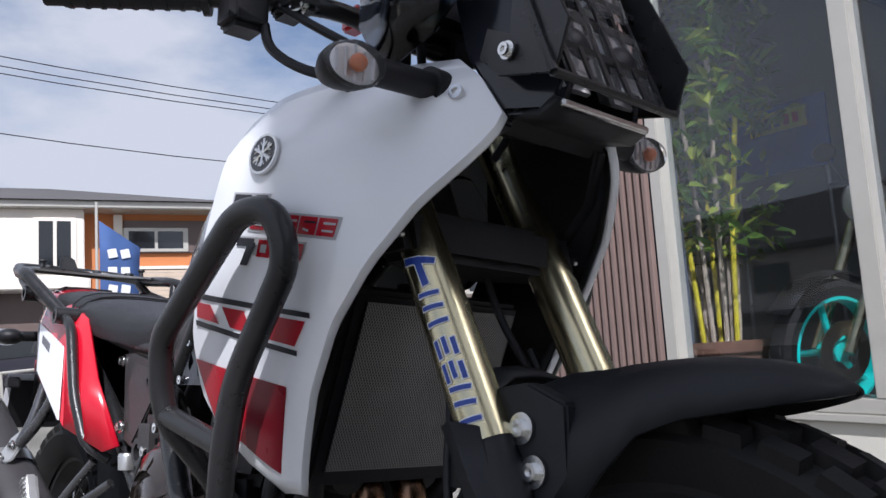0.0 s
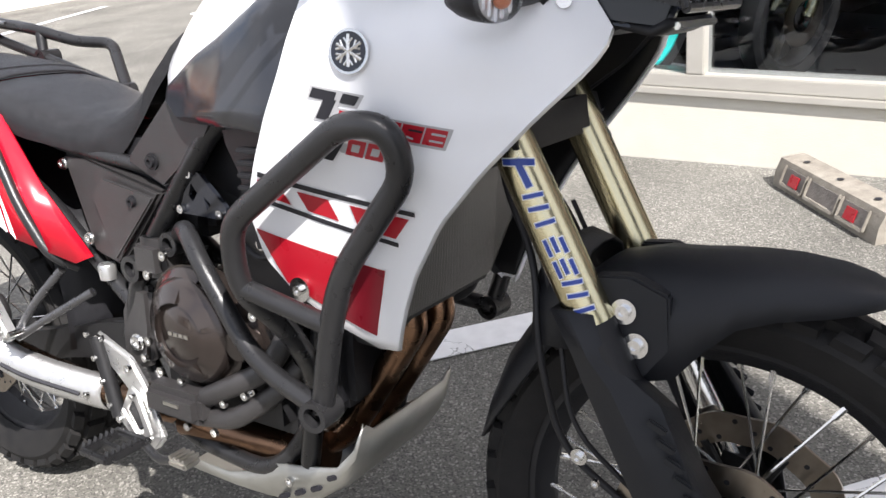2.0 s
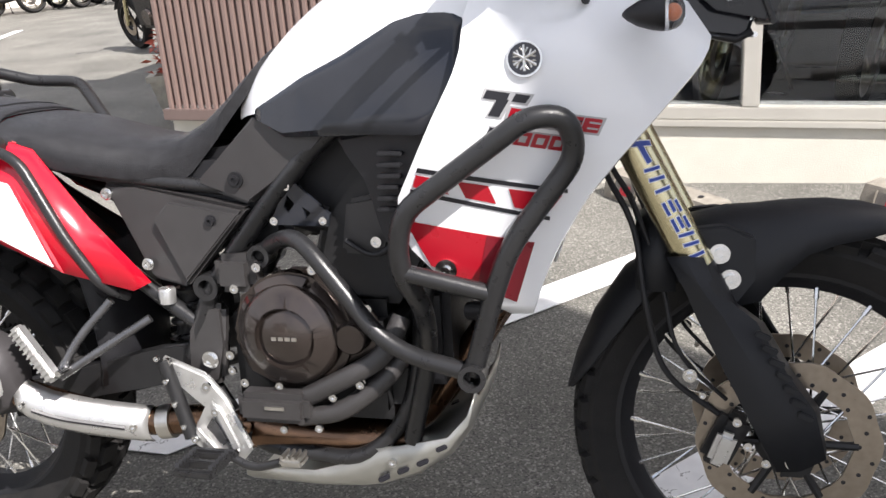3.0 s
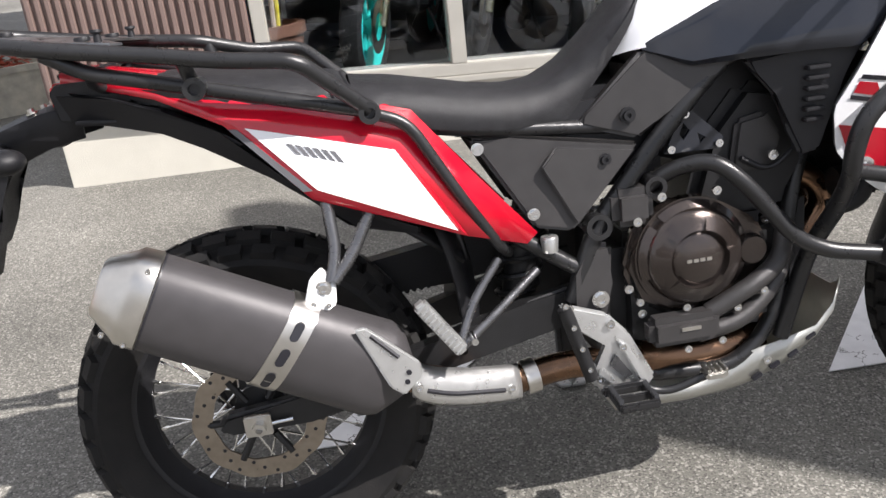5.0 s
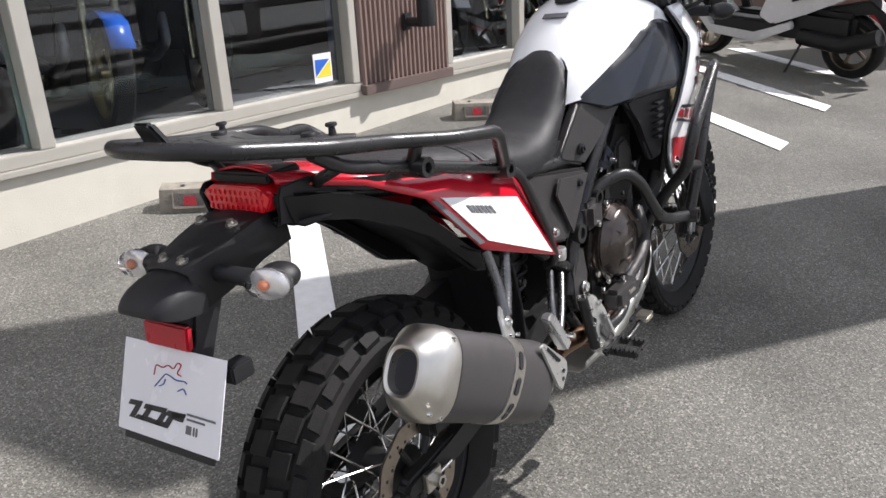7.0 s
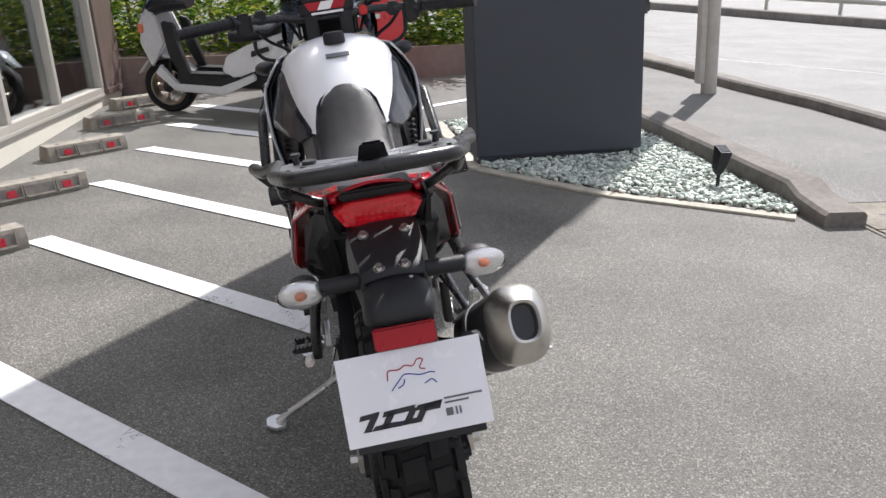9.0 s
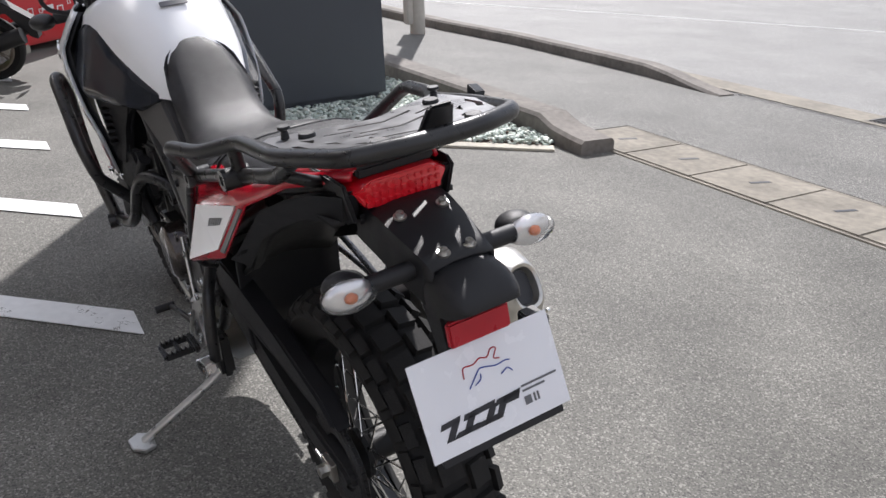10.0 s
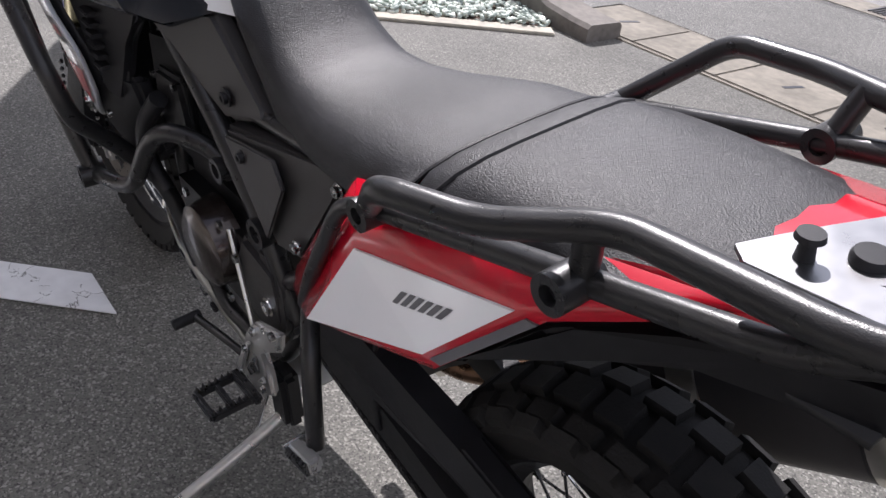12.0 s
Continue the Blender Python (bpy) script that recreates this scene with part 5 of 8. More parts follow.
# engine
engine = part("engine", boxy((0.66, -0.13, 0.36), (0.98, 0.13, 0.58), 0.03), ENG_DARK, bike, "bronze-black parallel twin engine")
cover = part("clutch_cover", spin([(0, -0.185), (0.040, -0.185), (0.046, -0.180), (0.050, -0.178), (0.052, -0.183), (0.080, -0.176), (0.088, -0.165), (0.094, -0.13)], (0.798, 0, 0.535), "Y", 48), ENGINE, bike, "bronze-painted round clutch cover")
part("cover_ring", ringed((0.798, -0.128, 0.535), (0.798, -0.15, 0.535), 0.104, 0.09, seg=48), ENGINE, cover)
def arc_ridge(r0, r1, a0, a1, y0, y1, n=10):
    """A raised piece of a ring on the clutch cover."""
    rows = []
    for i in range(n + 1):
        t = radians(a0 + (a1 - a0) * i / n)
        c, s_ = math.cos(t), math.sin(t)
        rows.append([(0.798 + r0 * c, y0, 0.535 + r0 * s_), (0.798 + r0 * c, y1, 0.535 + r0 * s_), (0.798 + r1 * c, y1 + 0.014, 0.535 + r1 * s_), (0.798 + r1 * c, y0, 0.535 + r1 * s_)])
    return loft(rows, closed=True)


for a0, a1 in ((20, 78), (86, 140), (150, 205), (222, 300), (318, 372)):
    part("cover_ridge", arc_ridge(0.053, 0.079, a0, a1, -0.170, -0.1885), ENGINE, cover, smooth=30)
for a0, a1 in ((10, 62), (70, 128), (140, 200)):
    part("outer_ridge", arc_ridge(0.084, 0.100, a0, a1, -0.145, -0.1685), ENGINE, cover, smooth=30)
for k in range(4):
    part("letter_bar", boxy((0.774 + k * 0.012, -0.1868, 0.531), (0.783 + k * 0.012, -0.1852, 0.537), 0), STEEL, cover)
part("case_cover", plate([(0.70, -0.14, 0.60), (0.78, -0.14, 0.64), (0.86, -0.14, 0.62), (0.93, -0.14, 0.575), (0.955, -0.14, 0.52), (0.93, -0.14, 0.47), (0.86, -0.14, 0.43), (0.76, -0.14, 0.42), (0.70, -0.14, 0.45), (0.675, -0.14, 0.52)], 0.03, 0.01), ENGINE, bike, "bronze-painted crankcase cover")
part("small_cover", spin([(0, -0.168), (0.024, -0.168), (0.027, -0.164), (0.03, -0.13)], (0.905, 0, 0.53), "Y", 28), ENGINE, bike)
for k, (x, z) in enumerate(((0.70, 0.61), (0.745, 0.648), (0.845, 0.645), (0.935, 0.58), (0.96, 0.50), (0.915, 0.452), (0.70, 0.44), (0.678, 0.49), (0.80, 0.425))):
    bolt(engine, (x, -0.152, z), (0, -1, 0), 0.008)
part("water_pump", boxy((0.66, -0.155, 0.60), (0.735, -0.10, 0.668), 0.014), CHAR, bike)
ce = part("engine_guard", boxy((0.70, -0.198, 0.383), (0.83, -0.150, 0.437), 0.012), CHAR, bike, "black crankcase protector with raised mark")
part("guard_mark", boxy((0.755, -0.2005, 0.412), (0.79, -0.198, 0.418), 0.0), STEEL, ce)
for p in ([(0.82, -0.165, 0.425), (0.90, -0.175, 0.468), (0.96, -0.16, 0.50), (0.985, -0.13, 0.56)], [(0.80, -0.16, 0.385), (0.88, -0.165, 0.40), (0.95, -0.15, 0.45), (0.99, -0.12, 0.50)]):
    part("coolant_hose", tube(p, 0.017, 0.03, 12), CHAR, bike)
for x, z in ((0.775, 0.446), (0.87, 0.43), (0.92, 0.455), (0.84, 0.372), (0.775, 0.366), (0.69, 0.47)):
    bolt(engine, (x, -0.172, z), (0, -1, 0), 0.007)
part("cylinder", plate([(0.80, -0.11, 0.57), (0.99, -0.11, 0.57), (1.045, -0.11, 0.66), (1.02, -0.11, 0.80), (0.92, -0.11, 0.82), (0.85, -0.11, 0.74)], 0.22, 0.02), ENG_DARK, bike)
part("head_cover", plate([(0.885, -0.125, 0.665), (0.965, -0.125, 0.66), (0.985, -0.125, 0.72), (0.955, -0.125, 0.765), (0.90, -0.125, 0.755)], 0.02, 0.008), CHAR, bike)
part("ignition_lead", tube([(0.90, -0.135, 0.69), (0.95, -0.14, 0.66), (1.0, -0.14, 0.70)], 0.005, 0.03, 8), BLACK, bike)
part("throttle_body", cyl((0.76, -0.06, 0.74), (0.86, -0.06, 0.71), 0.035, 20), ENG_DARK, bike)
part("airbox", boxy((0.56, -0.09, 0.66), (0.78, 0.09, 0.84), 0.02), BLACK, bike)
# black box added so the gap between the frame tubes stays dark
part("dark_gap_fill", boxy((0.74, -0.085, 0.70), (0.99, 0.085, 0.885), 0.02), BLACK, bike)
part("coolant_tank", boxy((0.985, -0.09, 0.42), (1.055, 0.09, 0.60), 0.015), BLACK, bike)
eb = part("engine_bracket", holed([(0.765, 0.715), (0.802, 0.79), (0.815, 0.785), (0.872, 0.732), (0.868, 0.712)], [[(0.80, 0.765), (0.812, 0.75), (0.80, 0.735), (0.792, 0.745)], [(0.825, 0.745), (0.84, 0.735), (0.83, 0.725)]], 0.008, lambda u, v, w: (u, -0.128 + w, v)), NAVY, bike, "", smooth=0)
for x, z in ((0.802, 0.78), (0.775, 0.722), (0.862, 0.722)):
    bolt(eb, (x, -0.129, z), (0, -1, 0), 0.007)
bolt(bike, (0.955, -0.14, 0.69), (0, -1, 0), 0.009)

# frame
for s in (-1, 1):
    part("frame_tube", tube(S(s, [(0.585, 0.118, 0.47), (0.637, 0.12, 0.604), (0.753, 0.12, 0.74), (0.866, 0.125, 0.86), (1.05, 0.10, 0.95), (1.19, 0.04, 0.97)]), 0.0165, 0.05, 14), TUBE, bike, "black tubular steel frame")
    part("frame_boss", ringed((0.637, s * 0.115, 0.606), (0.637, s * 0.142, 0.606), 0.0235, 0.014), TUBE, bike)
    pv = part("pivot_plate", plate(S(s, [(0.608, 0.132, 0.575), (0.662, 0.132, 0.572), (0.655, 0.138, 0.50), (0.648, 0.138, 0.428), (0.60, 0.138, 0.415), (0.575, 0.138, 0.45), (0.60, 0.136, 0.52)]), -s * 0.03, 0.010), CHAR, bike, "black frame pivot plate")
    bolt(pv, (0.63, s * 0.14, 0.474), (0, s, 0), 0.012, 0.016)
    part("subframe_tube", tube(S(s, [(0.60, 0.115, 0.53), (0.50, 0.11, 0.60), (0.40, 0.105, 0.68), (0.10, 0.09, 0.84)]), 0.0145, 0.04, 12), TUBE, bike)
    part("subframe_rail", tube(S(s, [(0.71, 0.094, 0.768), (0.45, 0.098, 0.796), (0.10, 0.10, 0.87), (-0.15, 0.06, 0.925)]), 0.0125, 0.04, 12), TUBE, bike)
    part("lower_frame", tube(S(s, [(0.60, 0.10, 0.42), (0.68, 0.11, 0.30), (0.90, 0.115, 0.285), (0.985, 0.105, 0.38), (1.02, 0.09, 0.62), (1.12, 0.05, 0.85)]), 0.0145, 0.06, 12), TUBE, bike)
    # swing arm
    part("swing_arm", plate(S(s, [(0.62, 0.105, 0.50), (0.50, 0.108, 0.475), (0.10, 0.112, 0.372), (-0.06, 0.112, 0.355), (-0.075, 0.112, 0.335), (-0.06, 0.112, 0.315), (0.10, 0.112, 0.315), (0.50, 0.108, 0.405), (0.62, 0.105, 0.42)]), -s * 0.032, 0.008), ENG_DARK, bike, "black box-section swing arm")
    adj = part("axle_adjuster", boxy((-0.026, s * 0.112, 0.314), (0.022, s * 0.124, 0.354), 0.002), STEEL, bike)
    part("axle_nut", ringed((0, s * 0.124, 0.333), (0, s * 0.140, 0.333), 0.013, 0.007, seg=6), STEEL, adj)
    part("adjuster_bolt", cyl((0.022, s * 0.118, 0.334), (0.06, s * 0.118, 0.336), 0.004, 8), CHROME, adj)
    # footrests
    hb = part("footrest_bracket", plate(S(s, [(0.548, 0.168, 0.488), (0.632, 0.168, 0.456), (0.668, 0.172, 0.415), (0.712, 0.178, 0.325), (0.690, 0.18, 0.300), (0.648, 0.18, 0.290), (0.590, 0.176, 0.330), (0.600, 0.172, 0.362), (0.632, 0.17, 0.398), (0.560, 0.168, 0.442)]), -s * 0.014, 0.005), ALU, bike, "cast aluminium footrest bracket")
    part("bracket_web", plate(S(s, [(0.640, 0.1725, 0.412), (0.660, 0.1735, 0.402), (0.694, 0.180, 0.332), (0.680, 0.1815, 0.322)]), s * 0.007, 0.003), ALU, hb)
    part("bracket_web", plate(S(s, [(0.604, 0.1755, 0.350), (0.612, 0.1755, 0.362), (0.652, 0.178, 0.318), (0.642, 0.179, 0.308)]), s * 0.006, 0.0025), ALU, hb)
    # darker patch on the casting paints the shade of a recess
    part("recess_shade_patch", plate(S(s, [(0.628, 0.1765, 0.362), (0.640, 0.1755, 0.380), (0.668, 0.1785, 0.338), (0.656, 0.179, 0.330)]), s * 0.002, 0.0), SATIN, hb, smooth=0)
    for bx, bz in ((0.652, 0.395), (0.684, 0.322), (0.606, 0.340)):
        bolt(hb, (bx, s * 0.181, bz), (0, s, 0), 0.0065)
    bolt(hb, (0.635, s * 0.17, 0.437), (0, s, 0), 0.008)
    bolt(hb, (0.563, s * 0.17, 0.478), (0, s, 0), 0.008)
    peg = part("footrest", boxy((0.604, s * 0.186, 0.312), (0.690, s * 0.204, 0.330), 0.005), TUBE, bike, "black serrated metal footrest")
    for x in (0.612, 0.674):
        part("footrest_rail", boxy((x, s * 0.20, 0.314), (x + 0.010, s * 0.268, 0.329), 0.002), TUBE, peg)
        for k in range(6):
            part("footrest_tooth", plate(S(s, [(x + 0.001, 0.204 + k * 0.011, 0.328), (x + 0.001, 0.211 + k * 0.011, 0.328), (x + 0.001, 0.2075 + k * 0.011, 0.337)]), 0.008, 0.0, way=(1, 0, 0)), TUBE, peg)
    part("footrest_rail", boxy((0.612, s * 0.262, 0.314), (0.684, s * 0.273, 0.330), 0.004), TUBE, peg)
    part("footrest_rail", boxy((0.620, s * 0.228, 0.313), (0.676, s * 0.237, 0.328), 0.002), TUBE, peg)
    pb = bmesh.new()
    if s < 0:
        tube(S(s, [(0.452, 0.15, 0.582), (0.395, 0.178, 0.52), (0.362, 0.205, 0.458)]), 0.008, 0.03, 10, pb)
        tube(S(s, [(0.520, 0.14, 0.548), (0.44, 0.178, 0.50), (0.366, 0.205, 0.455)]), 0.008, 0.03, 10, pb)
        fold, turn_, half = Vector((0.333, 0.217, 0.502)), Matrix.Rotation(radians(56), 4, "Y"), 0.058
    else:
        tube(S(s, [(0.49, 0.14, 0.575), (0.445, 0.172, 0.53), (0.428, 0.186, 0.46), (0.424, 0.192, 0.385)]), 0.0135, 0.03, 12, pb)
        fold, turn_, half = Vector((0.418, 0.214, 0.384)), Matrix.Rotation(radians(14), 4, "Y"), 0.034
    part("pillion_bracket", pb, SATIN if s < 0 else TUBE, bike, "dark cast pillion footrest bracket")
    pp = part("pillion_footrest", boxy((fold.x - half, s * fold.y - 0.012, fold.z - 0.012), (fold.x + half, s * fold.y + 0.012, fold.z + 0.012), 0.005, turn=turn_), ALU, bike, "folded ridged pillion footrest")
    for k in range(11):
        c = Vector((fold.x, s * (fold.y + 0.013), fold.z)) + (turn_ @ Vector(((k / 5 - 1) * half * 0.86, 0, 0)))
        part("footrest_rib", boxy((c.x - 0.002, c.y - 0.003, c.z - 0.010), (c.x + 0.002, c.y + 0.003, c.z + 0.010), 0.001, turn=turn_), ALU if s < 0 else SATIN, pp)
    part("footrest_pin", cyl(S(s, [(fold.x + half * 0.9, fold.y - 0.022, fold.z - 0.03 * (s < 0))])[0], S(s, [(fold.x + half * 0.9, fold.y + 0.016, fold.z - 0.03 * (s < 0))])[0], 0.006, 10), CHROME, pp)
    # crash bars
    CB = 0.0158
    bar = part("crash_bar", tube(S(s, [(1.124, 0.225, 0.507), (1.163, 0.240, 0.637), (1.19, 0.243, 0.71), (1.285, 0.236, 0.835), (1.275, 0.250, 0.89), (1.225, 0.266, 0.893), (1.04, 0.272, 0.762), (1.028, 0.262, 0.70), (1.032, 0.252, 0.66), (1.045, 0.20, 0.60), (1.03, 0.13, 0.50), (0.985, 0.115, 0.33)]), CB, 0.06, 14), TUBE, bike, "black tubular crash bar round the fairing")
    part("crash_bar_rung", tube(S(s, [(1.030, 0.256, 0.672), (1.158, 0.240, 0.637)]), 0.0135, 0, 12), TUBE, bar)
    part("lower_crash_bar", tube(S(s, [(0.735, 0.115, 0.660), (0.775, 0.135, 0.690), (0.83, 0.172, 0.705), (0.875, 0.19, 0.665), (0.965, 0.20, 0.552), (1.02, 0.206, 0.522), (1.124, 0.224, 0.505)]), 0.0145, 0.05, 14), TUBE, bar)
    part("bar_collar", ringed((1.122, s * 0.206, 0.505), (1.126, s * 0.250, 0.505), 0.0215, 0.0135), TUBE, bar)
    part("bar_collar", ringed((0.742, s * 0.105, 0.662), (0.742, s * 0.142, 0.662), 0.020, 0.012), TUBE, bar)
part("shock_absorber", cyl((0.50, 0.0, 0.42), (0.56, 0.0, 0.70), 0.03, 16), ENG_DARK, bike)
spring = bmesh.new()
tube([(0.505 + 0.055 * t + 0.038 * math.cos(t * 44), 0.038 * math.sin(t * 44), 0.45 + 0.22 * t) for t in [k / 90 for k in range(91)]], 0.006, 0, 6, spring)
part("shock_spring", spring, TUBE, bike)
part("rear_caliper", boxy((0.02, -0.118, 0.40), (0.09, -0.07, 0.46), 0.01), ENG_DARK, bike)
part("fluid_reservoir", spin([(0, 0.028), (0.014, 0.028), (0.016, 0.024), (0.014, 0), (0, 0)], (0.55, -0.125, 0.572), "Z", 18), ALU, bike, "translucent white brake fluid reservoir")
mc = part("master_cylinder", cyl((0.555, -0.17, 0.48), (0.595, -0.175, 0.34), 0.013, 12), ENG_DARK, bike)
for k in range(4):
    bolt(mc, (0.553 + k * 0.012, -0.184, 0.49 - k * 0.042), (0, -1, 0), 0.005)
bl = part("brake_pedal", tube([(0.665, -0.19, 0.322), (0.72, -0.20, 0.30), (0.79, -0.21, 0.326)], 0.0075, 0.03, 10), TUBE, bike, "brake pedal with serrated steel tip")
part("pedal_tip", boxy((0.785, -0.230, 0.324), (0.826, -0.196, 0.338), 0.004), STEEL, bl)
for k in range(4):
    part("tip_tooth", boxy((0.788 + k * 0.0105, -0.229, 0.337), (0.793 + k * 0.0105, -0.197, 0.344), 0.001), STEEL, bl)
# left side: stand, chain, gear lever
stand = part("side_stand", tube([(0.642, 0.135, 0.225), (0.66, 0.20, 0.175), (0.70, 0.365, 0.070)], 0.0115, 0.03, 12), ALU, bike, "grey metal side stand, folded out")
part("stand_foot", plate([(0.665, 0.345, 0.058), (0.725, 0.342, 0.058), (0.742, 0.375, 0.063), (0.722, 0.402, 0.067), (0.675, 0.400, 0.067), (0.655, 0.372, 0.062)], 0.010, 0.002, way=(0, -0.15, 0.99)), ALU, stand)
part("stand_bracket", boxy((0.61, 0.115, 0.21), (0.67, 0.15, 0.33), 0.01), ENG_DARK, stand)
part("stand_spring", cyl((0.65, 0.155, 0.30), (0.667, 0.19, 0.19), 0.006, 8), CHROME, stand)
chain = part("drive_chain", tube([(0.64, 0.091, 0.50), (0.30, 0.091, 0.475), (0.02, 0.091, 0.437), (-0.075, 0.091, 0.403), (-0.104, 0.091, 0.333), (-0.075, 0.091, 0.262), (0.0, 0.091, 0.230), (0.35, 0.091, 0.32), (0.64, 0.091, 0.41)], 0.009, 0.06, 8), ENG_DARK, bike, "greasy drive chain")
links = bmesh.new()
for k in range(44):
    x = -0.02 + k * 0.0145
    z = 0.229 + max(0.0, x) * 0.285
    for dz in (0, 1):
        zz = z if not dz else 0.44 + max(0.0, x) * 0.1
        boxy((x, 0.083, zz - 0.008), (x + 0.010, 0.099, zz + 0.008), 0.002, links)
tagged(part("chain_run", links, ENG_DARK, chain, smooth=0), kind="stuff")
part("chain_guard", plate([(0.56, 0.118, 0.575), (0.42, 0.118, 0.565), (0.20, 0.118, 0.535), (0.0, 0.116, 0.490), (-0.06, 0.114, 0.445), (0.02, 0.114, 0.448), (0.22, 0.118, 0.470), (0.40, 0.12, 0.470), (0.56, 0.118, 0.49)], -0.038, 0.006), BLACK, bike)
gl = part("gear_lever", tube([(0.655, 0.165, 0.345), (0.73, 0.185, 0.36), (0.83, 0.195, 0.345)], 0.007, 0.03, 10), TUBE, bike, "gear lever with rubber toe peg")
part("toe_peg", cyl((0.83, 0.185, 0.345), (0.83, 0.235, 0.345), 0.010, 12), BLACK, gl)
part("shift_rod", cyl((0.64, 0.165, 0.39), (0.735, 0.14, 0.56), 0.0042, 8), STEEL, gl)
part("generator_cover", spin([(0, 0.175), (0.055, 0.175), (0.07, 0.165), (0.078, 0.12)], (0.80, 0, 0.50), "Y", 36), ENGINE, bike, "bronze-painted generator cover")
part("sprocket_cover", plate([(0.60, 0.14, 0.55), (0.70, 0.14, 0.57), (0.74, 0.14, 0.50), (0.72, 0.14, 0.42), (0.63, 0.14, 0.40), (0.59, 0.14, 0.46)], -0.03, 0.01), CHAR, bike)
for x, z in ((0.74, 0.57), (0.86, 0.57), (0.88, 0.46), (0.75, 0.42), (0.70, 0.53)):
    bolt(engine, (x, 0.15, z), (0, 1, 0), 0.008)

# skid plate
sk = [[(x, -w, zt), (x, -w * 1.0, (zt + zb) / 2), (x, -w * 0.93, zb + 0.012), (x, -w * 0.8, zb), (x, w * 0.8, zb), (x, w * 0.93, zb + 0.012), (x, w, (zt + zb) / 2), (x, w, zt)] for x, w, zb, zt in ((0.66, 0.115, 0.222, 0.258), (0.80, 0.12, 0.222, 0.262), (0.88, 0.122, 0.228, 0.288), (0.92, 0.124, 0.236, 0.315), (0.99, 0.126, 0.262, 0.330), (1.05, 0.126, 0.305, 0.345), (1.085, 0.124, 0.352, 0.385), (1.100, 0.118, 0.41, 0.43))]
skid = part("skid_plate", loft(sk), SKID, bike, "brushed aluminium skid plate with slots", solid=0.004)
for k in range(4):
    x, z = 0.92 + k * 0.036, 0.255 + k * 0.018 + (k > 2) * 0.012
    for s in (-1, 1):
        part("skid_slot", boxy((x, s * 0.1205, z), (x + 0.022, s * 0.1305, z + 0.009), 0.002, turn=Matrix.Rotation(radians(-28), 4, "Y")), INK, skid)
for s in (-1, 1):
    bolt(skid, (0.95, s * 0.127, 0.293), (0, s, 0), 0.008)

# radiator
rad = part("radiator", plate([(1.165, -0.135, 0.585), (1.165, 0.135, 0.585), (1.262, 0.135, 0.815), (1.262, -0.135, 0.815)], 0.03, 0.006, way=(-0.92, 0, 0.38)), BLACK, bike, "black radiator behind a fine mesh grille")
gb = bmesh.new()
gu, gv = Vector((1.178, -0.118, 0.605)), Vector((0.084, 0, 0.196))
up_g, height_g = gv.normalized(), gv.length
for way in (-1, 1):
    for k in range(-38, 62):
        y0 = k * 0.0040
        lo, hi = 0.0, height_g
        run = 0.58 * way
        # the stretch of this strand that lies within the frame
        cuts = sorted(((0.0 - y0) / run, (0.236 - y0) / run))
        lo, hi = max(lo, cuts[0]), min(hi, cuts[1])
        if hi - lo < 0.004:
            continue
        p = gu + Vector((0.004 + 0.0006 * way, y0 + run * lo, 0)) + up_g * lo
        q = gu + Vector((0.004 + 0.0006 * way, y0 + run * hi, 0)) + up_g * hi
        w = Vector((0, 0.0008, 0))
        gb.faces.new([gb.verts.new(v) for v in (p - w, p + w, q + w, q - w)])
tagged(part("grille_mesh", gb, GRILLE, rad, smooth=0), kind="stuff")
part("radiator_core", plate([gu + Vector((0.001, 0, 0)), gu + Vector((0.001, 0.236, 0)), gu + gv + Vector((0.001, 0.236, 0)), gu + gv + Vector((0.001, 0, 0))], 0.002, 0, way=(-1, 0, 0.3)), INK, rad, smooth=0)
for s in (-1, 1):
    part("radiator_hose", tube(S(s, [(1.155, 0.12, 0.62), (1.14, 0.11, 0.57), (1.09, 0.09, 0.56)]), 0.016, 0.03, 12), BLACK, bike)
    part("horn" if s < 0 else "regulator", cyl((1.12, s * 0.06, 0.60), (1.145, s * 0.06, 0.60), 0.028, 16), ENG_DARK, bike)

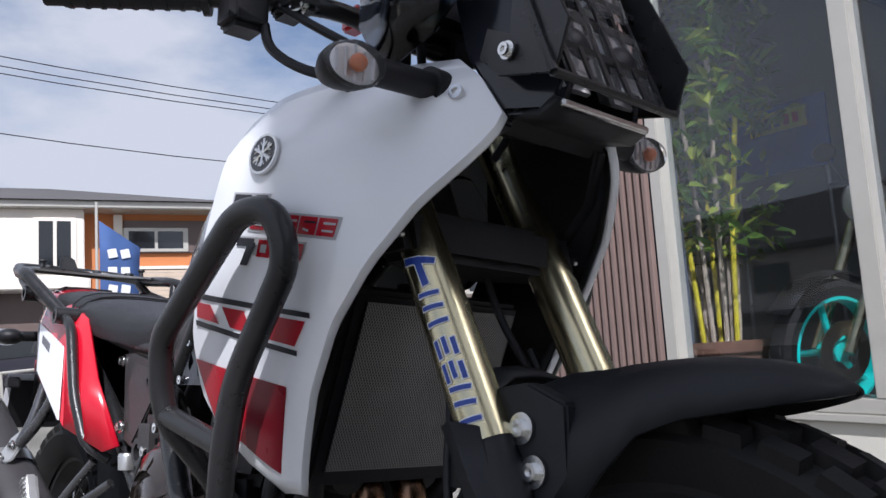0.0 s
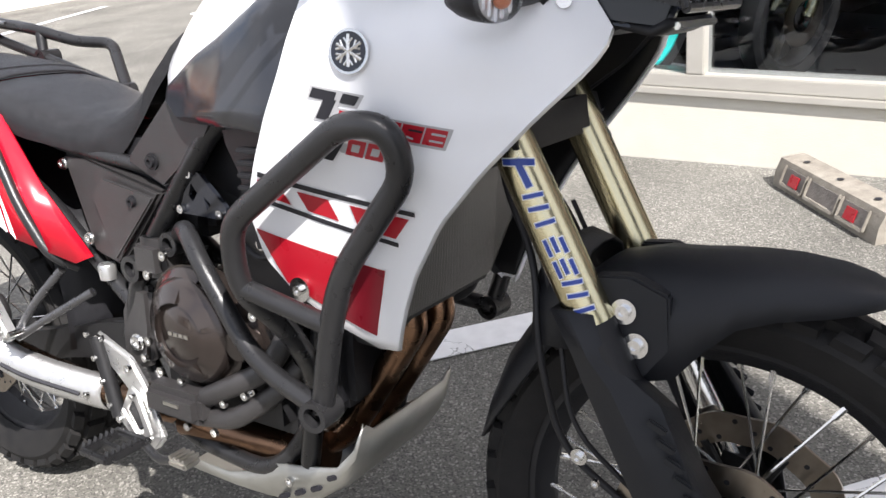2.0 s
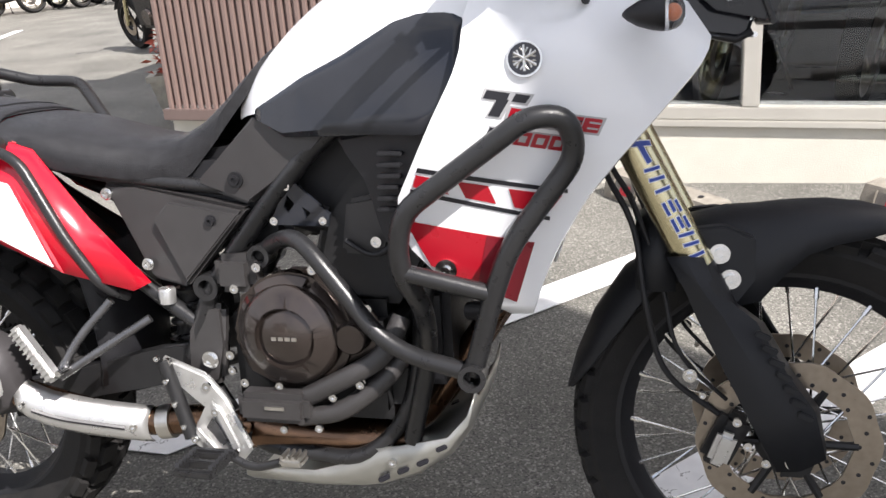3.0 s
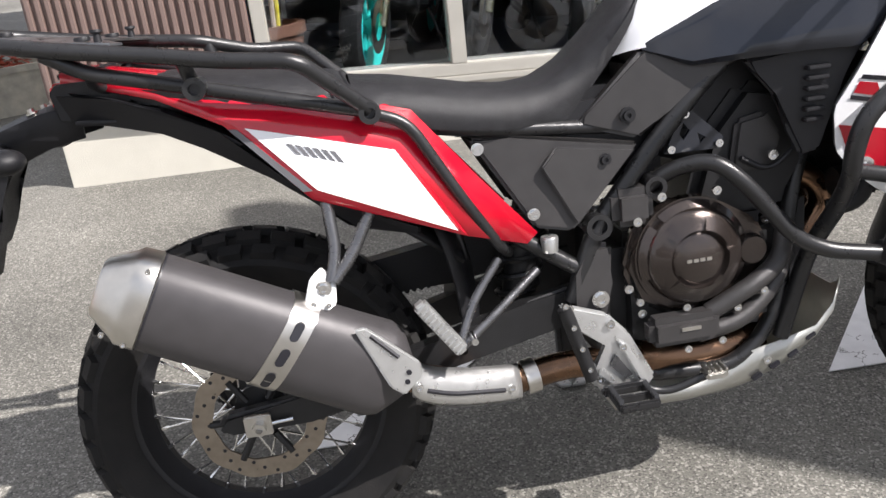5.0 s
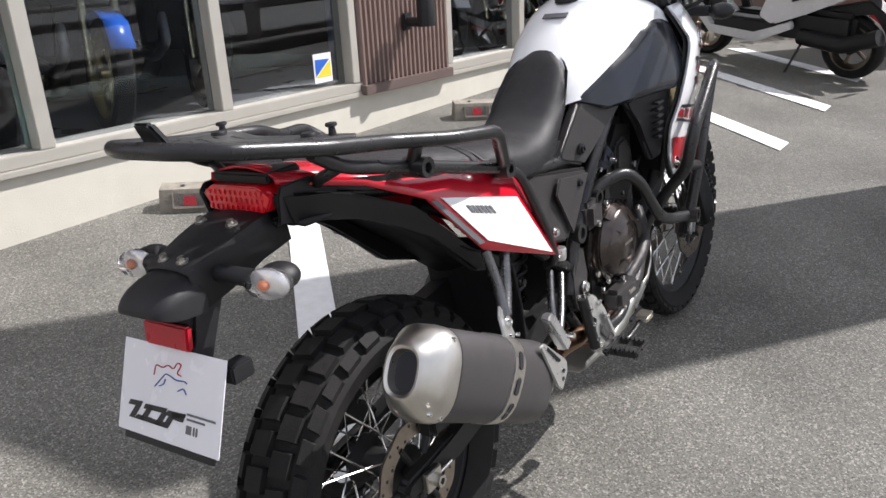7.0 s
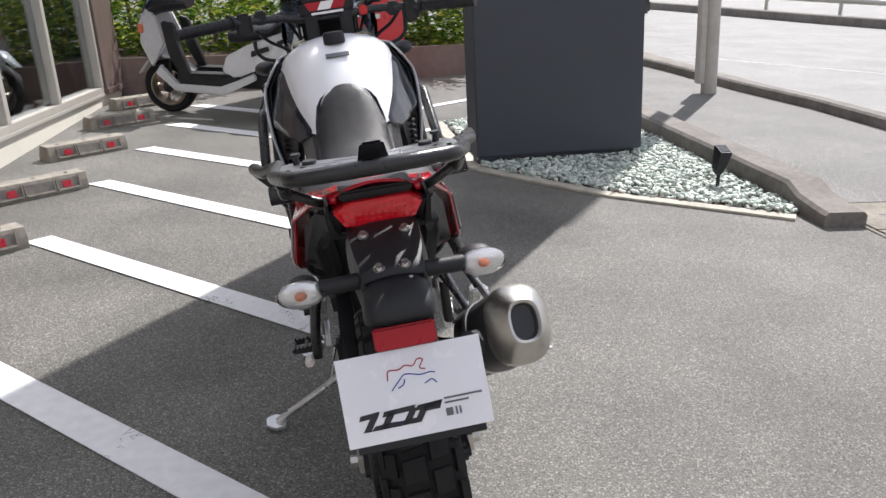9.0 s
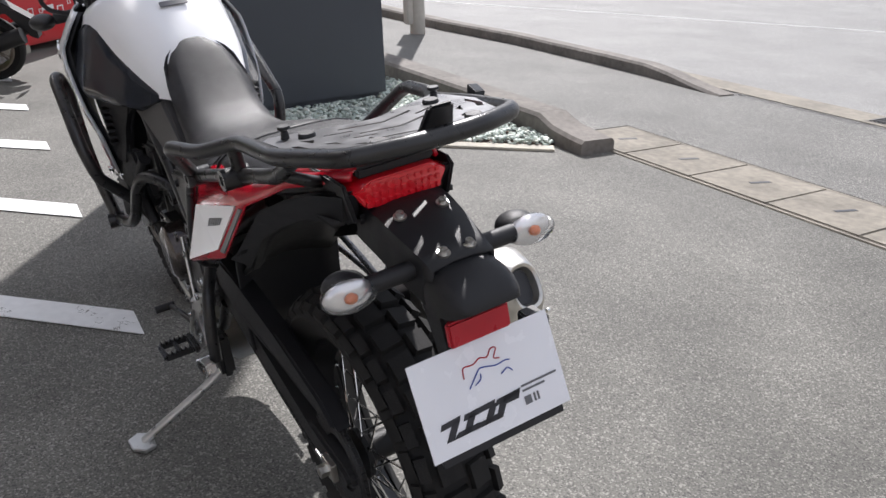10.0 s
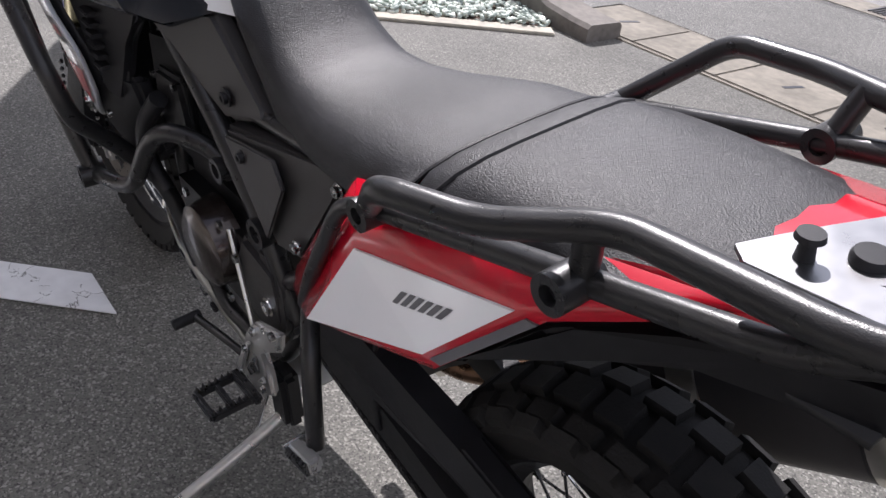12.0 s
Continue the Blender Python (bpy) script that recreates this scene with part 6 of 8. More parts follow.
# nose, head lamps, guard and screen
for s in (-1, 1):
    part("nose_cowl", plate(S(s, [(1.455, 0.088, 0.985), (1.515, 0.07, 0.975), (1.53, 0.06, 1.02), (1.46, 0.085, 1.20), (1.38, 0.09, 1.30), (1.35, 0.09, 1.26), (1.40, 0.09, 1.07)]), -s * 0.02, 0.006), NAVY, bike, "black nose cowl beside the head lamps")
    part("inner_cowl", plate(S(s, [(1.19, 0.16, 0.87), (1.30, 0.165, 0.865), (1.40, 0.135, 0.93), (1.46, 0.085, 0.975), (1.39, 0.08, 1.05), (1.20, 0.15, 1.04)]), -s * 0.02, 0.004), BLACK, bike)
    part("guard_arm", plate(S(s, [(1.435, 0.098, 1.05), (1.47, 0.104, 1.018), (1.545, 0.10, 1.0), (1.565, 0.10, 1.05), (1.49, 0.10, 1.21), (1.44, 0.10, 1.28), (1.415, 0.10, 1.28), (1.49, 0.10, 1.10), (1.485, 0.10, 1.06), (1.45, 0.10, 1.08)]), -s * 0.004, 0.001), TUBE, bike, "black laser-cut lamp guard arm")
    bolt(bike, (1.487, s * 0.105, 1.040), (0, s, 0), 0.007, 0.010)
    part("windscreen", loft([[(1.46, s * 0.088, 1.19), (1.40, s * 0.135, 1.08), (1.33, s * 0.15, 1.05)], [(1.40, s * 0.08, 1.32), (1.34, s * 0.14, 1.22), (1.29, s * 0.155, 1.12)], [(1.33, s * 0.07, 1.44), (1.29, s * 0.12, 1.36), (1.27, s * 0.14, 1.22)]]), SMOKE, bike, "smoked windscreen", solid=0.004)
part("cowl_belly", loft([[(x, y, z + 0.25 * y * y) for y in (-0.075, -0.04, 0, 0.04, 0.075)] for x, z in ((1.36, 1.01), (1.44, 0.99), (1.50, 0.975), (1.522, 0.985))]), BLACK, bike, solid=0.01)
part("lamp_bucket", plate([(1.48, -0.078, 0.985), (1.48, 0.078, 0.985), (1.40, 0.078, 1.26), (1.40, -0.078, 1.26)], 0.05, 0.004, way=(-0.9, 0, -0.3)), BLACK, bike)
for z0 in (1.0, 1.115):
    for s in (-1, 1):
        x0 = 1.525 - (z0 - 0.985) * 0.32
        hl = part("head_lamp", boxy((x0 - 0.03, s * 0.008, z0), (x0, s * 0.072, z0 + 0.10), 0.012, turn=Matrix.Rotation(radians(-17), 4, "Y")), REFLECT, bike, "clear LED head lamp unit")
        part("lamp_lens", boxy((x0 + 0.002, s * 0.006, z0 - 0.002), (x0 + 0.008, s * 0.074, z0 + 0.102), 0.003, turn=Matrix.Rotation(radians(-17), 4, "Y")), LENS_CLEAR, hl)
        part("lamp_module", ball((x0 - 0.004, s * 0.04, z0 + 0.05), 0.024, (0.6, 1, 1), seg=14), INK, hl)
part("led_strip", boxy((1.522, -0.07, 0.978), (1.530, 0.07, 0.986), 0.002), CHROME, bike)
g0, gdz = Vector((1.546, 0, 1.0)), Vector((-0.105, 0, 0.27))
rim = [(g0.x, -0.102, g0.z), (g0.x, 0.102, g0.z), (g0.x + gdz.x, 0.102, g0.z + gdz.z), (g0.x + gdz.x, -0.102, g0.z + gdz.z), (g0.x, -0.102, g0.z)]
lamp_guard = part("lamp_guard", tube(rim, 0.005, 0.015, 8), TUBE, bike, "black metal head lamp guard grid")
for k in range(1, 6):
    p = g0 + gdz * (k / 6)
    part("guard_bar", boxy((p.x - 0.002, -0.102, p.z - 0.005), (p.x + 0.002, 0.102, p.z + 0.005), 0.001), TUBE, lamp_guard)
for k in range(1, 7):
    y = -0.102 + k * 0.204 / 7
    part("guard_bar", plate([(g0.x, y - 0.0035, g0.z), (g0.x, y + 0.0035, g0.z), (g0.x + gdz.x, y + 0.0035, g0.z + gdz.z), (g0.x + gdz.x, y - 0.0035, g0.z + gdz.z)], 0.003, 0, None, (0.93, 0, 0.36)), TUBE, lamp_guard)

# handlebar
bar = part("handlebar", tube([(1.085, -0.43, 1.155), (1.19, -0.27, 1.160), (1.235, -0.15, 1.168), (1.215, -0.06, 1.165), (1.215, 0.06, 1.165), (1.235, 0.15, 1.180), (1.19, 0.27, 1.188), (1.085, 0.43, 1.188)], 0.0125, 0.05, 14), TUBE, bike, "black tapered handlebar")
for s in (-1, 1):
    up_ = 0.03 if s > 0 else 0.0
    a, b = Vector((1.175, s * 0.295, 1.160 + up_)), Vector((1.085, s * 0.43, 1.155 + up_))
    grip = part("hand_grip", cyl(a, b, 0.0175, 18), BLACK, bar, "ribbed black rubber grip")
    for k in range(9):
        p = a.lerp(b, (k + 0.5) / 9)
        part("grip_rib", cyl(p, p + (b - a) * 0.03, 0.0188, 16), BLACK, bar)
    part("grip_flange", cyl(a - (b - a) * 0.02, a + (b - a) * 0.03, 0.024, 18), BLACK, bar)
    part("bar_end", cyl(b, b + (b - a).normalized() * 0.022, 0.016, 16), BLACK, bar)
    part("switch_block", boxy((1.175, s * 0.235, 1.115 + up_), (1.222, s * 0.285, 1.182 + up_), 0.008), BLACK, bar)
    part("control_lever", tube(S(s, [(1.245, 0.235, 1.165 + up_), (1.26, 0.28, 1.16 + up_), (1.17, 0.42, 1.150 + up_)]), 0.006, 0.03, 8), TUBE, bar)
    part("lever_clamp", boxy((1.20, s * 0.19, 1.14 + up_), (1.262, s * 0.228, 1.182 + up_), 0.006), ENG_DARK, bar)
    bolt(bar, (1.248, s * 0.212, 1.150 + up_), (0.3, s * 0.8, -0.2), 0.011, 0.014)
    part("control_cable", tube(S(s, [(1.215, 0.24, 1.125), (1.232, 0.243, 1.09), (1.265, 0.225, 1.06), (1.30, 0.19, 1.045), (1.27, 0.08, 1.02)]), 0.0062, 0.04, 8), BLACK, bar)
    part("control_cable", tube(S(s, [(1.225, 0.225, 1.15), (1.275, 0.20, 1.11), (1.31, 0.15, 1.08), (1.27, 0.08, 1.0)]), 0.0055, 0.05, 8), BLACK, bar)
    part("control_cable", tube(S(s, [(1.225, 0.17, 1.19), (1.29, 0.14, 1.19), (1.35, 0.11, 1.12), (1.29, 0.06, 1.0)]), 0.0055, 0.06, 8), BLACK, bar)
    part("bar_clamp", boxy((1.19, s * 0.035, 1.10), (1.24, s * 0.075, 1.185), 0.006), ENG_DARK, bar)
pad = part("bar_pad", boxy((1.185, -0.085, 1.172), (1.235, 0.085, 1.222), 0.012), BLACK, bar, "black bar pad with red and white print")
part("pad_print", plate([(1.184, -0.05, 1.19), (1.184, 0.055, 1.19), (1.184, 0.068, 1.215), (1.184, -0.065, 1.215)], 0.0012, 0, way=(-1, 0, 0)), RED_FILM, bar, smooth=0)
part("pad_print_slash", plate([(1.183, -0.01, 1.19), (1.183, 0.03, 1.19), (1.183, 0.015, 1.215), (1.183, -0.025, 1.215)], 0.0012, 0, way=(-1, 0, 0)), WHITE_FILM, bar, smooth=0)
part("pad_letter_bar", plate([(1.184, -0.05, 1.177), (1.184, 0.05, 1.177), (1.184, 0.05, 1.184), (1.184, -0.05, 1.184)], 0.0012, 0, way=(-1, 0, 0)), WHITE_FILM, bar, smooth=0)
part("dash", boxy((1.27, -0.06, 1.14), (1.30, 0.06, 1.27), 0.01, turn=Matrix.Rotation(radians(-20), 4, "Y")), BLACK, bike, "black upright instrument display")
part("red_clip", boxy((1.20, -0.125, 1.155), (1.235, -0.10, 1.185), 0.004), RED, bar)
# blue print on the fork legs as plain slanted bars
for s in (-1, 1):
    d, e = Vector((0.454, 0, -0.891)), Vector((0.891, 0, 0.454))

    def on_fork(u, v):
        """Round the tube (-1 to 1 on its outer face) and down it in metres."""
        t = radians(22 + 32 * u)
        z = 0.838 + v * d.z
        return Vector((fork_at(z), s * 0.1, z)) + (Vector((0, s, 0)) * math.cos(t) + e * math.sin(t)) * 0.0279

    def stroke(u0, v0, u1, v1, wide, lift, mat, name):
        a, b = Vector((u0 * 0.0156, v0)), Vector((u1 * 0.0156, v1))
        n_ = (b - a).normalized()
        n_ = Vector((-n_.y, n_.x)) * wide / 2
        a, b = a - (b - a).normalized() * wide * 0.5, b + (b - a).normalized() * wide * 0.5
        rows_ = []
        for i in range(5):
            q = a.lerp(b, i / 4)
            row = []
            for e_ in (q - n_, q + n_):
                p_ = on_fork(e_.x / 0.0156, e_.y)
                axis = Vector((fork_at(p_.z), s * 0.1, p_.z))
                row.append(p_ + (p_ - axis).normalized() * lift)
            rows_.append(row)
        part(name, loft(rows_), mat, bike, smooth=0)

    marks = [[(-0.85, 0.0, 0.95, 0.012), (0.0, 0.006, 0.05, 0.034)]]
    for k in range(6):
        marks.append([[(-0.6, 0.0, 0.6, 0.004), (-0.6, 0.016, 0.6, 0.020)], [(-0.6, 0.002, -0.6, 0.018), (0.6, 0.006, 0.6, 0.020), (0.0, 0.002, 0.0, 0.016)], [(-0.6, 0.008, 0.6, 0.010)]][(k * 2 + k // 3) % 3])
    v = 0.002
    for k, glyph in enumerate(marks):
        for lift, grow, mat, name in ((0.0004, 0.0026, WHITE_FILM, "print_outline"), (0.0009, 0.0, BLUE_INK, "print_bar")):
            for u0, v0, u1, v1 in glyph:
                stroke(u0, v + v0, u1, v + v1, (0.0075 if k == 0 else 0.0048) + grow, lift, mat, name)
        v += 0.046 if k == 0 else 0.0275


# ---- ground: falls away from the building towards the street ----
SLOPE = math.atan(0.15) - radians(5.0)
G = Matrix.Rotation(SLOPE, 4, "X")


def gz(y):
    return y * math.tan(SLOPE)


def structure(name, bm, mat, label, m=None, smooth=40, category="", solid=0.0, kind="structure"):
    ob = finish(name, bm, mat, None, "", smooth, solid)
    tagged(ob, label, category, kind=kind)
    if m is not None:
        ob.matrix_world = m
    return ob


def thing(name, label, category, group="", m=None):
    ob = tagged(new(name), label, category, group)
    if m is not None:
        ob.matrix_world = m
    return ob


def sheet(pts, z=0.0, thick=0.0):
    bm = bmesh.new()
    return plate([(x, y, z - thick) for x, y in pts], thick or 0.003, 0, bm, (0, 0, 1))


bm = bmesh.new()
bmesh.ops.create_grid(bm, x_segments=2, y_segments=2, size=400)
structure("ground", bm, ASPHALT, "worn grey asphalt forecourt with pale stone chips", G, 0)
structure("road", sheet([(-40, -5.2), (60, -5.0), (60, -2.5), (40, -6.5), (23, -11.4), (18, -12.6), (15, -13.6), (12.2, -14.7), (0, -20.2), (-40, -39)], 0.004), ROADTOP, "pale sunlit asphalt street", G, 0)
structure("pavement", sheet([(-40, -3.21), (2.78, -3.21), (2.78, -2.70), (30, -2.90), (30, -3.4), (14, -4.05), (7.2, -4.55), (4.0, -4.70), (-40, -4.80)], 0.003), PAVING, "pale asphalt pavement along the street", G, 0)

# parking bay lines
LINES = [[(2.60, 1.635), (2.69, 1.535), (1.49, 0.225), (1.307, 0.232)], [(1.395, 1.665), (1.487, 1.565), (0.225, 0.275), (0.045, 0.285)], [(3.74, 1.60), (3.83, 1.49), (2.715, 0.203), (2.528, 0.21)], [(4.74, 1.50), (4.83, 1.38), (3.92, 0.165), (3.735, 0.17)], [(5.71, 1.43), (5.80, 1.30), (4.98, 0.145), (4.80, 0.15)], [(6.70, 1.36), (6.79, 1.23), (6.05, 0.13), (5.87, 0.135)],
         [(6.15, -0.60), (6.26, -0.60), (6.95, -1.40), (6.83, -1.40)], [(5.13, -0.60), (5.24, -0.60), (5.85, -1.40), (5.73, -1.40)], [(-7.0, 6.7), (-6.85, 6.62), (-8.55, 10.65), (-8.7, 10.6)], [(-9.5, 5.4), (-9.3, 5.4), (-10.15, 7.8), (-10.3, 7.8)], [(-11.2, 10.9), (-11.1, 10.75), (-7.2, 8.1), (-7.3, 8.2)]]
for k, q in enumerate(LINES):
    structure("bay_line", sheet(q, 0.004), PAINT, "cracked white parking bay line", G, 0, "road marking")
structure("road_line", sheet([(10.8, -5.52), (10.86, -5.44), (-2.0, -15.22), (-2.06, -15.30)], 0.008), PAINT, "thin white street edge line", G, 0, "road marking")

# wheel stops
def wheel_stop(cx, cy, ang):
    st = thing("wheel_stop", "weathered concrete wheel stop with red reflectors", "wheel stop", "wheel stops by the wall", G @ Matrix.Translation((cx, cy, 0)) @ Matrix.Rotation(ang, 4, "Z"))
    sec = [(-0.07, 0), (-0.062, 0.055), (-0.04, 0.10), (0.045, 0.105), (0.066, 0.06), (0.075, 0)]
    bm = loft([[(x, y, z) for y, z in sec] for x in (-0.30, -0.29, 0.29, 0.30)], closed=True)
    bmesh.ops.bevel(bm, geom=[e for e in bm.edges if e.calc_face_angle(0) > 0.5], offset=0.008, segments=2, affect="EDGES", clamp_overlap=True)
    part("body", bm, STOPCON, st)
    slope = lambda x, z, w: (x, -0.070 + 0.0225 * (z - 0.02) / 0.08 * 1.0 - w, z)
    # darker concrete plates carry the shade of the recesses in their colour
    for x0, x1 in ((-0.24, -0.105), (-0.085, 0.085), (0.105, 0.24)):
        part("recess", plate([slope(x0, 0.026, 0.0005), slope(x1, 0.026, 0.0005), slope(x1 - 0.006, 0.082, -0.004), slope(x0 + 0.006, 0.082, -0.004)], 0.004, 0.001, way=(0, -1, 0.3)), KERB, st, "recess in the sloping face, its shade painted dark")
        for x in (x0 - 0.006, x1 - 0.002):
            part("web", plate([slope(x, 0.022, 0.002), slope(x + 0.009, 0.022, 0.002), slope(x + 0.008, 0.088, -0.003), slope(x + 0.001, 0.088, -0.003)], 0.010, 0.002, way=(0, -1, 0.3)), STOPCON, st)
        part("ledge", plate([slope(x0, 0.018, 0.003), slope(x1, 0.018, 0.003), slope(x1, 0.030, 0.001), slope(x0, 0.030, 0.001)], 0.010, 0.002, way=(0, -1, 0.3)), STOPCON, st)
    for x in (-0.165, 0.165):
        part("reflector", plate([slope(x - 0.028, 0.034, 0.008), slope(x + 0.028, 0.034, 0.008), slope(x + 0.026, 0.072, 0.004), slope(x - 0.026, 0.072, 0.004)], 0.003, 0, way=(0, -1, 0.3)), RED_FILM, st, "red plastic reflector")
    for x in (-0.20, 0.0, 0.20):
        part("anchor_hole", spin([(0, 0.1062), (0.012, 0.1062)], (x, 0.0, 0), "Z", 12), INK, st)


for k in range(5):
    wheel_stop(1.25 + 1.13 * k + (0.17 if k == 0 else 0), 1.88 - 0.02 * k + (0.17 if k == 0 else 0), math.atan2(-0.75, 0.66) + 0.02 * k)
wheel_stop(6.75, 1.80, math.atan2(-0.75, 0.66) + 0.1)

# ---- shop building along the forecourt ----
def wall_pt(u, d, w):
    """Along the wall, out towards the forecourt, up."""
    return Vector((u, 2.45 - 0.045 * u - d, w - 0.033 * u))


def wall_box(u0, u1, d0, d1, w0, w1, bevel=0.004, bm=None):
    bm = bm or bmesh.new()
    t = bmesh.new()
    boxy((u0, d0, w0), (u1, d1, w1), bevel, t)
    for v in t.verts:
        v.co = wall_pt(*v.co)
    me = bpy.data.meshes.new("t")
    t.to_mesh(me)
    t.free()
    bm.from_mesh(me)
    bpy.data.meshes.remove(me)
    return bm


U0, U1, SILL, HEAD, ROOFZ = -1.0, 7.5, 0.53, 2.75, 3.6
structure("wall_lower", wall_box(U0, U1, -0.25, 0.0, -0.4, SILL - 0.085), STUCCO, "cream painted plinth wall under the shop windows")
structure("wall_upper", wall_box(U0, U1, -0.25, 0.03, HEAD, ROOFZ), BROWN, "brown metal fascia above the shop windows")
# added out of view, to hold sky light off the bike and forecourt
structure("wall_sky_screen", wall_box(U0, U1, -0.25, 0.0, ROOFZ + 0.15, 6.2), BROWN, "unseen brown upper wall added to cut the sky light")
structure("window_sill", wall_box(U0, U1, -0.20, 0.024, SILL - 0.085, SILL - 0.055), FRAME_W, "cream metal window sill", category="sill")
structure("sill_rail", wall_box(U0, U1, -0.16, 0.016, SILL - 0.054, SILL), FRAME_W, "cream aluminium bottom rail of the windows", category="sill")
structure("wall_back", wall_box(U0, U1, -5.2, -5.0, -0.4, ROOFZ), INSIDE, "showroom back wall, room's dimness put in its dark blue colour")
structure("wall_side_rear", wall_box(U0, U0 + 0.2, -5.0, -0.25, -0.4, ROOFZ), STUCCO, "cream painted end wall")
structure("wall_side_front", wall_box(U1 - 0.2, U1, -5.0, -0.25, -0.4, ROOFZ), BROWN, "brown end wall of the shop")
structure("floor_showroom", wall_box(U0 + 0.2, U1 - 0.2, -5.0, -0.25, 0.30, 0.38), FLOORIN, "dark polished showroom floor")
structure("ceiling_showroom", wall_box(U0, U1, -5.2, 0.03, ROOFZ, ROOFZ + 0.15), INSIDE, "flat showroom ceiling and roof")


def corrugated(u0, u1):
    bm = bmesh.new()
    n = max(4, round((u1 - u0) / 0.042))
    step = (u1 - u0) / n
    prev = None
    for k in range(n):
        a = u0 + k * step
        for du, d in ((0.0, 0.0), (0.22, 0.0), (0.40, 0.022), (0.78, 0.022), (0.96, 0.0)):
            pair = [bm.verts.new(wall_pt(a + du * step, 0.012 + d, w)) for w in (SILL - 0.03, HEAD)]
            if prev:
                bm.faces.new((prev[0], pair[0], pair[1], prev[1]))
            prev = pair
    return bm


for k, (a, b) in enumerate(((U0, -0.08), (2.74, 3.58), (6.86, U1))):
    structure("corrugated_panel", corrugated(a, b) if k < 2 else wall_box(a, b, -0.2, 0.04, SILL - 0.03, HEAD), CORRUGATED if k < 2 else BROWN, "brown ribbed metal cladding between windows" if k < 2 else "brown metal corner cladding", smooth=0, category="cladding")
    structure("cladding_trim", wall_box(a - 0.01, b + 0.01, -0.02, 0.06, SILL - 0.075, SILL - 0.02), BROWN, "brown metal trim under the cladding", category="trim")
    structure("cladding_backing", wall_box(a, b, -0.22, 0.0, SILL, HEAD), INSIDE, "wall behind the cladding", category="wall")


def window(name, u0, u1, mullions):
    w = tagged(new(name), "large shop window with cream aluminium frame", "window", kind="structure")
    for a in (u0, u1 - 0.06):
        part("window_frame", wall_box(a, a + 0.06, -0.10, 0.02, SILL, HEAD), FRAME_W, w)
    part("window_frame", wall_box(u0 + 0.06, u1 - 0.06, -0.10, 0.02, HEAD - 0.06, HEAD), FRAME_W, w)
    for m_ in mullions:
        part("mullion", wall_box(m_ - 0.035, m_ + 0.035, -0.10, 0.015, SILL, HEAD - 0.06), FRAME_W, w)
    edges = [u0 + 0.06] + [v for m_ in mullions for v in (m_ - 0.035, m_ + 0.035)] + [u1 - 0.06]
    for a, b in zip(edges[::2], edges[1::2]):
        p = part("pane", wall_box(a, b, -0.055, -0.047, SILL, HEAD - 0.06, 0), PANE, w, smooth=0)
        p.visible_shadow = False
    return w


window("window_1", -0.07, 2.73, (0.82, 1.76))
window("window_2", 3.59, 6.85, (4.52, 5.60))
st = structure("window_sticker", wall_box(2.43, 2.57, -0.046, -0.043, SILL + 0.03, SILL + 0.19, 0), WHITE_FILM, "white, blue and yellow sticker on the pane", category="sticker", kind="")
bm = bmesh.new()
bm.faces.new([bm.verts.new(wall_pt(u, -0.0415, w)) for u, w in ((2.44, SILL + 0.06), (2.56, SILL + 0.06), (2.56, SILL + 0.15))])
part("yellow_corner", bm, YELLOW, st, smooth=0)
bm = bmesh.new()
bm.faces.new([bm.verts.new(wall_pt(u, -0.0415, w)) for u, w in ((2.44, SILL + 0.065), (2.555, SILL + 0.155), (2.44, SILL + 0.16))])
part("blue_corner", bm, BLUEP, st, smooth=0)

# wall lamp on the cladding
lamp_ = thing("wall_lamp", "dark cylinder wall lamp on a bracket", "lamp")
c = wall_pt(3.14, 0.04, 0.84)
part("bracket", cyl(c, c + Vector((0, -0.14, 0)), 0.03, 14), BLACK, lamp_)
part("back_box", boxy(c + Vector((-0.04, -0.03, -0.05)), c + Vector((0.04, 0.0, 0.05)), 0.008), BLACK, lamp_)
part("lamp_head", spin([(0, 0.09), (0.05, 0.09), (0.055, 0.08), (0.055, -0.07), (0.045, -0.07), (0.045, -0.02), (0, -0.02)], c + Vector((0, -0.16, 0.05)), "Z", 24), BLACK, lamp_)

# ---- sign tower, stones, kerb ----
TILT = Matrix.Translation((4.05, -1.497, 0)) @ Matrix.Rotation(radians(9.2), 4, "Z")
tower = thing("sign_tower", "tall blue-grey sign tower with recessed plinth", "sign", m=TILT)
part("plinth", boxy((0.0, -0.585, -0.45), (0.13, 0.605, 0.10), 0.004), SIGN_GREY, tower)
bm = boxy((-0.03, -0.630, -0.022), (0.16, 0.628, 5.55), 0.006)
for v in bm.verts:
    if v.co.z < 1:
        v.co.z += 0.0617 * v.co.y   # its lower edge runs with the slope
part("panel", bm, SIGN_GREY, tower)
BED = [(3.88, -0.91), (3.14, -1.57), (2.57, -2.40), (2.62, -2.48), (4.1, -2.49), (5.6, -2.49), (5.6, -0.93)]
structure("stone_bed", sheet(BED, 0.012, 0.05), SOIL, "soil bed under pale pebbles", G, 0)
edge = bmesh.new()
for (a, b) in ((BED[0], BED[1]), (BED[1], BED[2]), ((5.6, -0.91), BED[0])):
    p, q = Vector((*a, 0)), Vector((*b, 0))
    d = (q - p).normalized()
    nrm = Vector((d.y, -d.x, 0)) * 0.10
    plate([p - d * 0.02, q + d * 0.02, q + d * 0.02 + nrm, p - d * 0.02 + nrm], 0.016, 0.004, edge, (0, 0, 1))
structure("bed_edging", edge, CONCRETE, "narrow concrete edging of the pebble bed", G, 40, "edging")


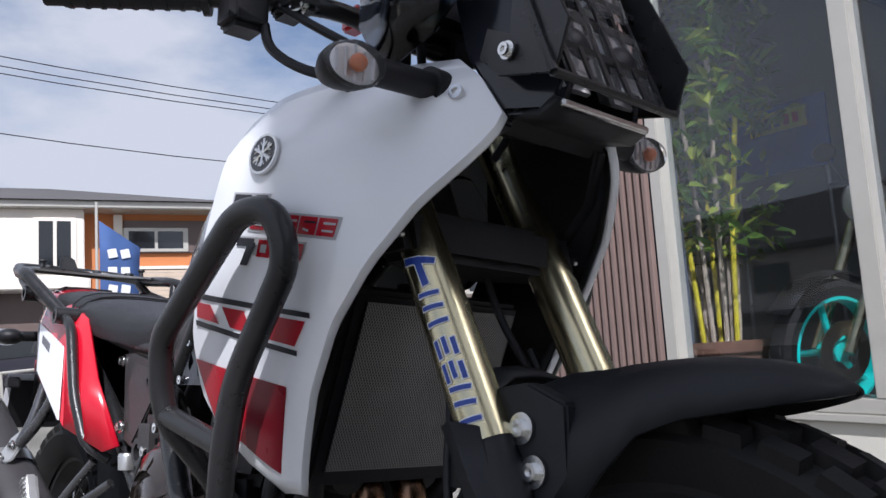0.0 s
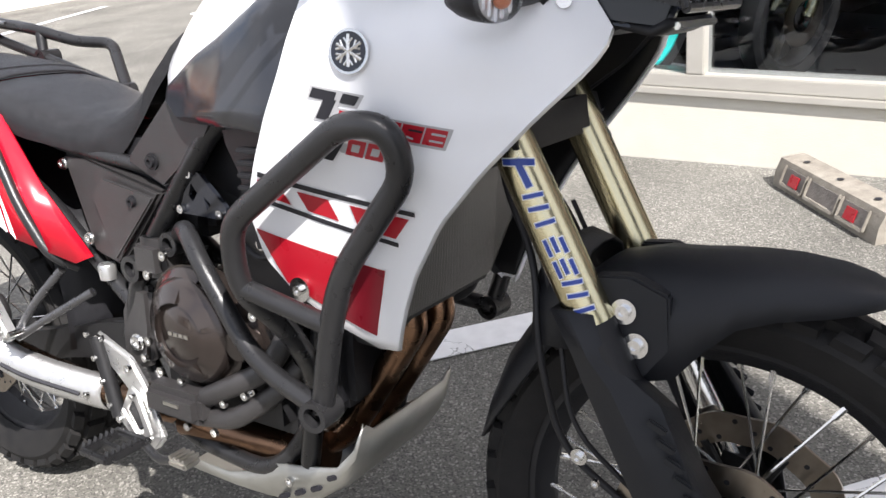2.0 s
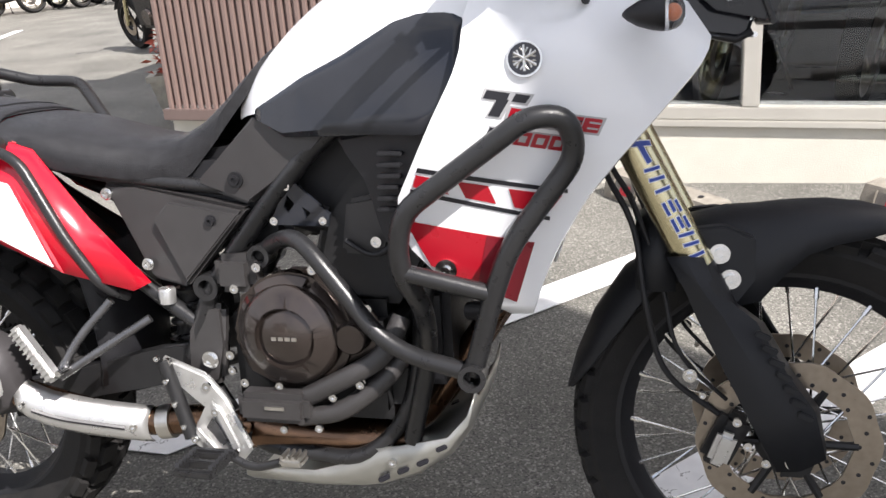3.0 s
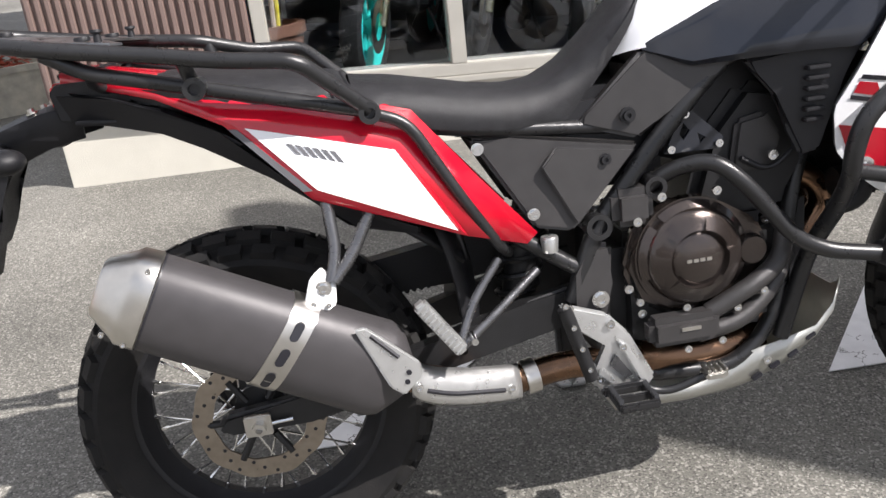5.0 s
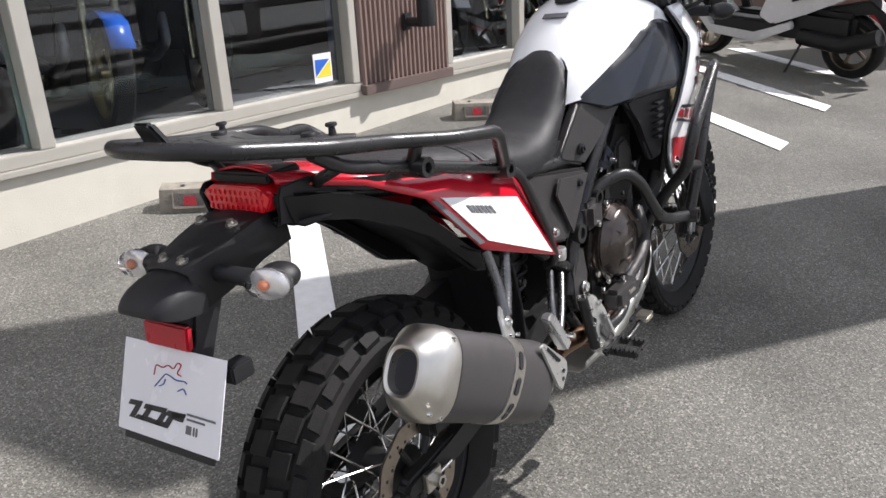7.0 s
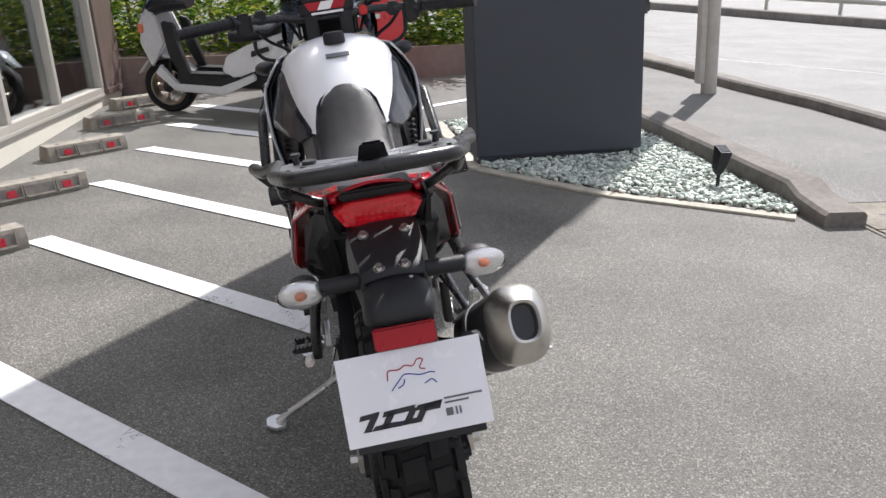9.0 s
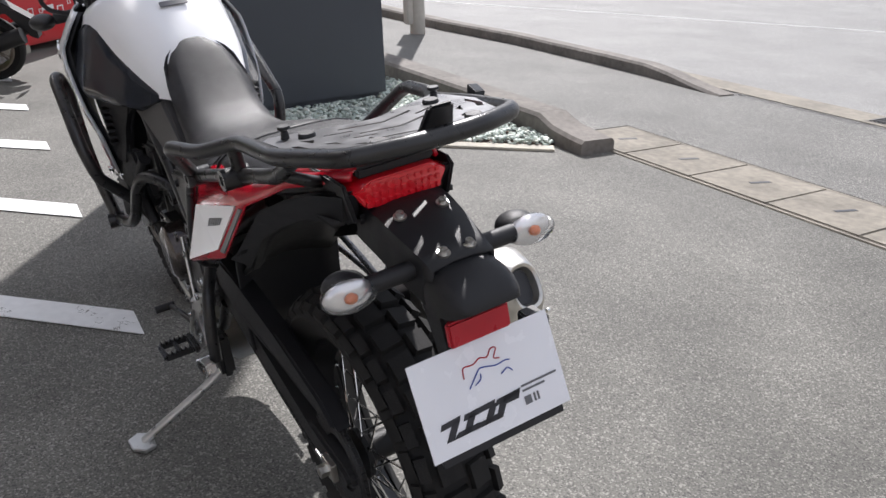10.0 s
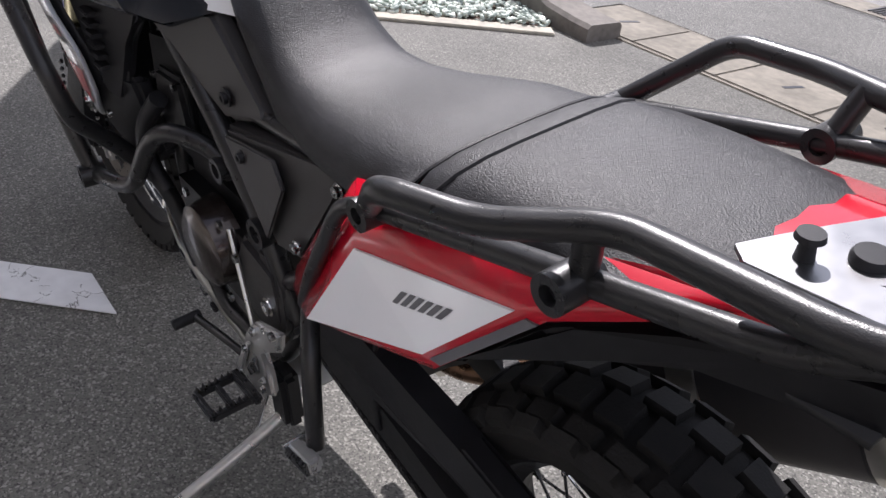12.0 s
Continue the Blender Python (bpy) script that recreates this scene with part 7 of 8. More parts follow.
def inside(x, y, poly):
    hit = False
    for (x0, y0), (x1, y1) in zip(poly, poly[1:] + poly[:1]):
        if (y0 > y) != (y1 > y) and x < (x1 - x0) * (y - y0) / (y1 - y0) + x0:
            hit = not hit
    return hit


rng = random.Random(5)
verts, faces = [], []
ico = bmesh.new()
bmesh.ops.create_icosphere(ico, subdivisions=1, radius=1)
ivs = [v.co.copy() for v in ico.verts]
ifs = [[v.index for v in f.verts] for f in ico.faces]
ico.free()
count = 0
while count < 9000:
    x, y = rng.uniform(2.5, 5.6), rng.uniform(-2.92, -0.7)
    if not inside(x, y, BED):
        continue
    s = rng.uniform(0.009, 0.017)
    m = Matrix.Translation((x, y, 0.012 + rng.uniform(0.0, 0.03))) @ Euler((rng.uniform(-0.5, 0.5), rng.uniform(-0.5, 0.5), rng.uniform(0, 6.3))).to_matrix().to_4x4() @ Matrix.Diagonal((s * rng.uniform(1.3, 2.4), s, s * 0.62, 1))
    o = len(verts)
    verts += [m @ v for v in ivs]
    faces += [[o + i for i in f] for f in ifs]
    count += 1
me = bpy.data.meshes.new("pebbles")
me.from_pydata(verts, [], faces)
me.materials.append(PEBBLE)
me.shade_smooth()
peb = tagged(new("pebbles", me), "pale green and white decorative pebbles in a bed", "pebbles", kind="stuff")
peb.matrix_world = G


def kerb_run(name, pts, width, height, label, ramp=()):
    rows = []
    for i, p in enumerate(pts):
        d = (Vector(pts[min(i + 1, len(pts) - 1)]) - Vector(pts[max(0, i - 1)])).normalized()
        n_ = Vector((-d.y, d.x))
        h = height * (ramp[i] if i < len(ramp) else 1.0)
        a, b = Vector(p) + n_ * width / 2, Vector(p) - n_ * width / 2
        rows.append([(a.x, a.y, -0.05), (a.x, a.y, h - 0.02), (a.x - n_.x * 0.02, a.y - n_.y * 0.02, h), (b.x + n_.x * 0.02, b.y + n_.y * 0.02, h), (b.x, b.y, h - 0.02), (b.x, b.y, -0.05)])
    return structure(name, loft(rows, closed=True), KERB, label, G, 30, "kerb")


kerb_run("kerb", [(2.345, -2.57), (2.47, -2.575), (2.66, -2.585), (2.80, -2.595), (3.4, -2.60), (4.1, -2.60), (5.2, -2.60), (6.5, -2.62), (9.0, -2.70), (14, -2.9)], 0.24, 0.15, "rough weathered concrete kerb beside the pebble bed", (0.56, 0.60, 0.72))
kerb_run("street_kerb", [(3.18, -4.62), (3.5, -4.64), (3.8, -4.68), (4.1, -4.71), (4.6, -4.72), (6.0, -4.72), (7.2, -4.58), (9.1, -4.50), (10.3, -4.36), (14.0, -4.1), (22.0, -3.6)], 0.18, 0.11, "dark weathered street kerb stone sloping down at its end", (0.15, 0.45, 0.78))
# gutter of covered concrete blocks with slots
gut = tagged(new("gutter"), "row of pale concrete gutter covers with slots", "gutter", kind="structure")
gut.matrix_world = G
for k in range(18):
    x0 = 2.26 - k * 0.5
    y0 = -2.70
    part("gutter_cover", boxy((x0 + 0.003, y0 - 0.47, -0.03), (x0 + 0.497, y0, 0.010), 0.005), GUTTER, gut)
    part("slot", boxy((x0 + 0.18, y0 - 0.265, 0.0095), (x0 + 0.30, y0 - 0.240, 0.0115), 0, turn=Matrix.Rotation(radians(72), 4, "Z")), INK, gut)
for y0 in (-2.665, -3.175):
    part("gutter_edge", boxy((-9.0, y0 - 0.026, -0.03), (2.76, y0, 0.007), 0.004), GUTTER, gut)
structure("road_gutter", sheet([(-40, -4.80), (3.3, -4.80), (60, -4.60), (60, -5.0), (-40, -5.2)], 0.006), GUTTER, "concrete street gutter", G, 0, "gutter")
grate = thing("drain_grate", "rusty steel drain grate set in the gutter", "grate", m=G)
part("frame", boxy((1.44, -5.15, 0.004), (2.16, -4.84, 0.010), 0.002), KERB, grate)
for k in range(22):
    part("bar", boxy((1.465 + k * 0.031, -5.13, 0.010), (1.480 + k * 0.031, -4.86, 0.016), 0), ENG_DARK, grate)

# small spotlight in the bed
spot = thing("spotlight", "small black garden spotlight on a spike", "lamp", m=G @ Matrix.Translation((3.15, -2.235, 0.0)))
part("spike", cyl((0, 0, 0), (0, 0, 0.17), 0.012, 10), BLACK, spot)
part("head", loft([[(x + a * w, y + b * w * 0.8, z + a * 0.35 * w) for a, b in ((-1, -1), (1, -1), (1, 1), (-1, 1))] for x, y, z, w in ((-0.012, 0.02, 0.115, 0.018), (-0.008, 0.015, 0.135, 0.030), (0.014, -0.018, 0.255, 0.047), (0.016, -0.02, 0.262, 0.044))], closed=True), BLACK, spot, smooth=30)
part("lens", plate([(0.016 + a * 0.038, -0.02 + b * 0.031, 0.2625 + a * 0.0133) for a, b in ((-1, -1), (1, -1), (1, 1), (-1, 1))], 0.002, 0, way=(-0.33, 0, 0.94)), CARGLASS, spot, smooth=0)
part("hinge", cyl((-0.012, -0.016, 0.15), (-0.012, 0.044, 0.15), 0.009, 10), BLACK, spot)
# post by the street
post = thing("utility_post", "grey concrete post with a cable box", "post", m=Matrix.Translation((7.1, -4.08, gz(-4.08))))
part("shaft", spin([(0, -0.1), (0.085, -0.1), (0.075, 6.0), (0, 6.0)], (0, 0, 0), "Z", 20), GREYBOX, post)
part("cable_box", boxy((-0.05, 0.07, 0.12), (0.05, 0.15, 1.0), 0.01), GREYBOX, post)

# ---- beyond the forecourt ----
far_kerb = [(40, -6.3), (23, -11.2), (18, -12.4), (15, -13.4), (12.2, -14.5), (0, -20.0), (-12, -25.5)]
kerb_run("far_kerb", far_kerb[::-1], 0.35, 0.22, "dark far kerb across the street")
rail = thing("guard_rail", "white painted street guard rail", "rail", m=G)
for i in range(4):
    for k in range(2):
        p = Vector(far_kerb[i + 1]).lerp(Vector(far_kerb[i + 2]), k / 2) + Vector((0.35, -0.6))
        part("post", cyl((p.x, p.y, 0), (p.x, p.y, 0.95), 0.05, 10), FRAME_W, rail)
for z in (0.55, 0.9):
    part("beam", tube([(x + 0.35, y - 0.6, z) for x, y in far_kerb], 0.075, 0, 8), FRAME_W, rail)
structure("far_pavement", sheet([(40, -6.6), (23, -11.5), (18, -12.7), (15, -13.7), (12.2, -14.8), (0, -20.3), (-12, -25.8), (-12, -45), (60, -45)], 0.2, 0.2), ROADTOP, "pale far pavement", G, 0, "pavement")

# vending machine
VM = Matrix.Translation((7.75, -0.28, gz(-0.3))) @ Matrix.Rotation(radians(38.8), 4, "Z")
vend = thing("vending_machine", "red drinks vending machine with white notice", "vending machine", m=VM)
part("body", boxy((-0.3, -0.52, 0.06), (0.42, 0.52, 1.85), 0.02), VEND, vend)
vx = -0.302
part("display_window", boxy((vx - 0.004, -0.46, 1.12), (vx, 0.46, 1.75), 0.004), FRAME_W, vend)
part("notice", boxy((vx - 0.006, 0.12, 0.78), (vx, 0.44, 1.08), 0.002), WHITE_FILM, vend)
for k in range(5):
    part("notice_line", boxy((vx - 0.0075, 0.16, 0.82 + k * 0.045), (vx - 0.006, 0.40, 0.832 + k * 0.045), 0), GREY_INK, vend)
part("coin_panel", boxy((vx - 0.006, -0.12, 0.93), (vx, 0.0, 1.02), 0.004), GREY_INK, vend)
part("coin_slot", boxy((vx - 0.007, -0.28, 0.99), (vx, -0.18, 1.04), 0.003), STEEL, vend)
part("button", boxy((vx - 0.007, -0.42, 1.04), (vx, -0.34, 1.07), 0.003), INK, vend)
part("note_slot", boxy((vx - 0.006, -0.16, 0.74), (vx, 0.06, 0.79), 0.003), ALU, vend)
part("delivery_flap", boxy((vx - 0.008, -0.10, 0.56), (vx, 0.40, 0.67), 0.005), GREY_INK, vend)
for y0, w in ((0.30, 0.08), (0.18, 0.05), (-0.06, 0.10), (-0.18, 0.05), (-0.32, 0.12), (-0.44, 0.06)):
    q = bmesh.new()
    ringed((vx - 0.003, y0, 0.36 + 0.04 * math.sin(y0 * 20)), (vx, y0, 0.36 + 0.04 * math.sin(y0 * 20)), w * 0.55, w * 0.4, q, 4)
    part("white_squiggle", q, WHITE_FILM, vend)
part("letter_bar", boxy((vx - 0.003, 0.02, 0.34), (vx, 0.16, 0.38), 0), WHITE_FILM, vend)
for s in (-1, 1):
    part("foot_block", boxy((-0.32, s * 0.40, -0.05), (-0.1, s * 0.64, 0.08), 0.01), CONCRETE, vend)

# planter wall with shrubs
PL = [(7.45, 2.6), (7.75, 1.2), (8.3, -0.3), (9.1, -2.0)]
rows = []
for i, p in enumerate(PL):
    z = gz(p[1])
    rows.append([(p[0], p[1], z - 0.2), (p[0], p[1], z + 0.36), (p[0] + 0.14, p[1] + 0.02, z + 0.36), (p[0] + 0.14, p[1] + 0.02, z - 0.2)])
structure("planter_wall", loft(rows, closed=True), BLOCKWALL, "low brown block planter wall", smooth=20, category="planter")
structure("planter_soil", loft([[(p[0] + 0.14, p[1], gz(p[1]) + 0.30), (p[0] + 2.2, p[1] + 0.3, gz(p[1]) + 0.36)] for p in PL]), SOIL, "planter soil", smooth=0, category="soil")


def leaf_cloud(rng, n, box_, size, verts, faces, droop=0.5):
    """Many small pointed leaves scattered through a box with an uneven outline."""
    (x0, y0, z0), (x1, y1, z1) = box_
    for _ in range(n):
        c = Vector((rng.uniform(x0, x1), rng.uniform(y0, y1), z0 + (z1 - z0) * rng.random() ** 1.3))
        if noise.noise(c * 1.7) < -0.12:
            continue
        s = size * rng.uniform(0.5, 1.3)
        m = Matrix.Translation(c) @ Euler((rng.uniform(-1, 1), rng.uniform(-1.2, 0.6) * droop, rng.uniform(0, 6.28))).to_matrix().to_4x4()
        o = len(verts)
        verts += [m @ Vector(v) for v in ((0, 0, 0), (s * 0.45, s * 0.2, s * 0.06), (s, 0, -s * 0.1), (s * 0.45, -s * 0.2, s * 0.06))]
        faces += [(o, o + 1, o + 2), (o, o + 2, o + 3)]


def leaves(name, boxes, size, mat, label, category, seed):
    r = random.Random(seed)
    v, f = [], []
    for n, bx in boxes:
        leaf_cloud(r, n, bx, size, v, f)
    me = bpy.data.meshes.new(name)
    me.from_pydata(v, [], f)
    me.materials.append(mat)
    return tagged(new(name, me), label, category, kind="stuff")


leaves("shrubbery", [(11000, ((8.0, 0.6, 0.25), (10.0, 3.2, 1.7))), (9000, ((8.9, -2.2, 0.2), (11.0, 0.6, 1.5)))], 0.11, LEAF, "leafy green shrubs behind the planter wall", "shrubs", 3)
leaves("red_tipped_shrub", [(500, ((8.75, -1.75, 0.75), (9.6, -0.55, 1.25)))], 0.09, REDLEAF, "red-tipped shrub leaves above the planter wall", "shrub", 8)
leaves("hedge", [(16000, ((9.5, -3.0, 0.0), (14.0, 6.0, 2.6)))], 0.16, LEAF, "tall dense green hedge in the distance", "hedge", 4)
trunks = bmesh.new()
for k in range(10):
    x, y = 9.6 + 0.3 * (k % 3), -2.0 + k * 0.55
    tube([(x, y, gz(y)), (x + 0.1, y + 0.05, 0.8), (x - 0.05, y, 1.8)], 0.03, 0.1, 7, trunks)
structure("shrub_stems", trunks, BROWN, "brown shrub stems", category="stems", kind="stuff")


# ---- other vehicles ----
def tyre_ring(R, w, c=(0, 0, 0)):
    return spin([(R - 0.07, -w * 0.4), (R - 0.03, -w * 0.5), (R - 0.008, -w * 0.35), (R, 0), (R - 0.008, w * 0.35), (R - 0.03, w * 0.5), (R - 0.07, w * 0.4), (R - 0.07, -w * 0.4)], c, "Y", 32)


def parked_motorcycle(m, paint, rim_paint, label, group=""):
    """A road motorcycle: its front wheel on +x, resting at z = 0."""
    b = thing("parked_motorcycle", label, "motorcycle", group, m)
    for x in (0.0, 1.38):
        w = part("wheel", tyre_ring(0.30, 0.13 if x == 0 else 0.11, (x, 0, 0.30)), RUBBER, b)
        part("rim", spin([(0.235, -0.04), (0.215, -0.045), (0.205, 0), (0.215, 0.045), (0.235, 0.04)], (x, 0, 0.30), "Y", 32), rim_paint, w)
        sp = bmesh.new()
        for k in range(5):
            t = k * 2 * math.pi / 5
            cyl((x, 0, 0.30), (x + 0.21 * math.cos(t), 0, 0.30 + 0.21 * math.sin(t)), 0.014, 8, sp)
        cyl((x, -0.05, 0.30), (x, 0.05, 0.30), 0.04, 16, sp)
        part("wheel_spokes", sp, rim_paint, w)
        part("disc", ringed((x, 0.062, 0.30), (x, 0.067, 0.30), 0.13, 0.07), DISC, w)
    for s in (-1, 1):
        part("fork_leg", cyl((1.38, s * 0.085, 0.30), (1.13, s * 0.085, 0.92), 0.024, 14), GOLD if rim_paint is not CHROME else STEEL, b)
        part("swing_arm", plate([(0, s * 0.10, 0.33), (0.48, s * 0.10, 0.42), (0.48, s * 0.10, 0.36), (0, s * 0.10, 0.27)], -s * 0.03, 0.006), ENG_DARK, b)
        part("handle", tube([(1.02, 0, 0.99), (1.06, s * 0.12, 1.03), (1.0, s * 0.36, 1.02)], 0.013, 0.03, 10), TUBE, b)
        part("mirror", ball((1.06, s * 0.34, 1.17), 0.05, (0.5, 1.4, 0.9), seg=12), BLACK, b)
        part("mirror_stem", cyl((1.03, s * 0.25, 1.03), (1.06, s * 0.33, 1.15), 0.006, 8), BLACK, b)
    part("mudguard", loft([[(1.38 + 0.33 * math.cos(a), y, 0.30 + 0.33 * math.sin(a)) for y in (-0.06, 0, 0.06)] for a in [radians(v) for v in (30, 60, 90, 120, 150)]]), paint, b, solid=0.006)
    tank_rows = [[(x, w * math.sin(t), zc + h * math.cos(t)) for t in [k * 2 * math.pi / 14 for k in range(14)]] for x, w, zc, h in ((0.50, 0.07, 0.80, 0.05), (0.60, 0.13, 0.82, 0.10), (0.78, 0.17, 0.85, 0.14), (0.92, 0.16, 0.87, 0.13), (1.02, 0.09, 0.88, 0.07))]
    part("tank", loft(tank_rows, closed=True), paint, b)
    part("seat", loft([[(x, w * math.sin(t), zc + 0.05 * math.cos(t)) for t in [k * 2 * math.pi / 12 for k in range(12)]] for x, w, zc in ((-0.28, 0.06, 0.92), (-0.1, 0.11, 0.86), (0.2, 0.13, 0.80), (0.45, 0.11, 0.79), (0.55, 0.08, 0.80))], closed=True), VINYL, b)
    part("tail", plate([(-0.38, -0.05, 0.93), (-0.05, -0.08, 0.83), (0.2, -0.10, 0.72), (0.1, -0.08, 0.74), (-0.3, -0.05, 0.86)], 0.12, 0.01), paint, b)
    part("tail_light", boxy((-0.40, -0.06, 0.87), (-0.36, 0.06, 0.92), 0.008), LENS_RED, b)
    part("engine", boxy((0.42, -0.20, 0.30), (0.90, 0.20, 0.68), 0.05), ENG_DARK, b)
    part("engine_side", spin([(0, 0.235), (0.085, 0.235), (0.10, 0.19)], (0.60, 0, 0.44), "Y", 24), ENGINE, b)
    part("frame", tube([(0.42, 0.14, 0.45), (0.55, 0.16, 0.70), (1.05, 0.06, 0.88)], 0.022, 0.05, 10), TUBE, b)
    part("exhaust", tube([(0.88, -0.12, 0.52), (0.98, -0.12, 0.36), (0.75, -0.13, 0.24), (0.40, -0.17, 0.26), (-0.05, -0.19, 0.42)], 0.03, 0.06, 12), STEEL, b)
    part("head_lamp", ball((1.20, 0, 0.92), 0.095, (0.7, 1, 1)), REFLECT, b)
    part("plate", boxy((-0.46, -0.11, 0.60), (-0.45, 0.11, 0.72), 0.002), WHITE_FILM, b)
    part("side_stand", cyl((0.45, 0.12, 0.28), (0.50, 0.26, 0.0), 0.011, 8), TUBE, b)
    return b


def big_scooter(m, paint, label, group=""):
    """A large scooter, nose on +x."""
    b = thing("scooter", label, "scooter", group, m)
    for x in (0.0, 1.30):
        w = part("wheel", tyre_ring(0.24, 0.13, (x, 0, 0.24)), RUBBER, b)
        part("rim", spin([(0.18, -0.05), (0.16, -0.05), (0.13, 0), (0.16, 0.05), (0.18, 0.05)], (x, 0, 0.24), "Y", 28), DISC, w)
        part("hub", cyl((x, -0.055, 0.24), (x, 0.055, 0.24), 0.05, 16), ENG_DARK, w)
        for k in range(5):
            t = k * 2 * math.pi / 5
            part("wheel_spoke", cyl((x, 0, 0.24), (x + 0.16 * math.cos(t), 0, 0.24 + 0.16 * math.sin(t)), 0.016, 8), DISC, w)
    for s in (-1, 1):
        part("front_panel", plate(S(s, [(1.47, 0.06, 0.86), (1.52, 0.05, 0.62), (1.40, 0.10, 0.42), (1.33, 0.15, 0.50), (1.20, 0.20, 0.66), (1.28, 0.18, 0.88), (1.38, 0.12, 0.95)]), -s * 0.05, 0.012), paint, b)
        part("leg_shield", plate(S(s, [(1.22, 0.20, 0.84), (1.18, 0.21, 0.56), (1.05, 0.21, 0.30), (0.98, 0.20, 0.32), (1.08, 0.19, 0.62), (1.12, 0.17, 0.82)]), -s * 0.06, 0.012), BLACK, b)
        part("floor_trim", plate(S(s, [(1.36, 0.14, 0.38), (1.16, 0.20, 0.24), (0.70, 0.21, 0.22), (0.40, 0.20, 0.36), (0.42, 0.20, 0.42), (0.72, 0.22, 0.29), (1.14, 0.21, 0.30), (1.30, 0.15, 0.46)]), -s * 0.05, 0.01), paint, b)
        part("floor_board", boxy((0.55, s * 0.06, 0.28), (1.12, s * 0.20, 0.40), 0.02), BLACK, b)
        body = plate(S(s, [(0.72, 0.17, 0.42), (0.60, 0.19, 0.36), (0.30, 0.20, 0.48), (-0.18, 0.17, 0.70), (-0.36, 0.10, 0.80), (-0.30, 0.11, 0.86), (0.05, 0.18, 0.80), (0.45, 0.19, 0.66), (0.66, 0.18, 0.56)]), -s * 0.06, 0.014)
        part("side_panel", body, paint, b)
        part("side_vent", plate(S(s, [(0.42, 0.203, 0.56), (0.25, 0.203, 0.62), (0.26, 0.203, 0.66), (0.42, 0.203, 0.61)]), s * 0.004, 0.002), BLACK, b)
        part("side_vent", plate(S(s, [(0.18, 0.20, 0.66), (0.05, 0.195, 0.71), (0.06, 0.195, 0.745), (0.18, 0.20, 0.70)]), s * 0.004, 0.002), BLACK, b)
        part("tail_lens", plate(S(s, [(-0.16, 0.172, 0.765), (-0.30, 0.13, 0.80), (-0.31, 0.125, 0.835), (-0.15, 0.172, 0.80)]), s * 0.004, 0.002), LENS_RED, b)
        part("fork_leg", cyl((1.30, s * 0.08, 0.24), (1.22, s * 0.08, 0.50), 0.02, 12), ENG_DARK, b)
        part("handle", tube([(1.12, 0, 1.02), (1.10, s * 0.15, 1.06), (1.02, s * 0.34, 1.05)], 0.016, 0.03, 10), BLACK, b)
        part("mirror", ball((1.16, s * 0.33, 1.22), 0.06, (0.5, 1.3, 0.8), seg=12), BLACK, b)
        part("mirror_stem", cyl((1.12, s * 0.22, 1.06), (1.16, s * 0.32, 1.20), 0.007, 8), BLACK, b)
        part("signal", boxy((1.44, s * 0.07, 0.72), (1.49, s * 0.11, 0.80), 0.01), AMBER, b)
        part("muffler" if s < 0 else "belt_case", tube(S(s, [(0.35, 0.15, 0.30), (0.0, 0.17, 0.28), (-0.28, 0.18, 0.38)]), 0.06, 0.05, 12), ENG_DARK, b)
    part("engine", boxy((-0.05, -0.13, 0.26), (0.62, 0.13, 0.50), 0.04), ENG_DARK, b)
    part("rear_fender", plate([(0.25, -0.07, 0.50), (-0.12, -0.07, 0.60), (-0.34, -0.07, 0.46), (-0.36, -0.07, 0.32), (-0.30, -0.07, 0.34), (-0.16, -0.07, 0.52), (0.2, -0.07, 0.44)], 0.14, 0.01), BLACK, b)
    part("seat", loft([[(x, w * math.sin(t), zc + h * math.cos(t)) for t in [k * 2 * math.pi / 12 for k in range(12)]] for x, w, zc, h in ((-0.22, 0.08, 0.88, 0.05), (-0.05, 0.15, 0.86, 0.06), (0.18, 0.17, 0.82, 0.06), (0.26, 0.16, 0.76, 0.06), (0.52, 0.17, 0.72, 0.07), (0.66, 0.10, 0.70, 0.06))], closed=True), VINYL, b)
    part("dash_cowl", loft([[(x, w * math.sin(t), zc + h * math.cos(t)) for t in [k * 2 * math.pi / 12 for k in range(12)]] for x, w, zc, h in ((1.02, 0.10, 0.98, 0.05), (1.15, 0.17, 0.98, 0.08), (1.30, 0.17, 0.96, 0.08), (1.44, 0.08, 0.88, 0.06))], closed=True), BLACK, b)
    part("windscreen", loft([[(1.42 - 0.16 * v, 0.16 * u * (1 - 0.3 * v), 0.94 + 0.32 * v - 0.08 * u * u) for u in (-1, -0.5, 0, 0.5, 1)] for v in (0, 0.5, 1)]), SMOKE, b, solid=0.004)
    part("head_lamp", ball((1.47, 0, 0.78), 0.07, (0.5, 1.2, 0.8)), REFLECT, b)
    part("front_fender", loft([[(1.30 + 0.28 * math.cos(a), y, 0.24 + 0.28 * math.sin(a)) for y in (-0.075, 0, 0.075)] for a in [radians(v) for v in (25, 55, 85, 115, 150)]]), paint, b, solid=0.006)
    part("plate", boxy((-0.42, -0.11, 0.56), (-0.41, 0.11, 0.68), 0.002), VEND, b)
    part("stand", cyl((0.35, 0.12, 0.25), (0.42, 0.22, 0.0), 0.01, 8), TUBE, b)
    return b


def on_ground(x, y, yaw, lean=0.0):
    return Matrix.Translation((x, y, gz(y))) @ Matrix.Rotation(SLOPE, 4, "X") @ Matrix.Rotation(radians(yaw), 4, "Z") @ Matrix.Rotation(radians(-lean), 4, "X")


big_scooter(on_ground(6.02, 0.22, 71, 6), SCOOT_W, "white and black maxi scooter on its stand")
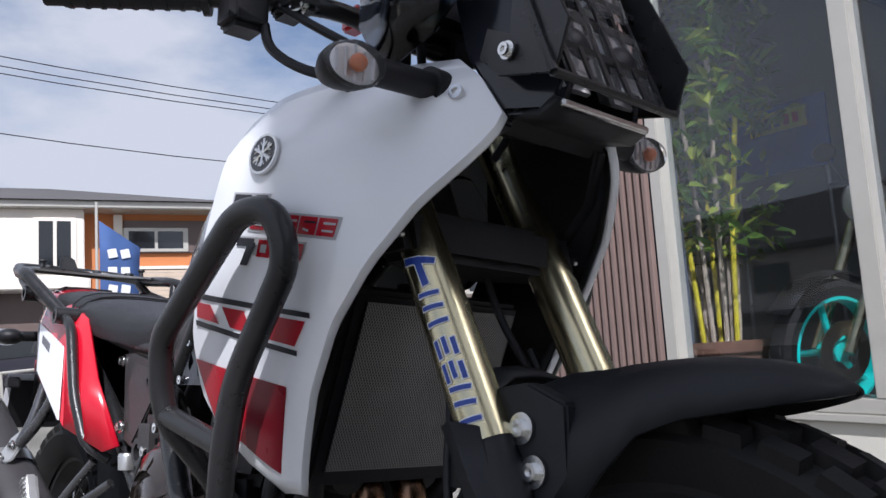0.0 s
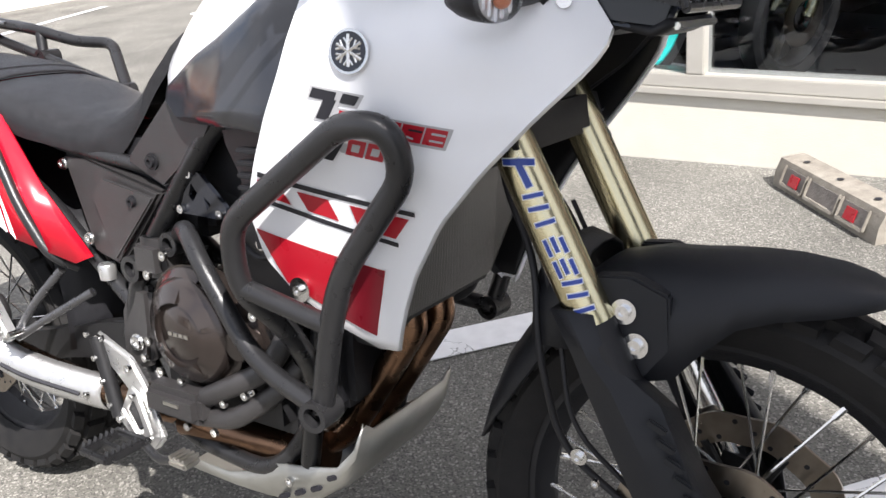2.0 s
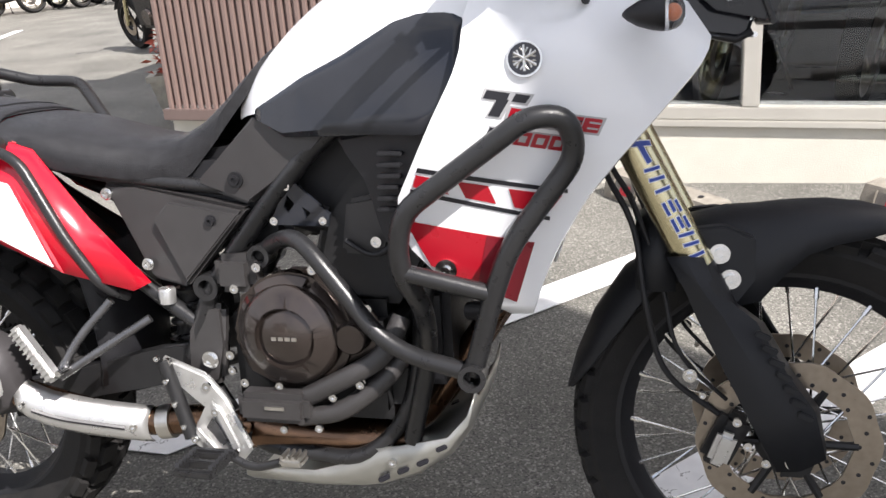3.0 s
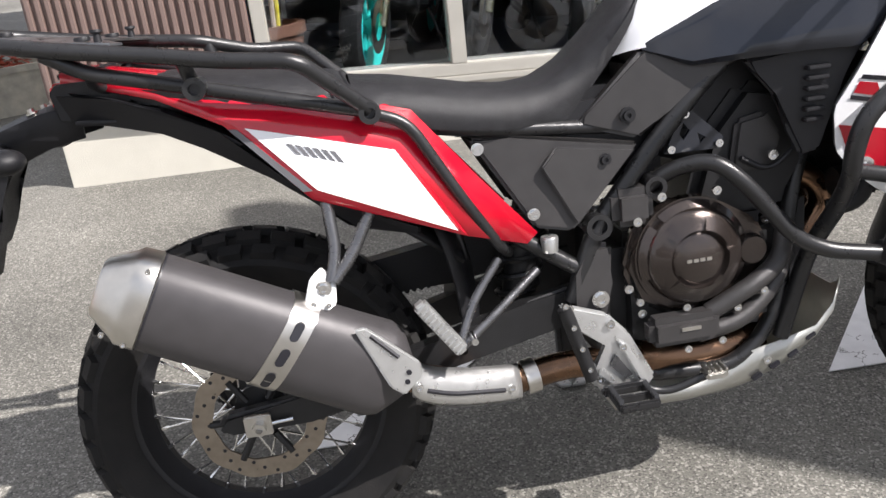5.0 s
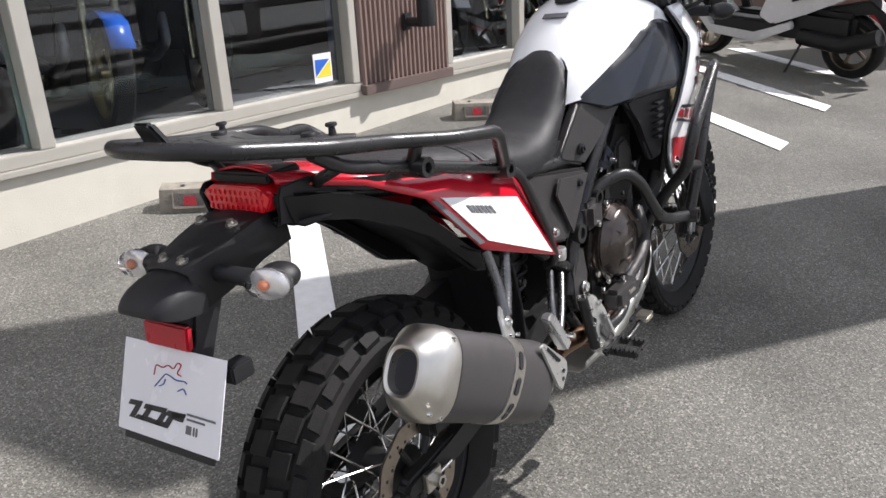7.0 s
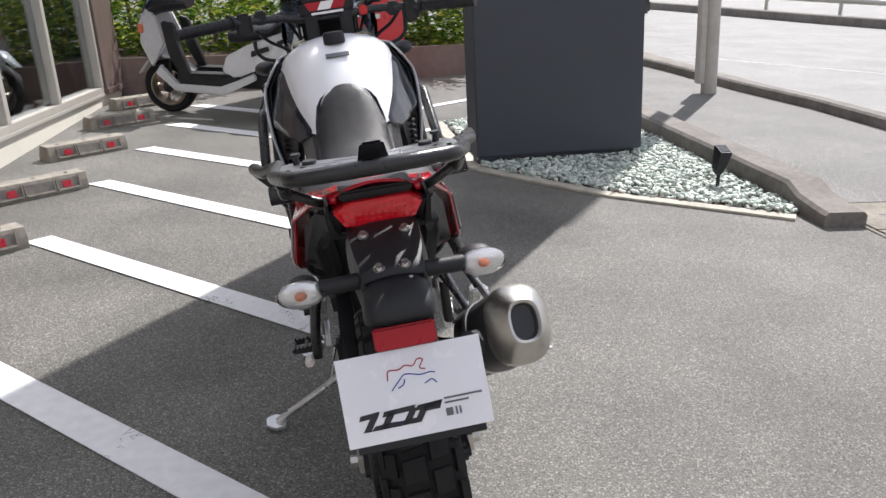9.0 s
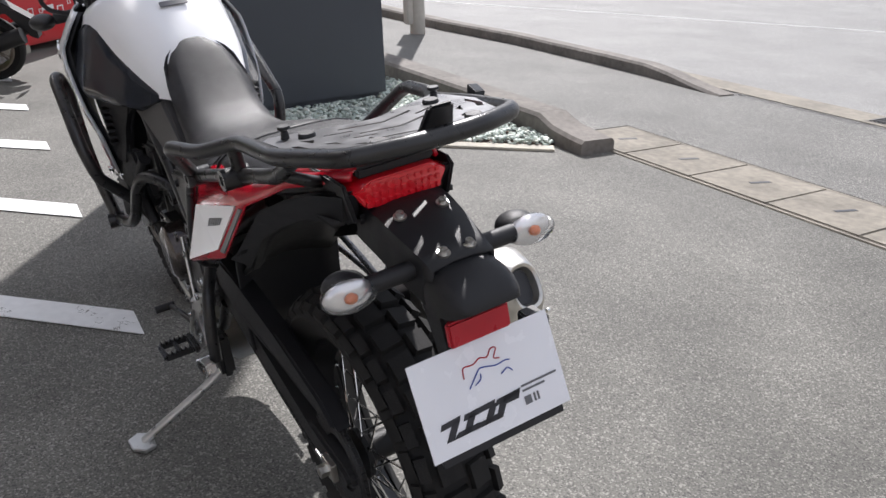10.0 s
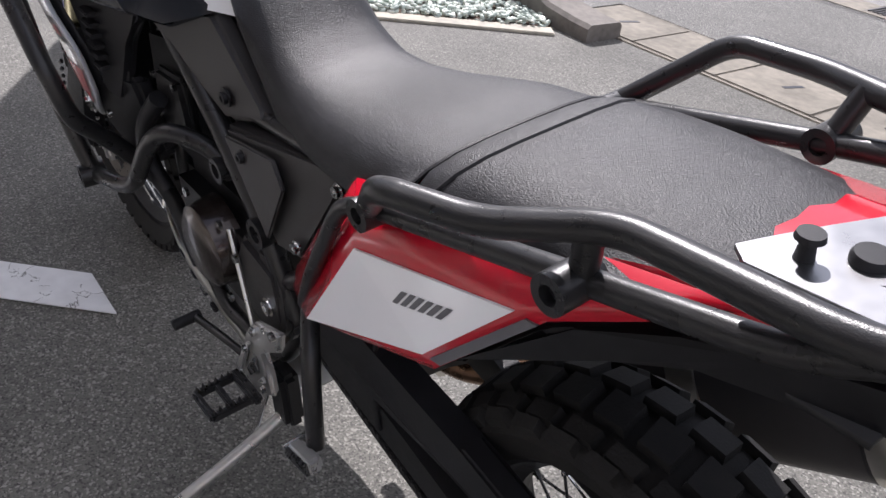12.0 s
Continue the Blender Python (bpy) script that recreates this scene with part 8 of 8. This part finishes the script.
# row of machines behind the bays
row_ = big_scooter(on_ground(-11.6, 13.6, 60, 6), SCOOT_W, "white and black scooter parked in a row", "row of parked machines")
for k in range(1, 3):
    copy_thing(row_, on_ground(-11.6 + 1.5 * k, 13.6 + 0.75 * k, 60 + 4 * k, 6))
mid = parked_motorcycle(on_ground(-10.9, 13.9, 62, 8), RED, DISC, "red parked motorcycle in a row", "row of parked machines")
copy_thing(mid, on_ground(-9.4, 14.7, 66, 8))
big_scooter(on_ground(-13.0, 12.9, 58, 6), RED, "red parked scooter in a row", "row of parked machines")
parked_motorcycle(on_ground(-3.3, 7.0, 150, 8), BLACK, ENG_DARK, "black parked motorcycle beside the shop corner")
parked_motorcycle(on_ground(-5.6, 11.6, 60, 8), WHITE, ENG_DARK, "white and black parked motorcycle")
# machines inside the showroom
for x, y, yaw, paint, rim, lab in ((0.41, 2.87, 250, BLACK, TEAL, "dark motorcycle with a teal front rim in the showroom"), (0.99, 3.10, 246, BLACK, ENG_DARK, "black motorcycle in the showroom"), (1.58, 3.08, 250, BLUEP, GOLD, "blue motorcycle with gold rims in the showroom"), (2.30, 3.15, 248, BLACK, DISC, "black motorcycle with steel rims in the showroom"), (4.25, 2.80, 245, SCOOT_W, ENG_DARK, "white and black motorcycle in the showroom"), (4.95, 2.75, 248, BLUEP, ENG_DARK, "blue motorcycle in the showroom"), (5.65, 2.75, 250, SCOOT_W, DISC, "white motorcycle with steel rims in the showroom")):
    c_, s_ = math.cos(radians(yaw)), math.sin(radians(yaw))
    parked_motorcycle(Matrix.Translation((x - 1.38 * c_, y - 1.38 * s_, 0.38 - 0.033 * x)) @ Matrix.Rotation(radians(yaw), 4, "Z") @ Matrix.Rotation(radians(-7), 4, "X"), paint, rim, lab, "showroom machines")
# blue board behind the glass standing in for a mirrored sign; its stand is added
board = thing("mirrored_sign_board", "blue board with yellow print standing in for a mirrored sign", "sign", m=Matrix.Translation((-0.25, 3.95, 0.38)))
part("panel", boxy((-0.31, -0.012, 1.28), (0.31, 0.012, 1.68), 0.004), BLUEP, board)
part("print_patch", boxy((-0.14, -0.0145, 1.52), (0.20, -0.0125, 1.64), 0.0), YELLOW, board)
for k in range(5):
    part("print_bar", boxy((-0.10 + k * 0.055, -0.0165, 1.55), (-0.062 + k * 0.055, -0.0148, 1.61), 0.0), RED if k > 2 else BROWN, board)
for x in (-0.27, 0.27):
    part("leg", cyl((x, 0.02, 0.012), (x, 0.02, 1.66), 0.014, 10), STEEL, board)
    part("foot", boxy((x - 0.02, -0.18, 0.0), (x + 0.02, 0.22, 0.014), 0.004), STEEL, board)
# potted palm inside the first window
pot = thing("potted_plant", "tall cane palm in a terracotta pot inside the window", "plant", m=Matrix.Translation(wall_pt(-0.06, -0.40, 0.38)))
part("pot", spin([(0, 0.0), (0.16, 0.0), (0.20, 0.30), (0.215, 0.30), (0.215, 0.35), (0.18, 0.35), (0.17, 0.30), (0, 0.30)], (0, 0, 0), "Z", 28), TERRA, pot)
rp = random.Random(8)
for k in range(9):
    a = k * 0.7
    part("cane", tube([(0.08 * math.cos(a), 0.08 * math.sin(a), 0.3), (0.12 * math.cos(a), 0.12 * math.sin(a), 0.9), (0.2 * math.cos(a), 0.2 * math.sin(a), 1.3 + 0.5 * rp.random())], 0.012, 0.1, 7), YELLOW if k % 3 == 0 else TILE_BEIGE, pot)
v_, f_ = [], []
for k in range(14):
    leaf_cloud(rp, 130, ((-0.3, -0.25, 0.7 + 0.1 * k), (0.3, 0.25, 0.9 + 0.1 * k)), 0.11, v_, f_, 1.0)
me = bpy.data.meshes.new("fronds")
me.from_pydata(v_, [], f_)
me.materials.append(LEAF)
fr = new("fronds", me)
fr.parent = pot
# white planter trough with red plants by the shop's rear corner
box_m = G @ Matrix.Translation((-1.75, 4.2, 0)) @ Matrix.Rotation(radians(20), 4, "Z")
tro = thing("planter_trough", "white planter trough with reddish plants", "planter", m=box_m)
part("trough", loft([[(x * k, y * k, z) for x, y in ((-0.35, -0.14), (0.35, -0.14), (0.35, 0.14), (-0.35, 0.14))] for z, k in ((0, 0.85), (0.26, 1.0), (0.26, 1.06), (0.30, 1.06), (0.30, 0.92), (0.24, 0.9))], closed=True), CONCRETE, tro)
v_, f_ = [], []
leaf_cloud(rp, 500, ((-0.32, -0.12, 0.26), (0.32, 0.12, 0.62)), 0.07, v_, f_)
me = bpy.data.meshes.new("foliage")
me.from_pydata(v_, [], f_)
me.materials.append(REDLEAF)
fo = new("foliage", me)
fo.parent = tro

# dark van on the street
van = thing("van", "dark purple van seen from behind on the street", "car", m=on_ground(16.6, -6.4, 12))
part("body", loft([[(x, w * y, z0 + (z1 - z0) * z) for y, z in ((-0.94, 0), (-1, 0.12), (-1, 0.5), (-0.9, 0.78), (-0.78, 1), (0.78, 1), (0.9, 0.78), (1, 0.5), (1, 0.12), (0.94, 0))] for x, w, z0, z1 in ((-0.12, 0.84, 0.35, 1.7), (0.0, 0.88, 0.28, 1.82), (2.6, 0.89, 0.26, 1.86), (3.3, 0.88, 0.26, 1.7), (3.9, 0.86, 0.28, 1.1), (4.5, 0.80, 0.32, 0.95))], closed=True), CARBLACK, van)
part("rear_window", boxy((-0.125, -0.66, 1.12), (-0.06, 0.66, 1.62), 0.02), CARGLASS, van)
part("chrome_strip", boxy((-0.15, -0.6, 0.98), (-0.10, 0.6, 1.06), 0.01), CHROME, van)
part("number_plate", boxy((-0.16, -0.17, 0.80), (-0.13, 0.17, 0.95), 0.004), WHITE_FILM, van)
part("plate_bar", boxy((-0.164, -0.12, 0.84), (-0.16, 0.12, 0.90), 0), GREY_INK, van)
part("bumper", boxy((-0.22, -0.84, 0.32), (0.0, 0.84, 0.62), 0.05), CARBLACK, van)
for s in (-1, 1):
    part("tail_light", boxy((-0.14, s * 0.70, 0.95), (-0.02, s * 0.86, 1.55), 0.02), LENS_RED, van)
    part("side_window", boxy((0.3, s * 0.845, 1.08), (3.1, s * 0.885, 1.60), 0.02), CARGLASS, van)
    for x in (0.75, 3.55):
        wv = part("wheel", tyre_ring(0.33, 0.2, (x, s * 0.78, 0.33)), RUBBER, van)
        part("rim", spin([(0.26, s * 0.10), (0.05, s * 0.08), (0, s * 0.08)], (x, s * 0.78, 0.33), "Y", 20), STEEL, wv)

# ---- houses behind the bays ----
def facade_window(house, x, y0, y1, z0, z1, panes=2, frame=FRAME_W):
    w = part("window", boxy((x - 0.04, y0 - 0.07, z0 - 0.07), (x + 0.06, y1 + 0.07, z1 + 0.07), 0.01), frame, house)
    d = (y1 - y0) / panes
    for k in range(panes):
        part("window_pane", boxy((x + 0.061, y0 + k * d + 0.03, z0), (x + 0.065, y0 + (k + 1) * d - 0.03, z1), 0), CARGLASS, w)
    return w


HM = Matrix.Rotation(radians(-16), 4, "Z")
HM = Matrix.Translation((-14.0, 6.0, 0)) @ HM
house = thing("house", "orange and white two-storey house with dark roof", "house", m=HM)
part("wall_orange", boxy((-7, -7.5, -0.5), (0.0, 1.15, 3.95), 0.02), ORANGE, house)
part("white_bay", boxy((-0.1, -6.5, 2.62), (0.45, -1.55, 3.93), 0.02), CREAM, house, "white rendered bay")
part("bay_cornice", boxy((-0.1, -6.6, 2.42), (0.55, -1.45, 2.66), 0.03), CREAM, house)
part("white_column", boxy((0.0, -1.02, -0.3), (0.12, -0.86, 3.9), 0.01), CREAM, house)
for y in (-1.75, -3.4):
    part("white_column", boxy((0.1, y, -0.3), (0.40, y + 0.22, 2.42), 0.01), CREAM, house)
# brown sheet over the wall, its colour holds the porch shade
part("porch_back", boxy((-0.02, -6.5, -0.3), (0.03, -1.50, 2.42), 0.01), BROWN, house, "porch wall painted brown for the shade under the bay")
part("brown_recess", boxy((-0.05, -0.84, 3.15), (0.05, 1.10, 3.80), 0.01), BROWN, house)
part("white_trim", boxy((0.0, -0.86, 2.83), (0.10, 1.15, 2.89), 0), CREAM, house)
part("tile_band", boxy((0.0, -0.86, 2.22), (0.08, 1.15, 2.82), 0.01), TILE_BEIGE, house, "beige tiled band")
for k in range(6):
    part("tile_joint", boxy((0.078, -0.86, 2.31 + k * 0.09), (0.082, 1.15, 2.318 + k * 0.09), 0), CONCRETE, house)
part("lower_tile", boxy((0.0, -0.86, -0.3), (0.08, 1.15, 2.22), 0.01), TILE_BEIGE, house)
part("eave", boxy((-7.4, -8.0, 3.93), (0.62, 1.45, 4.07), 0.02), FRAME_W, house, "white eave board")
roof = part("roof", loft([[(-7.6, -8.2, 4.07), (0.70, -8.2, 4.07), (0.70, 1.52, 4.07), (-7.6, 1.52, 4.07)], [(-7.0, -8.2, 4.20), (0.2, -8.2, 4.20), (0.2, 1.0, 4.20), (-7.0, 1.0, 4.20)], [(-3.4, -8.2, 5.0), (-2.8, -8.2, 5.0), (-2.8, -2.2, 5.0), (-3.4, -2.2, 5.0)]], closed=True), ROOFM, house)
facade_window(house, 0.03, -0.78, 0.30, 3.24, 3.58)
facade_window(house, 0.08, -0.80, 0.26, 1.52, 2.08)
facade_window(house, 0.42, -2.35, -1.75, 2.80, 3.70, 2, CREAM)
facade_window(house, 0.42, -4.4, -3.2, 2.80, 3.70, 3, CREAM)
part("dark_door", boxy((0.08, 0.50, 0.2), (0.10, 1.05, 2.1), 0.01), BROWN, house)
white_house = thing("white_house", "cream rendered house with a small window", "house", m=Matrix.Translation((-15, 12.2, 0)) @ Matrix.Rotation(radians(-30), 4, "Z"))
part("wall", boxy((-6, -3.0, -0.5), (0, 6, 5.2), 0.02), CREAM, white_house)
part("roof", boxy((-6.3, -3.3, 5.2), (0.4, 6.3, 5.45), 0.03), ROOFM, white_house)
facade_window(white_house, 0.02, -1.6, -0.7, 2.4, 2.9, 1)
facade_window(white_house, 0.02, 2.0, 3.6, 2.4, 3.4, 2)
# house across the street, mirrored in the shop windows
across = thing("street_house", "pale two-storey house with dark tiled roofs across the street", "house", m=Matrix.Translation((-18.0, -31.0, -1.9)) @ Matrix.Rotation(radians(4), 4, "Z"))
part("wall", boxy((-9, -4, -0.5), (7, 3.2, 6.6), 0.03), CREAM, across)
part("lower_roof", loft([[(x, 2.9, 3.9), (x, 4.6, 3.3), (x, 4.6, 3.15), (x, 2.9, 3.7)] for x in (-9.5, 7.5)], closed=True), ROOFM, across, smooth=0)
part("roof", loft([[(x, -4.8, 6.5), (x, -0.4, 9.2), (x, 4.2, 6.5), (x, 4.2, 6.3), (x, -4.8, 6.3)] for x in (-9.8, 7.8)], closed=True), ROOFM, across, smooth=0)
for x in (-6.5, -2.2, 2.4):
    for z in (1.0, 4.6):
        w_ = part("window", boxy((x, 3.19, z), (x + 1.9, 3.24, z + 1.25), 0.01), CARGLASS, across)
        part("window_frame", boxy((x + 0.92, 3.23, z), (x + 0.98, 3.26, z + 1.25), 0.005), FRAME_W, w_)
        part("sill", boxy((x - 0.06, 3.19, z - 0.07), (x + 1.96, 3.32, z), 0.01), FRAME_W, w_)
structure("garden_wall", boxy((-12.6, 7.0, -0.3), (-12.4, 13.0, 1.35), 0.02, turn=Matrix.Rotation(radians(-14), 4, "Z")), CREAM, "cream block garden wall", category="wall")
tree = thing("round_tree", "dense clipped green garden tree", "tree", m=Matrix.Translation((-12.9, 8.9, gz(8.9))))
part("trunk", tube([(0, 0, 0), (0.05, 0.03, 0.9), (0.0, 0.0, 1.6)], 0.09, 0.1, 10, radii=None), BROWN, tree)
for k in range(5):
    a = k * 1.26
    part("limb", cyl((0, 0, 1.2), (0.5 * math.cos(a), 0.5 * math.sin(a), 2.1), 0.04, 8, r2=0.015), BROWN, tree)
v_, f_ = [], []
rt = random.Random(12)
while len(f_) < 9000:
    d = Vector((rt.gauss(0, 1), rt.gauss(0, 1), rt.gauss(0, 1))).normalized()
    c = d * rt.uniform(0.6, 1.0) * (0.85 + 0.18 * noise.noise(d * 2.3))
    leaf_cloud(rt, 1, ((c.x - 0.02, c.y - 0.02, 2.15 + c.z * 1.25), (c.x + 0.02, c.y + 0.02, 2.19 + c.z * 1.25)), 0.11, v_, f_)
me = bpy.data.meshes.new("crown")
me.from_pydata(v_, [], f_)
me.materials.append(LEAF)
cr = new("crown", me)
cr.parent = tree
structure("dark_yard_wall", boxy((-17.5, 12.5, -0.5), (-17.2, 24, 3.0), 0.02, turn=Matrix.Rotation(radians(25), 4, "Z")), SIGN_GREY, "dark wall behind the row of machines", category="wall")
# banner on a pole
ban = thing("banner", "blue shop banner with white marks on a pole", "banner", m=Matrix.Translation((-9.2, 3.05, gz(3.05))))
part("pole", cyl((0, 0, 0), (0, 0, 2.9), 0.02, 10), FRAME_W, ban)
part("cloth", loft([[(0.03 * math.sin(3 * v), 0.03 + 0.5 * u + 0.05 * v * v * u, 0.75 + 1.9 * v - 0.35 * u * (v > 0.95)) for u in (0, 0.33, 0.66, 1)] for v in (0, 0.25, 0.5, 0.75, 1)]), BANNER, ban, solid=0.003)
for k in range(6):
    for j in (0, 1):
        part("white_mark", boxy((0.035, 0.13 + j * 0.17, 0.95 + k * 0.24), (0.045, 0.25 + j * 0.17, 1.07 + k * 0.24), 0.004, turn=Matrix.Rotation(radians(10 * (k % 3) - 8), 4, "X")), WHITE_FILM, ban)
# low white fence and dark car at the street edge behind the tail
fence = thing("street_fence", "low white metal fence behind the bays", "fence", m=on_ground(-12.2, 3.0, 100))
for k in range(14):
    part("post", cyl((-4 + k * 0.6, 0, 0), (-4 + k * 0.6, 0, 0.8), 0.025, 8), FRAME_W, fence)
for z in (0.35, 0.78):
    part("rail", cyl((-4.1, 0, z), (4.0, 0, z), 0.025, 8), FRAME_W, fence)
car = thing("dark_car", "dark parked car behind the fence", "car", m=on_ground(-14.5, 2.6, 95))
part("body", loft([[(x, w * y, z0 + (z1 - z0) * z) for y, z in ((-0.94, 0), (-1, 0.2), (-1, 0.6), (-0.9, 0.9), (-0.75, 1), (0.75, 1), (0.9, 0.9), (1, 0.6), (1, 0.2), (0.94, 0))] for x, w, z0, z1 in ((-2.1, 0.70, 0.3, 0.75), (-1.9, 0.80, 0.22, 0.9), (-0.9, 0.84, 0.2, 0.98), (-0.3, 0.80, 0.2, 1.42), (1.1, 0.80, 0.2, 1.45), (1.8, 0.82, 0.22, 1.0), (2.1, 0.75, 0.3, 0.8))], closed=True), CARBLACK, car)
for s in (-1, 1):
    part("side_window", boxy((-0.3, s * 0.76, 1.0), (1.2, s * 0.80, 1.34), 0.02), CARGLASS, car)
    for x in (-1.35, 1.35):
        part("wheel", tyre_ring(0.31, 0.19, (x, s * 0.74, 0.31)), RUBBER, car)
# overhead cables
for k, (za, zb, ya, yb) in enumerate(((9.2, 7.9, -12, 26), (8.95, 7.75, -12, 26), (8.75, 7.65, -12, 26), (7.5, 6.3, -10, 24))):
    structure("overhead_cable", tube([(-18 + 4 * t, ya + (yb - ya) * t, za + (zb - za) * t - 1.2 * math.sin(math.pi * t)) for t in [i / 16 for i in range(17)]], 0.012, 0, 5), INK, "thin dark cable hung over the street", category="cable", kind="")
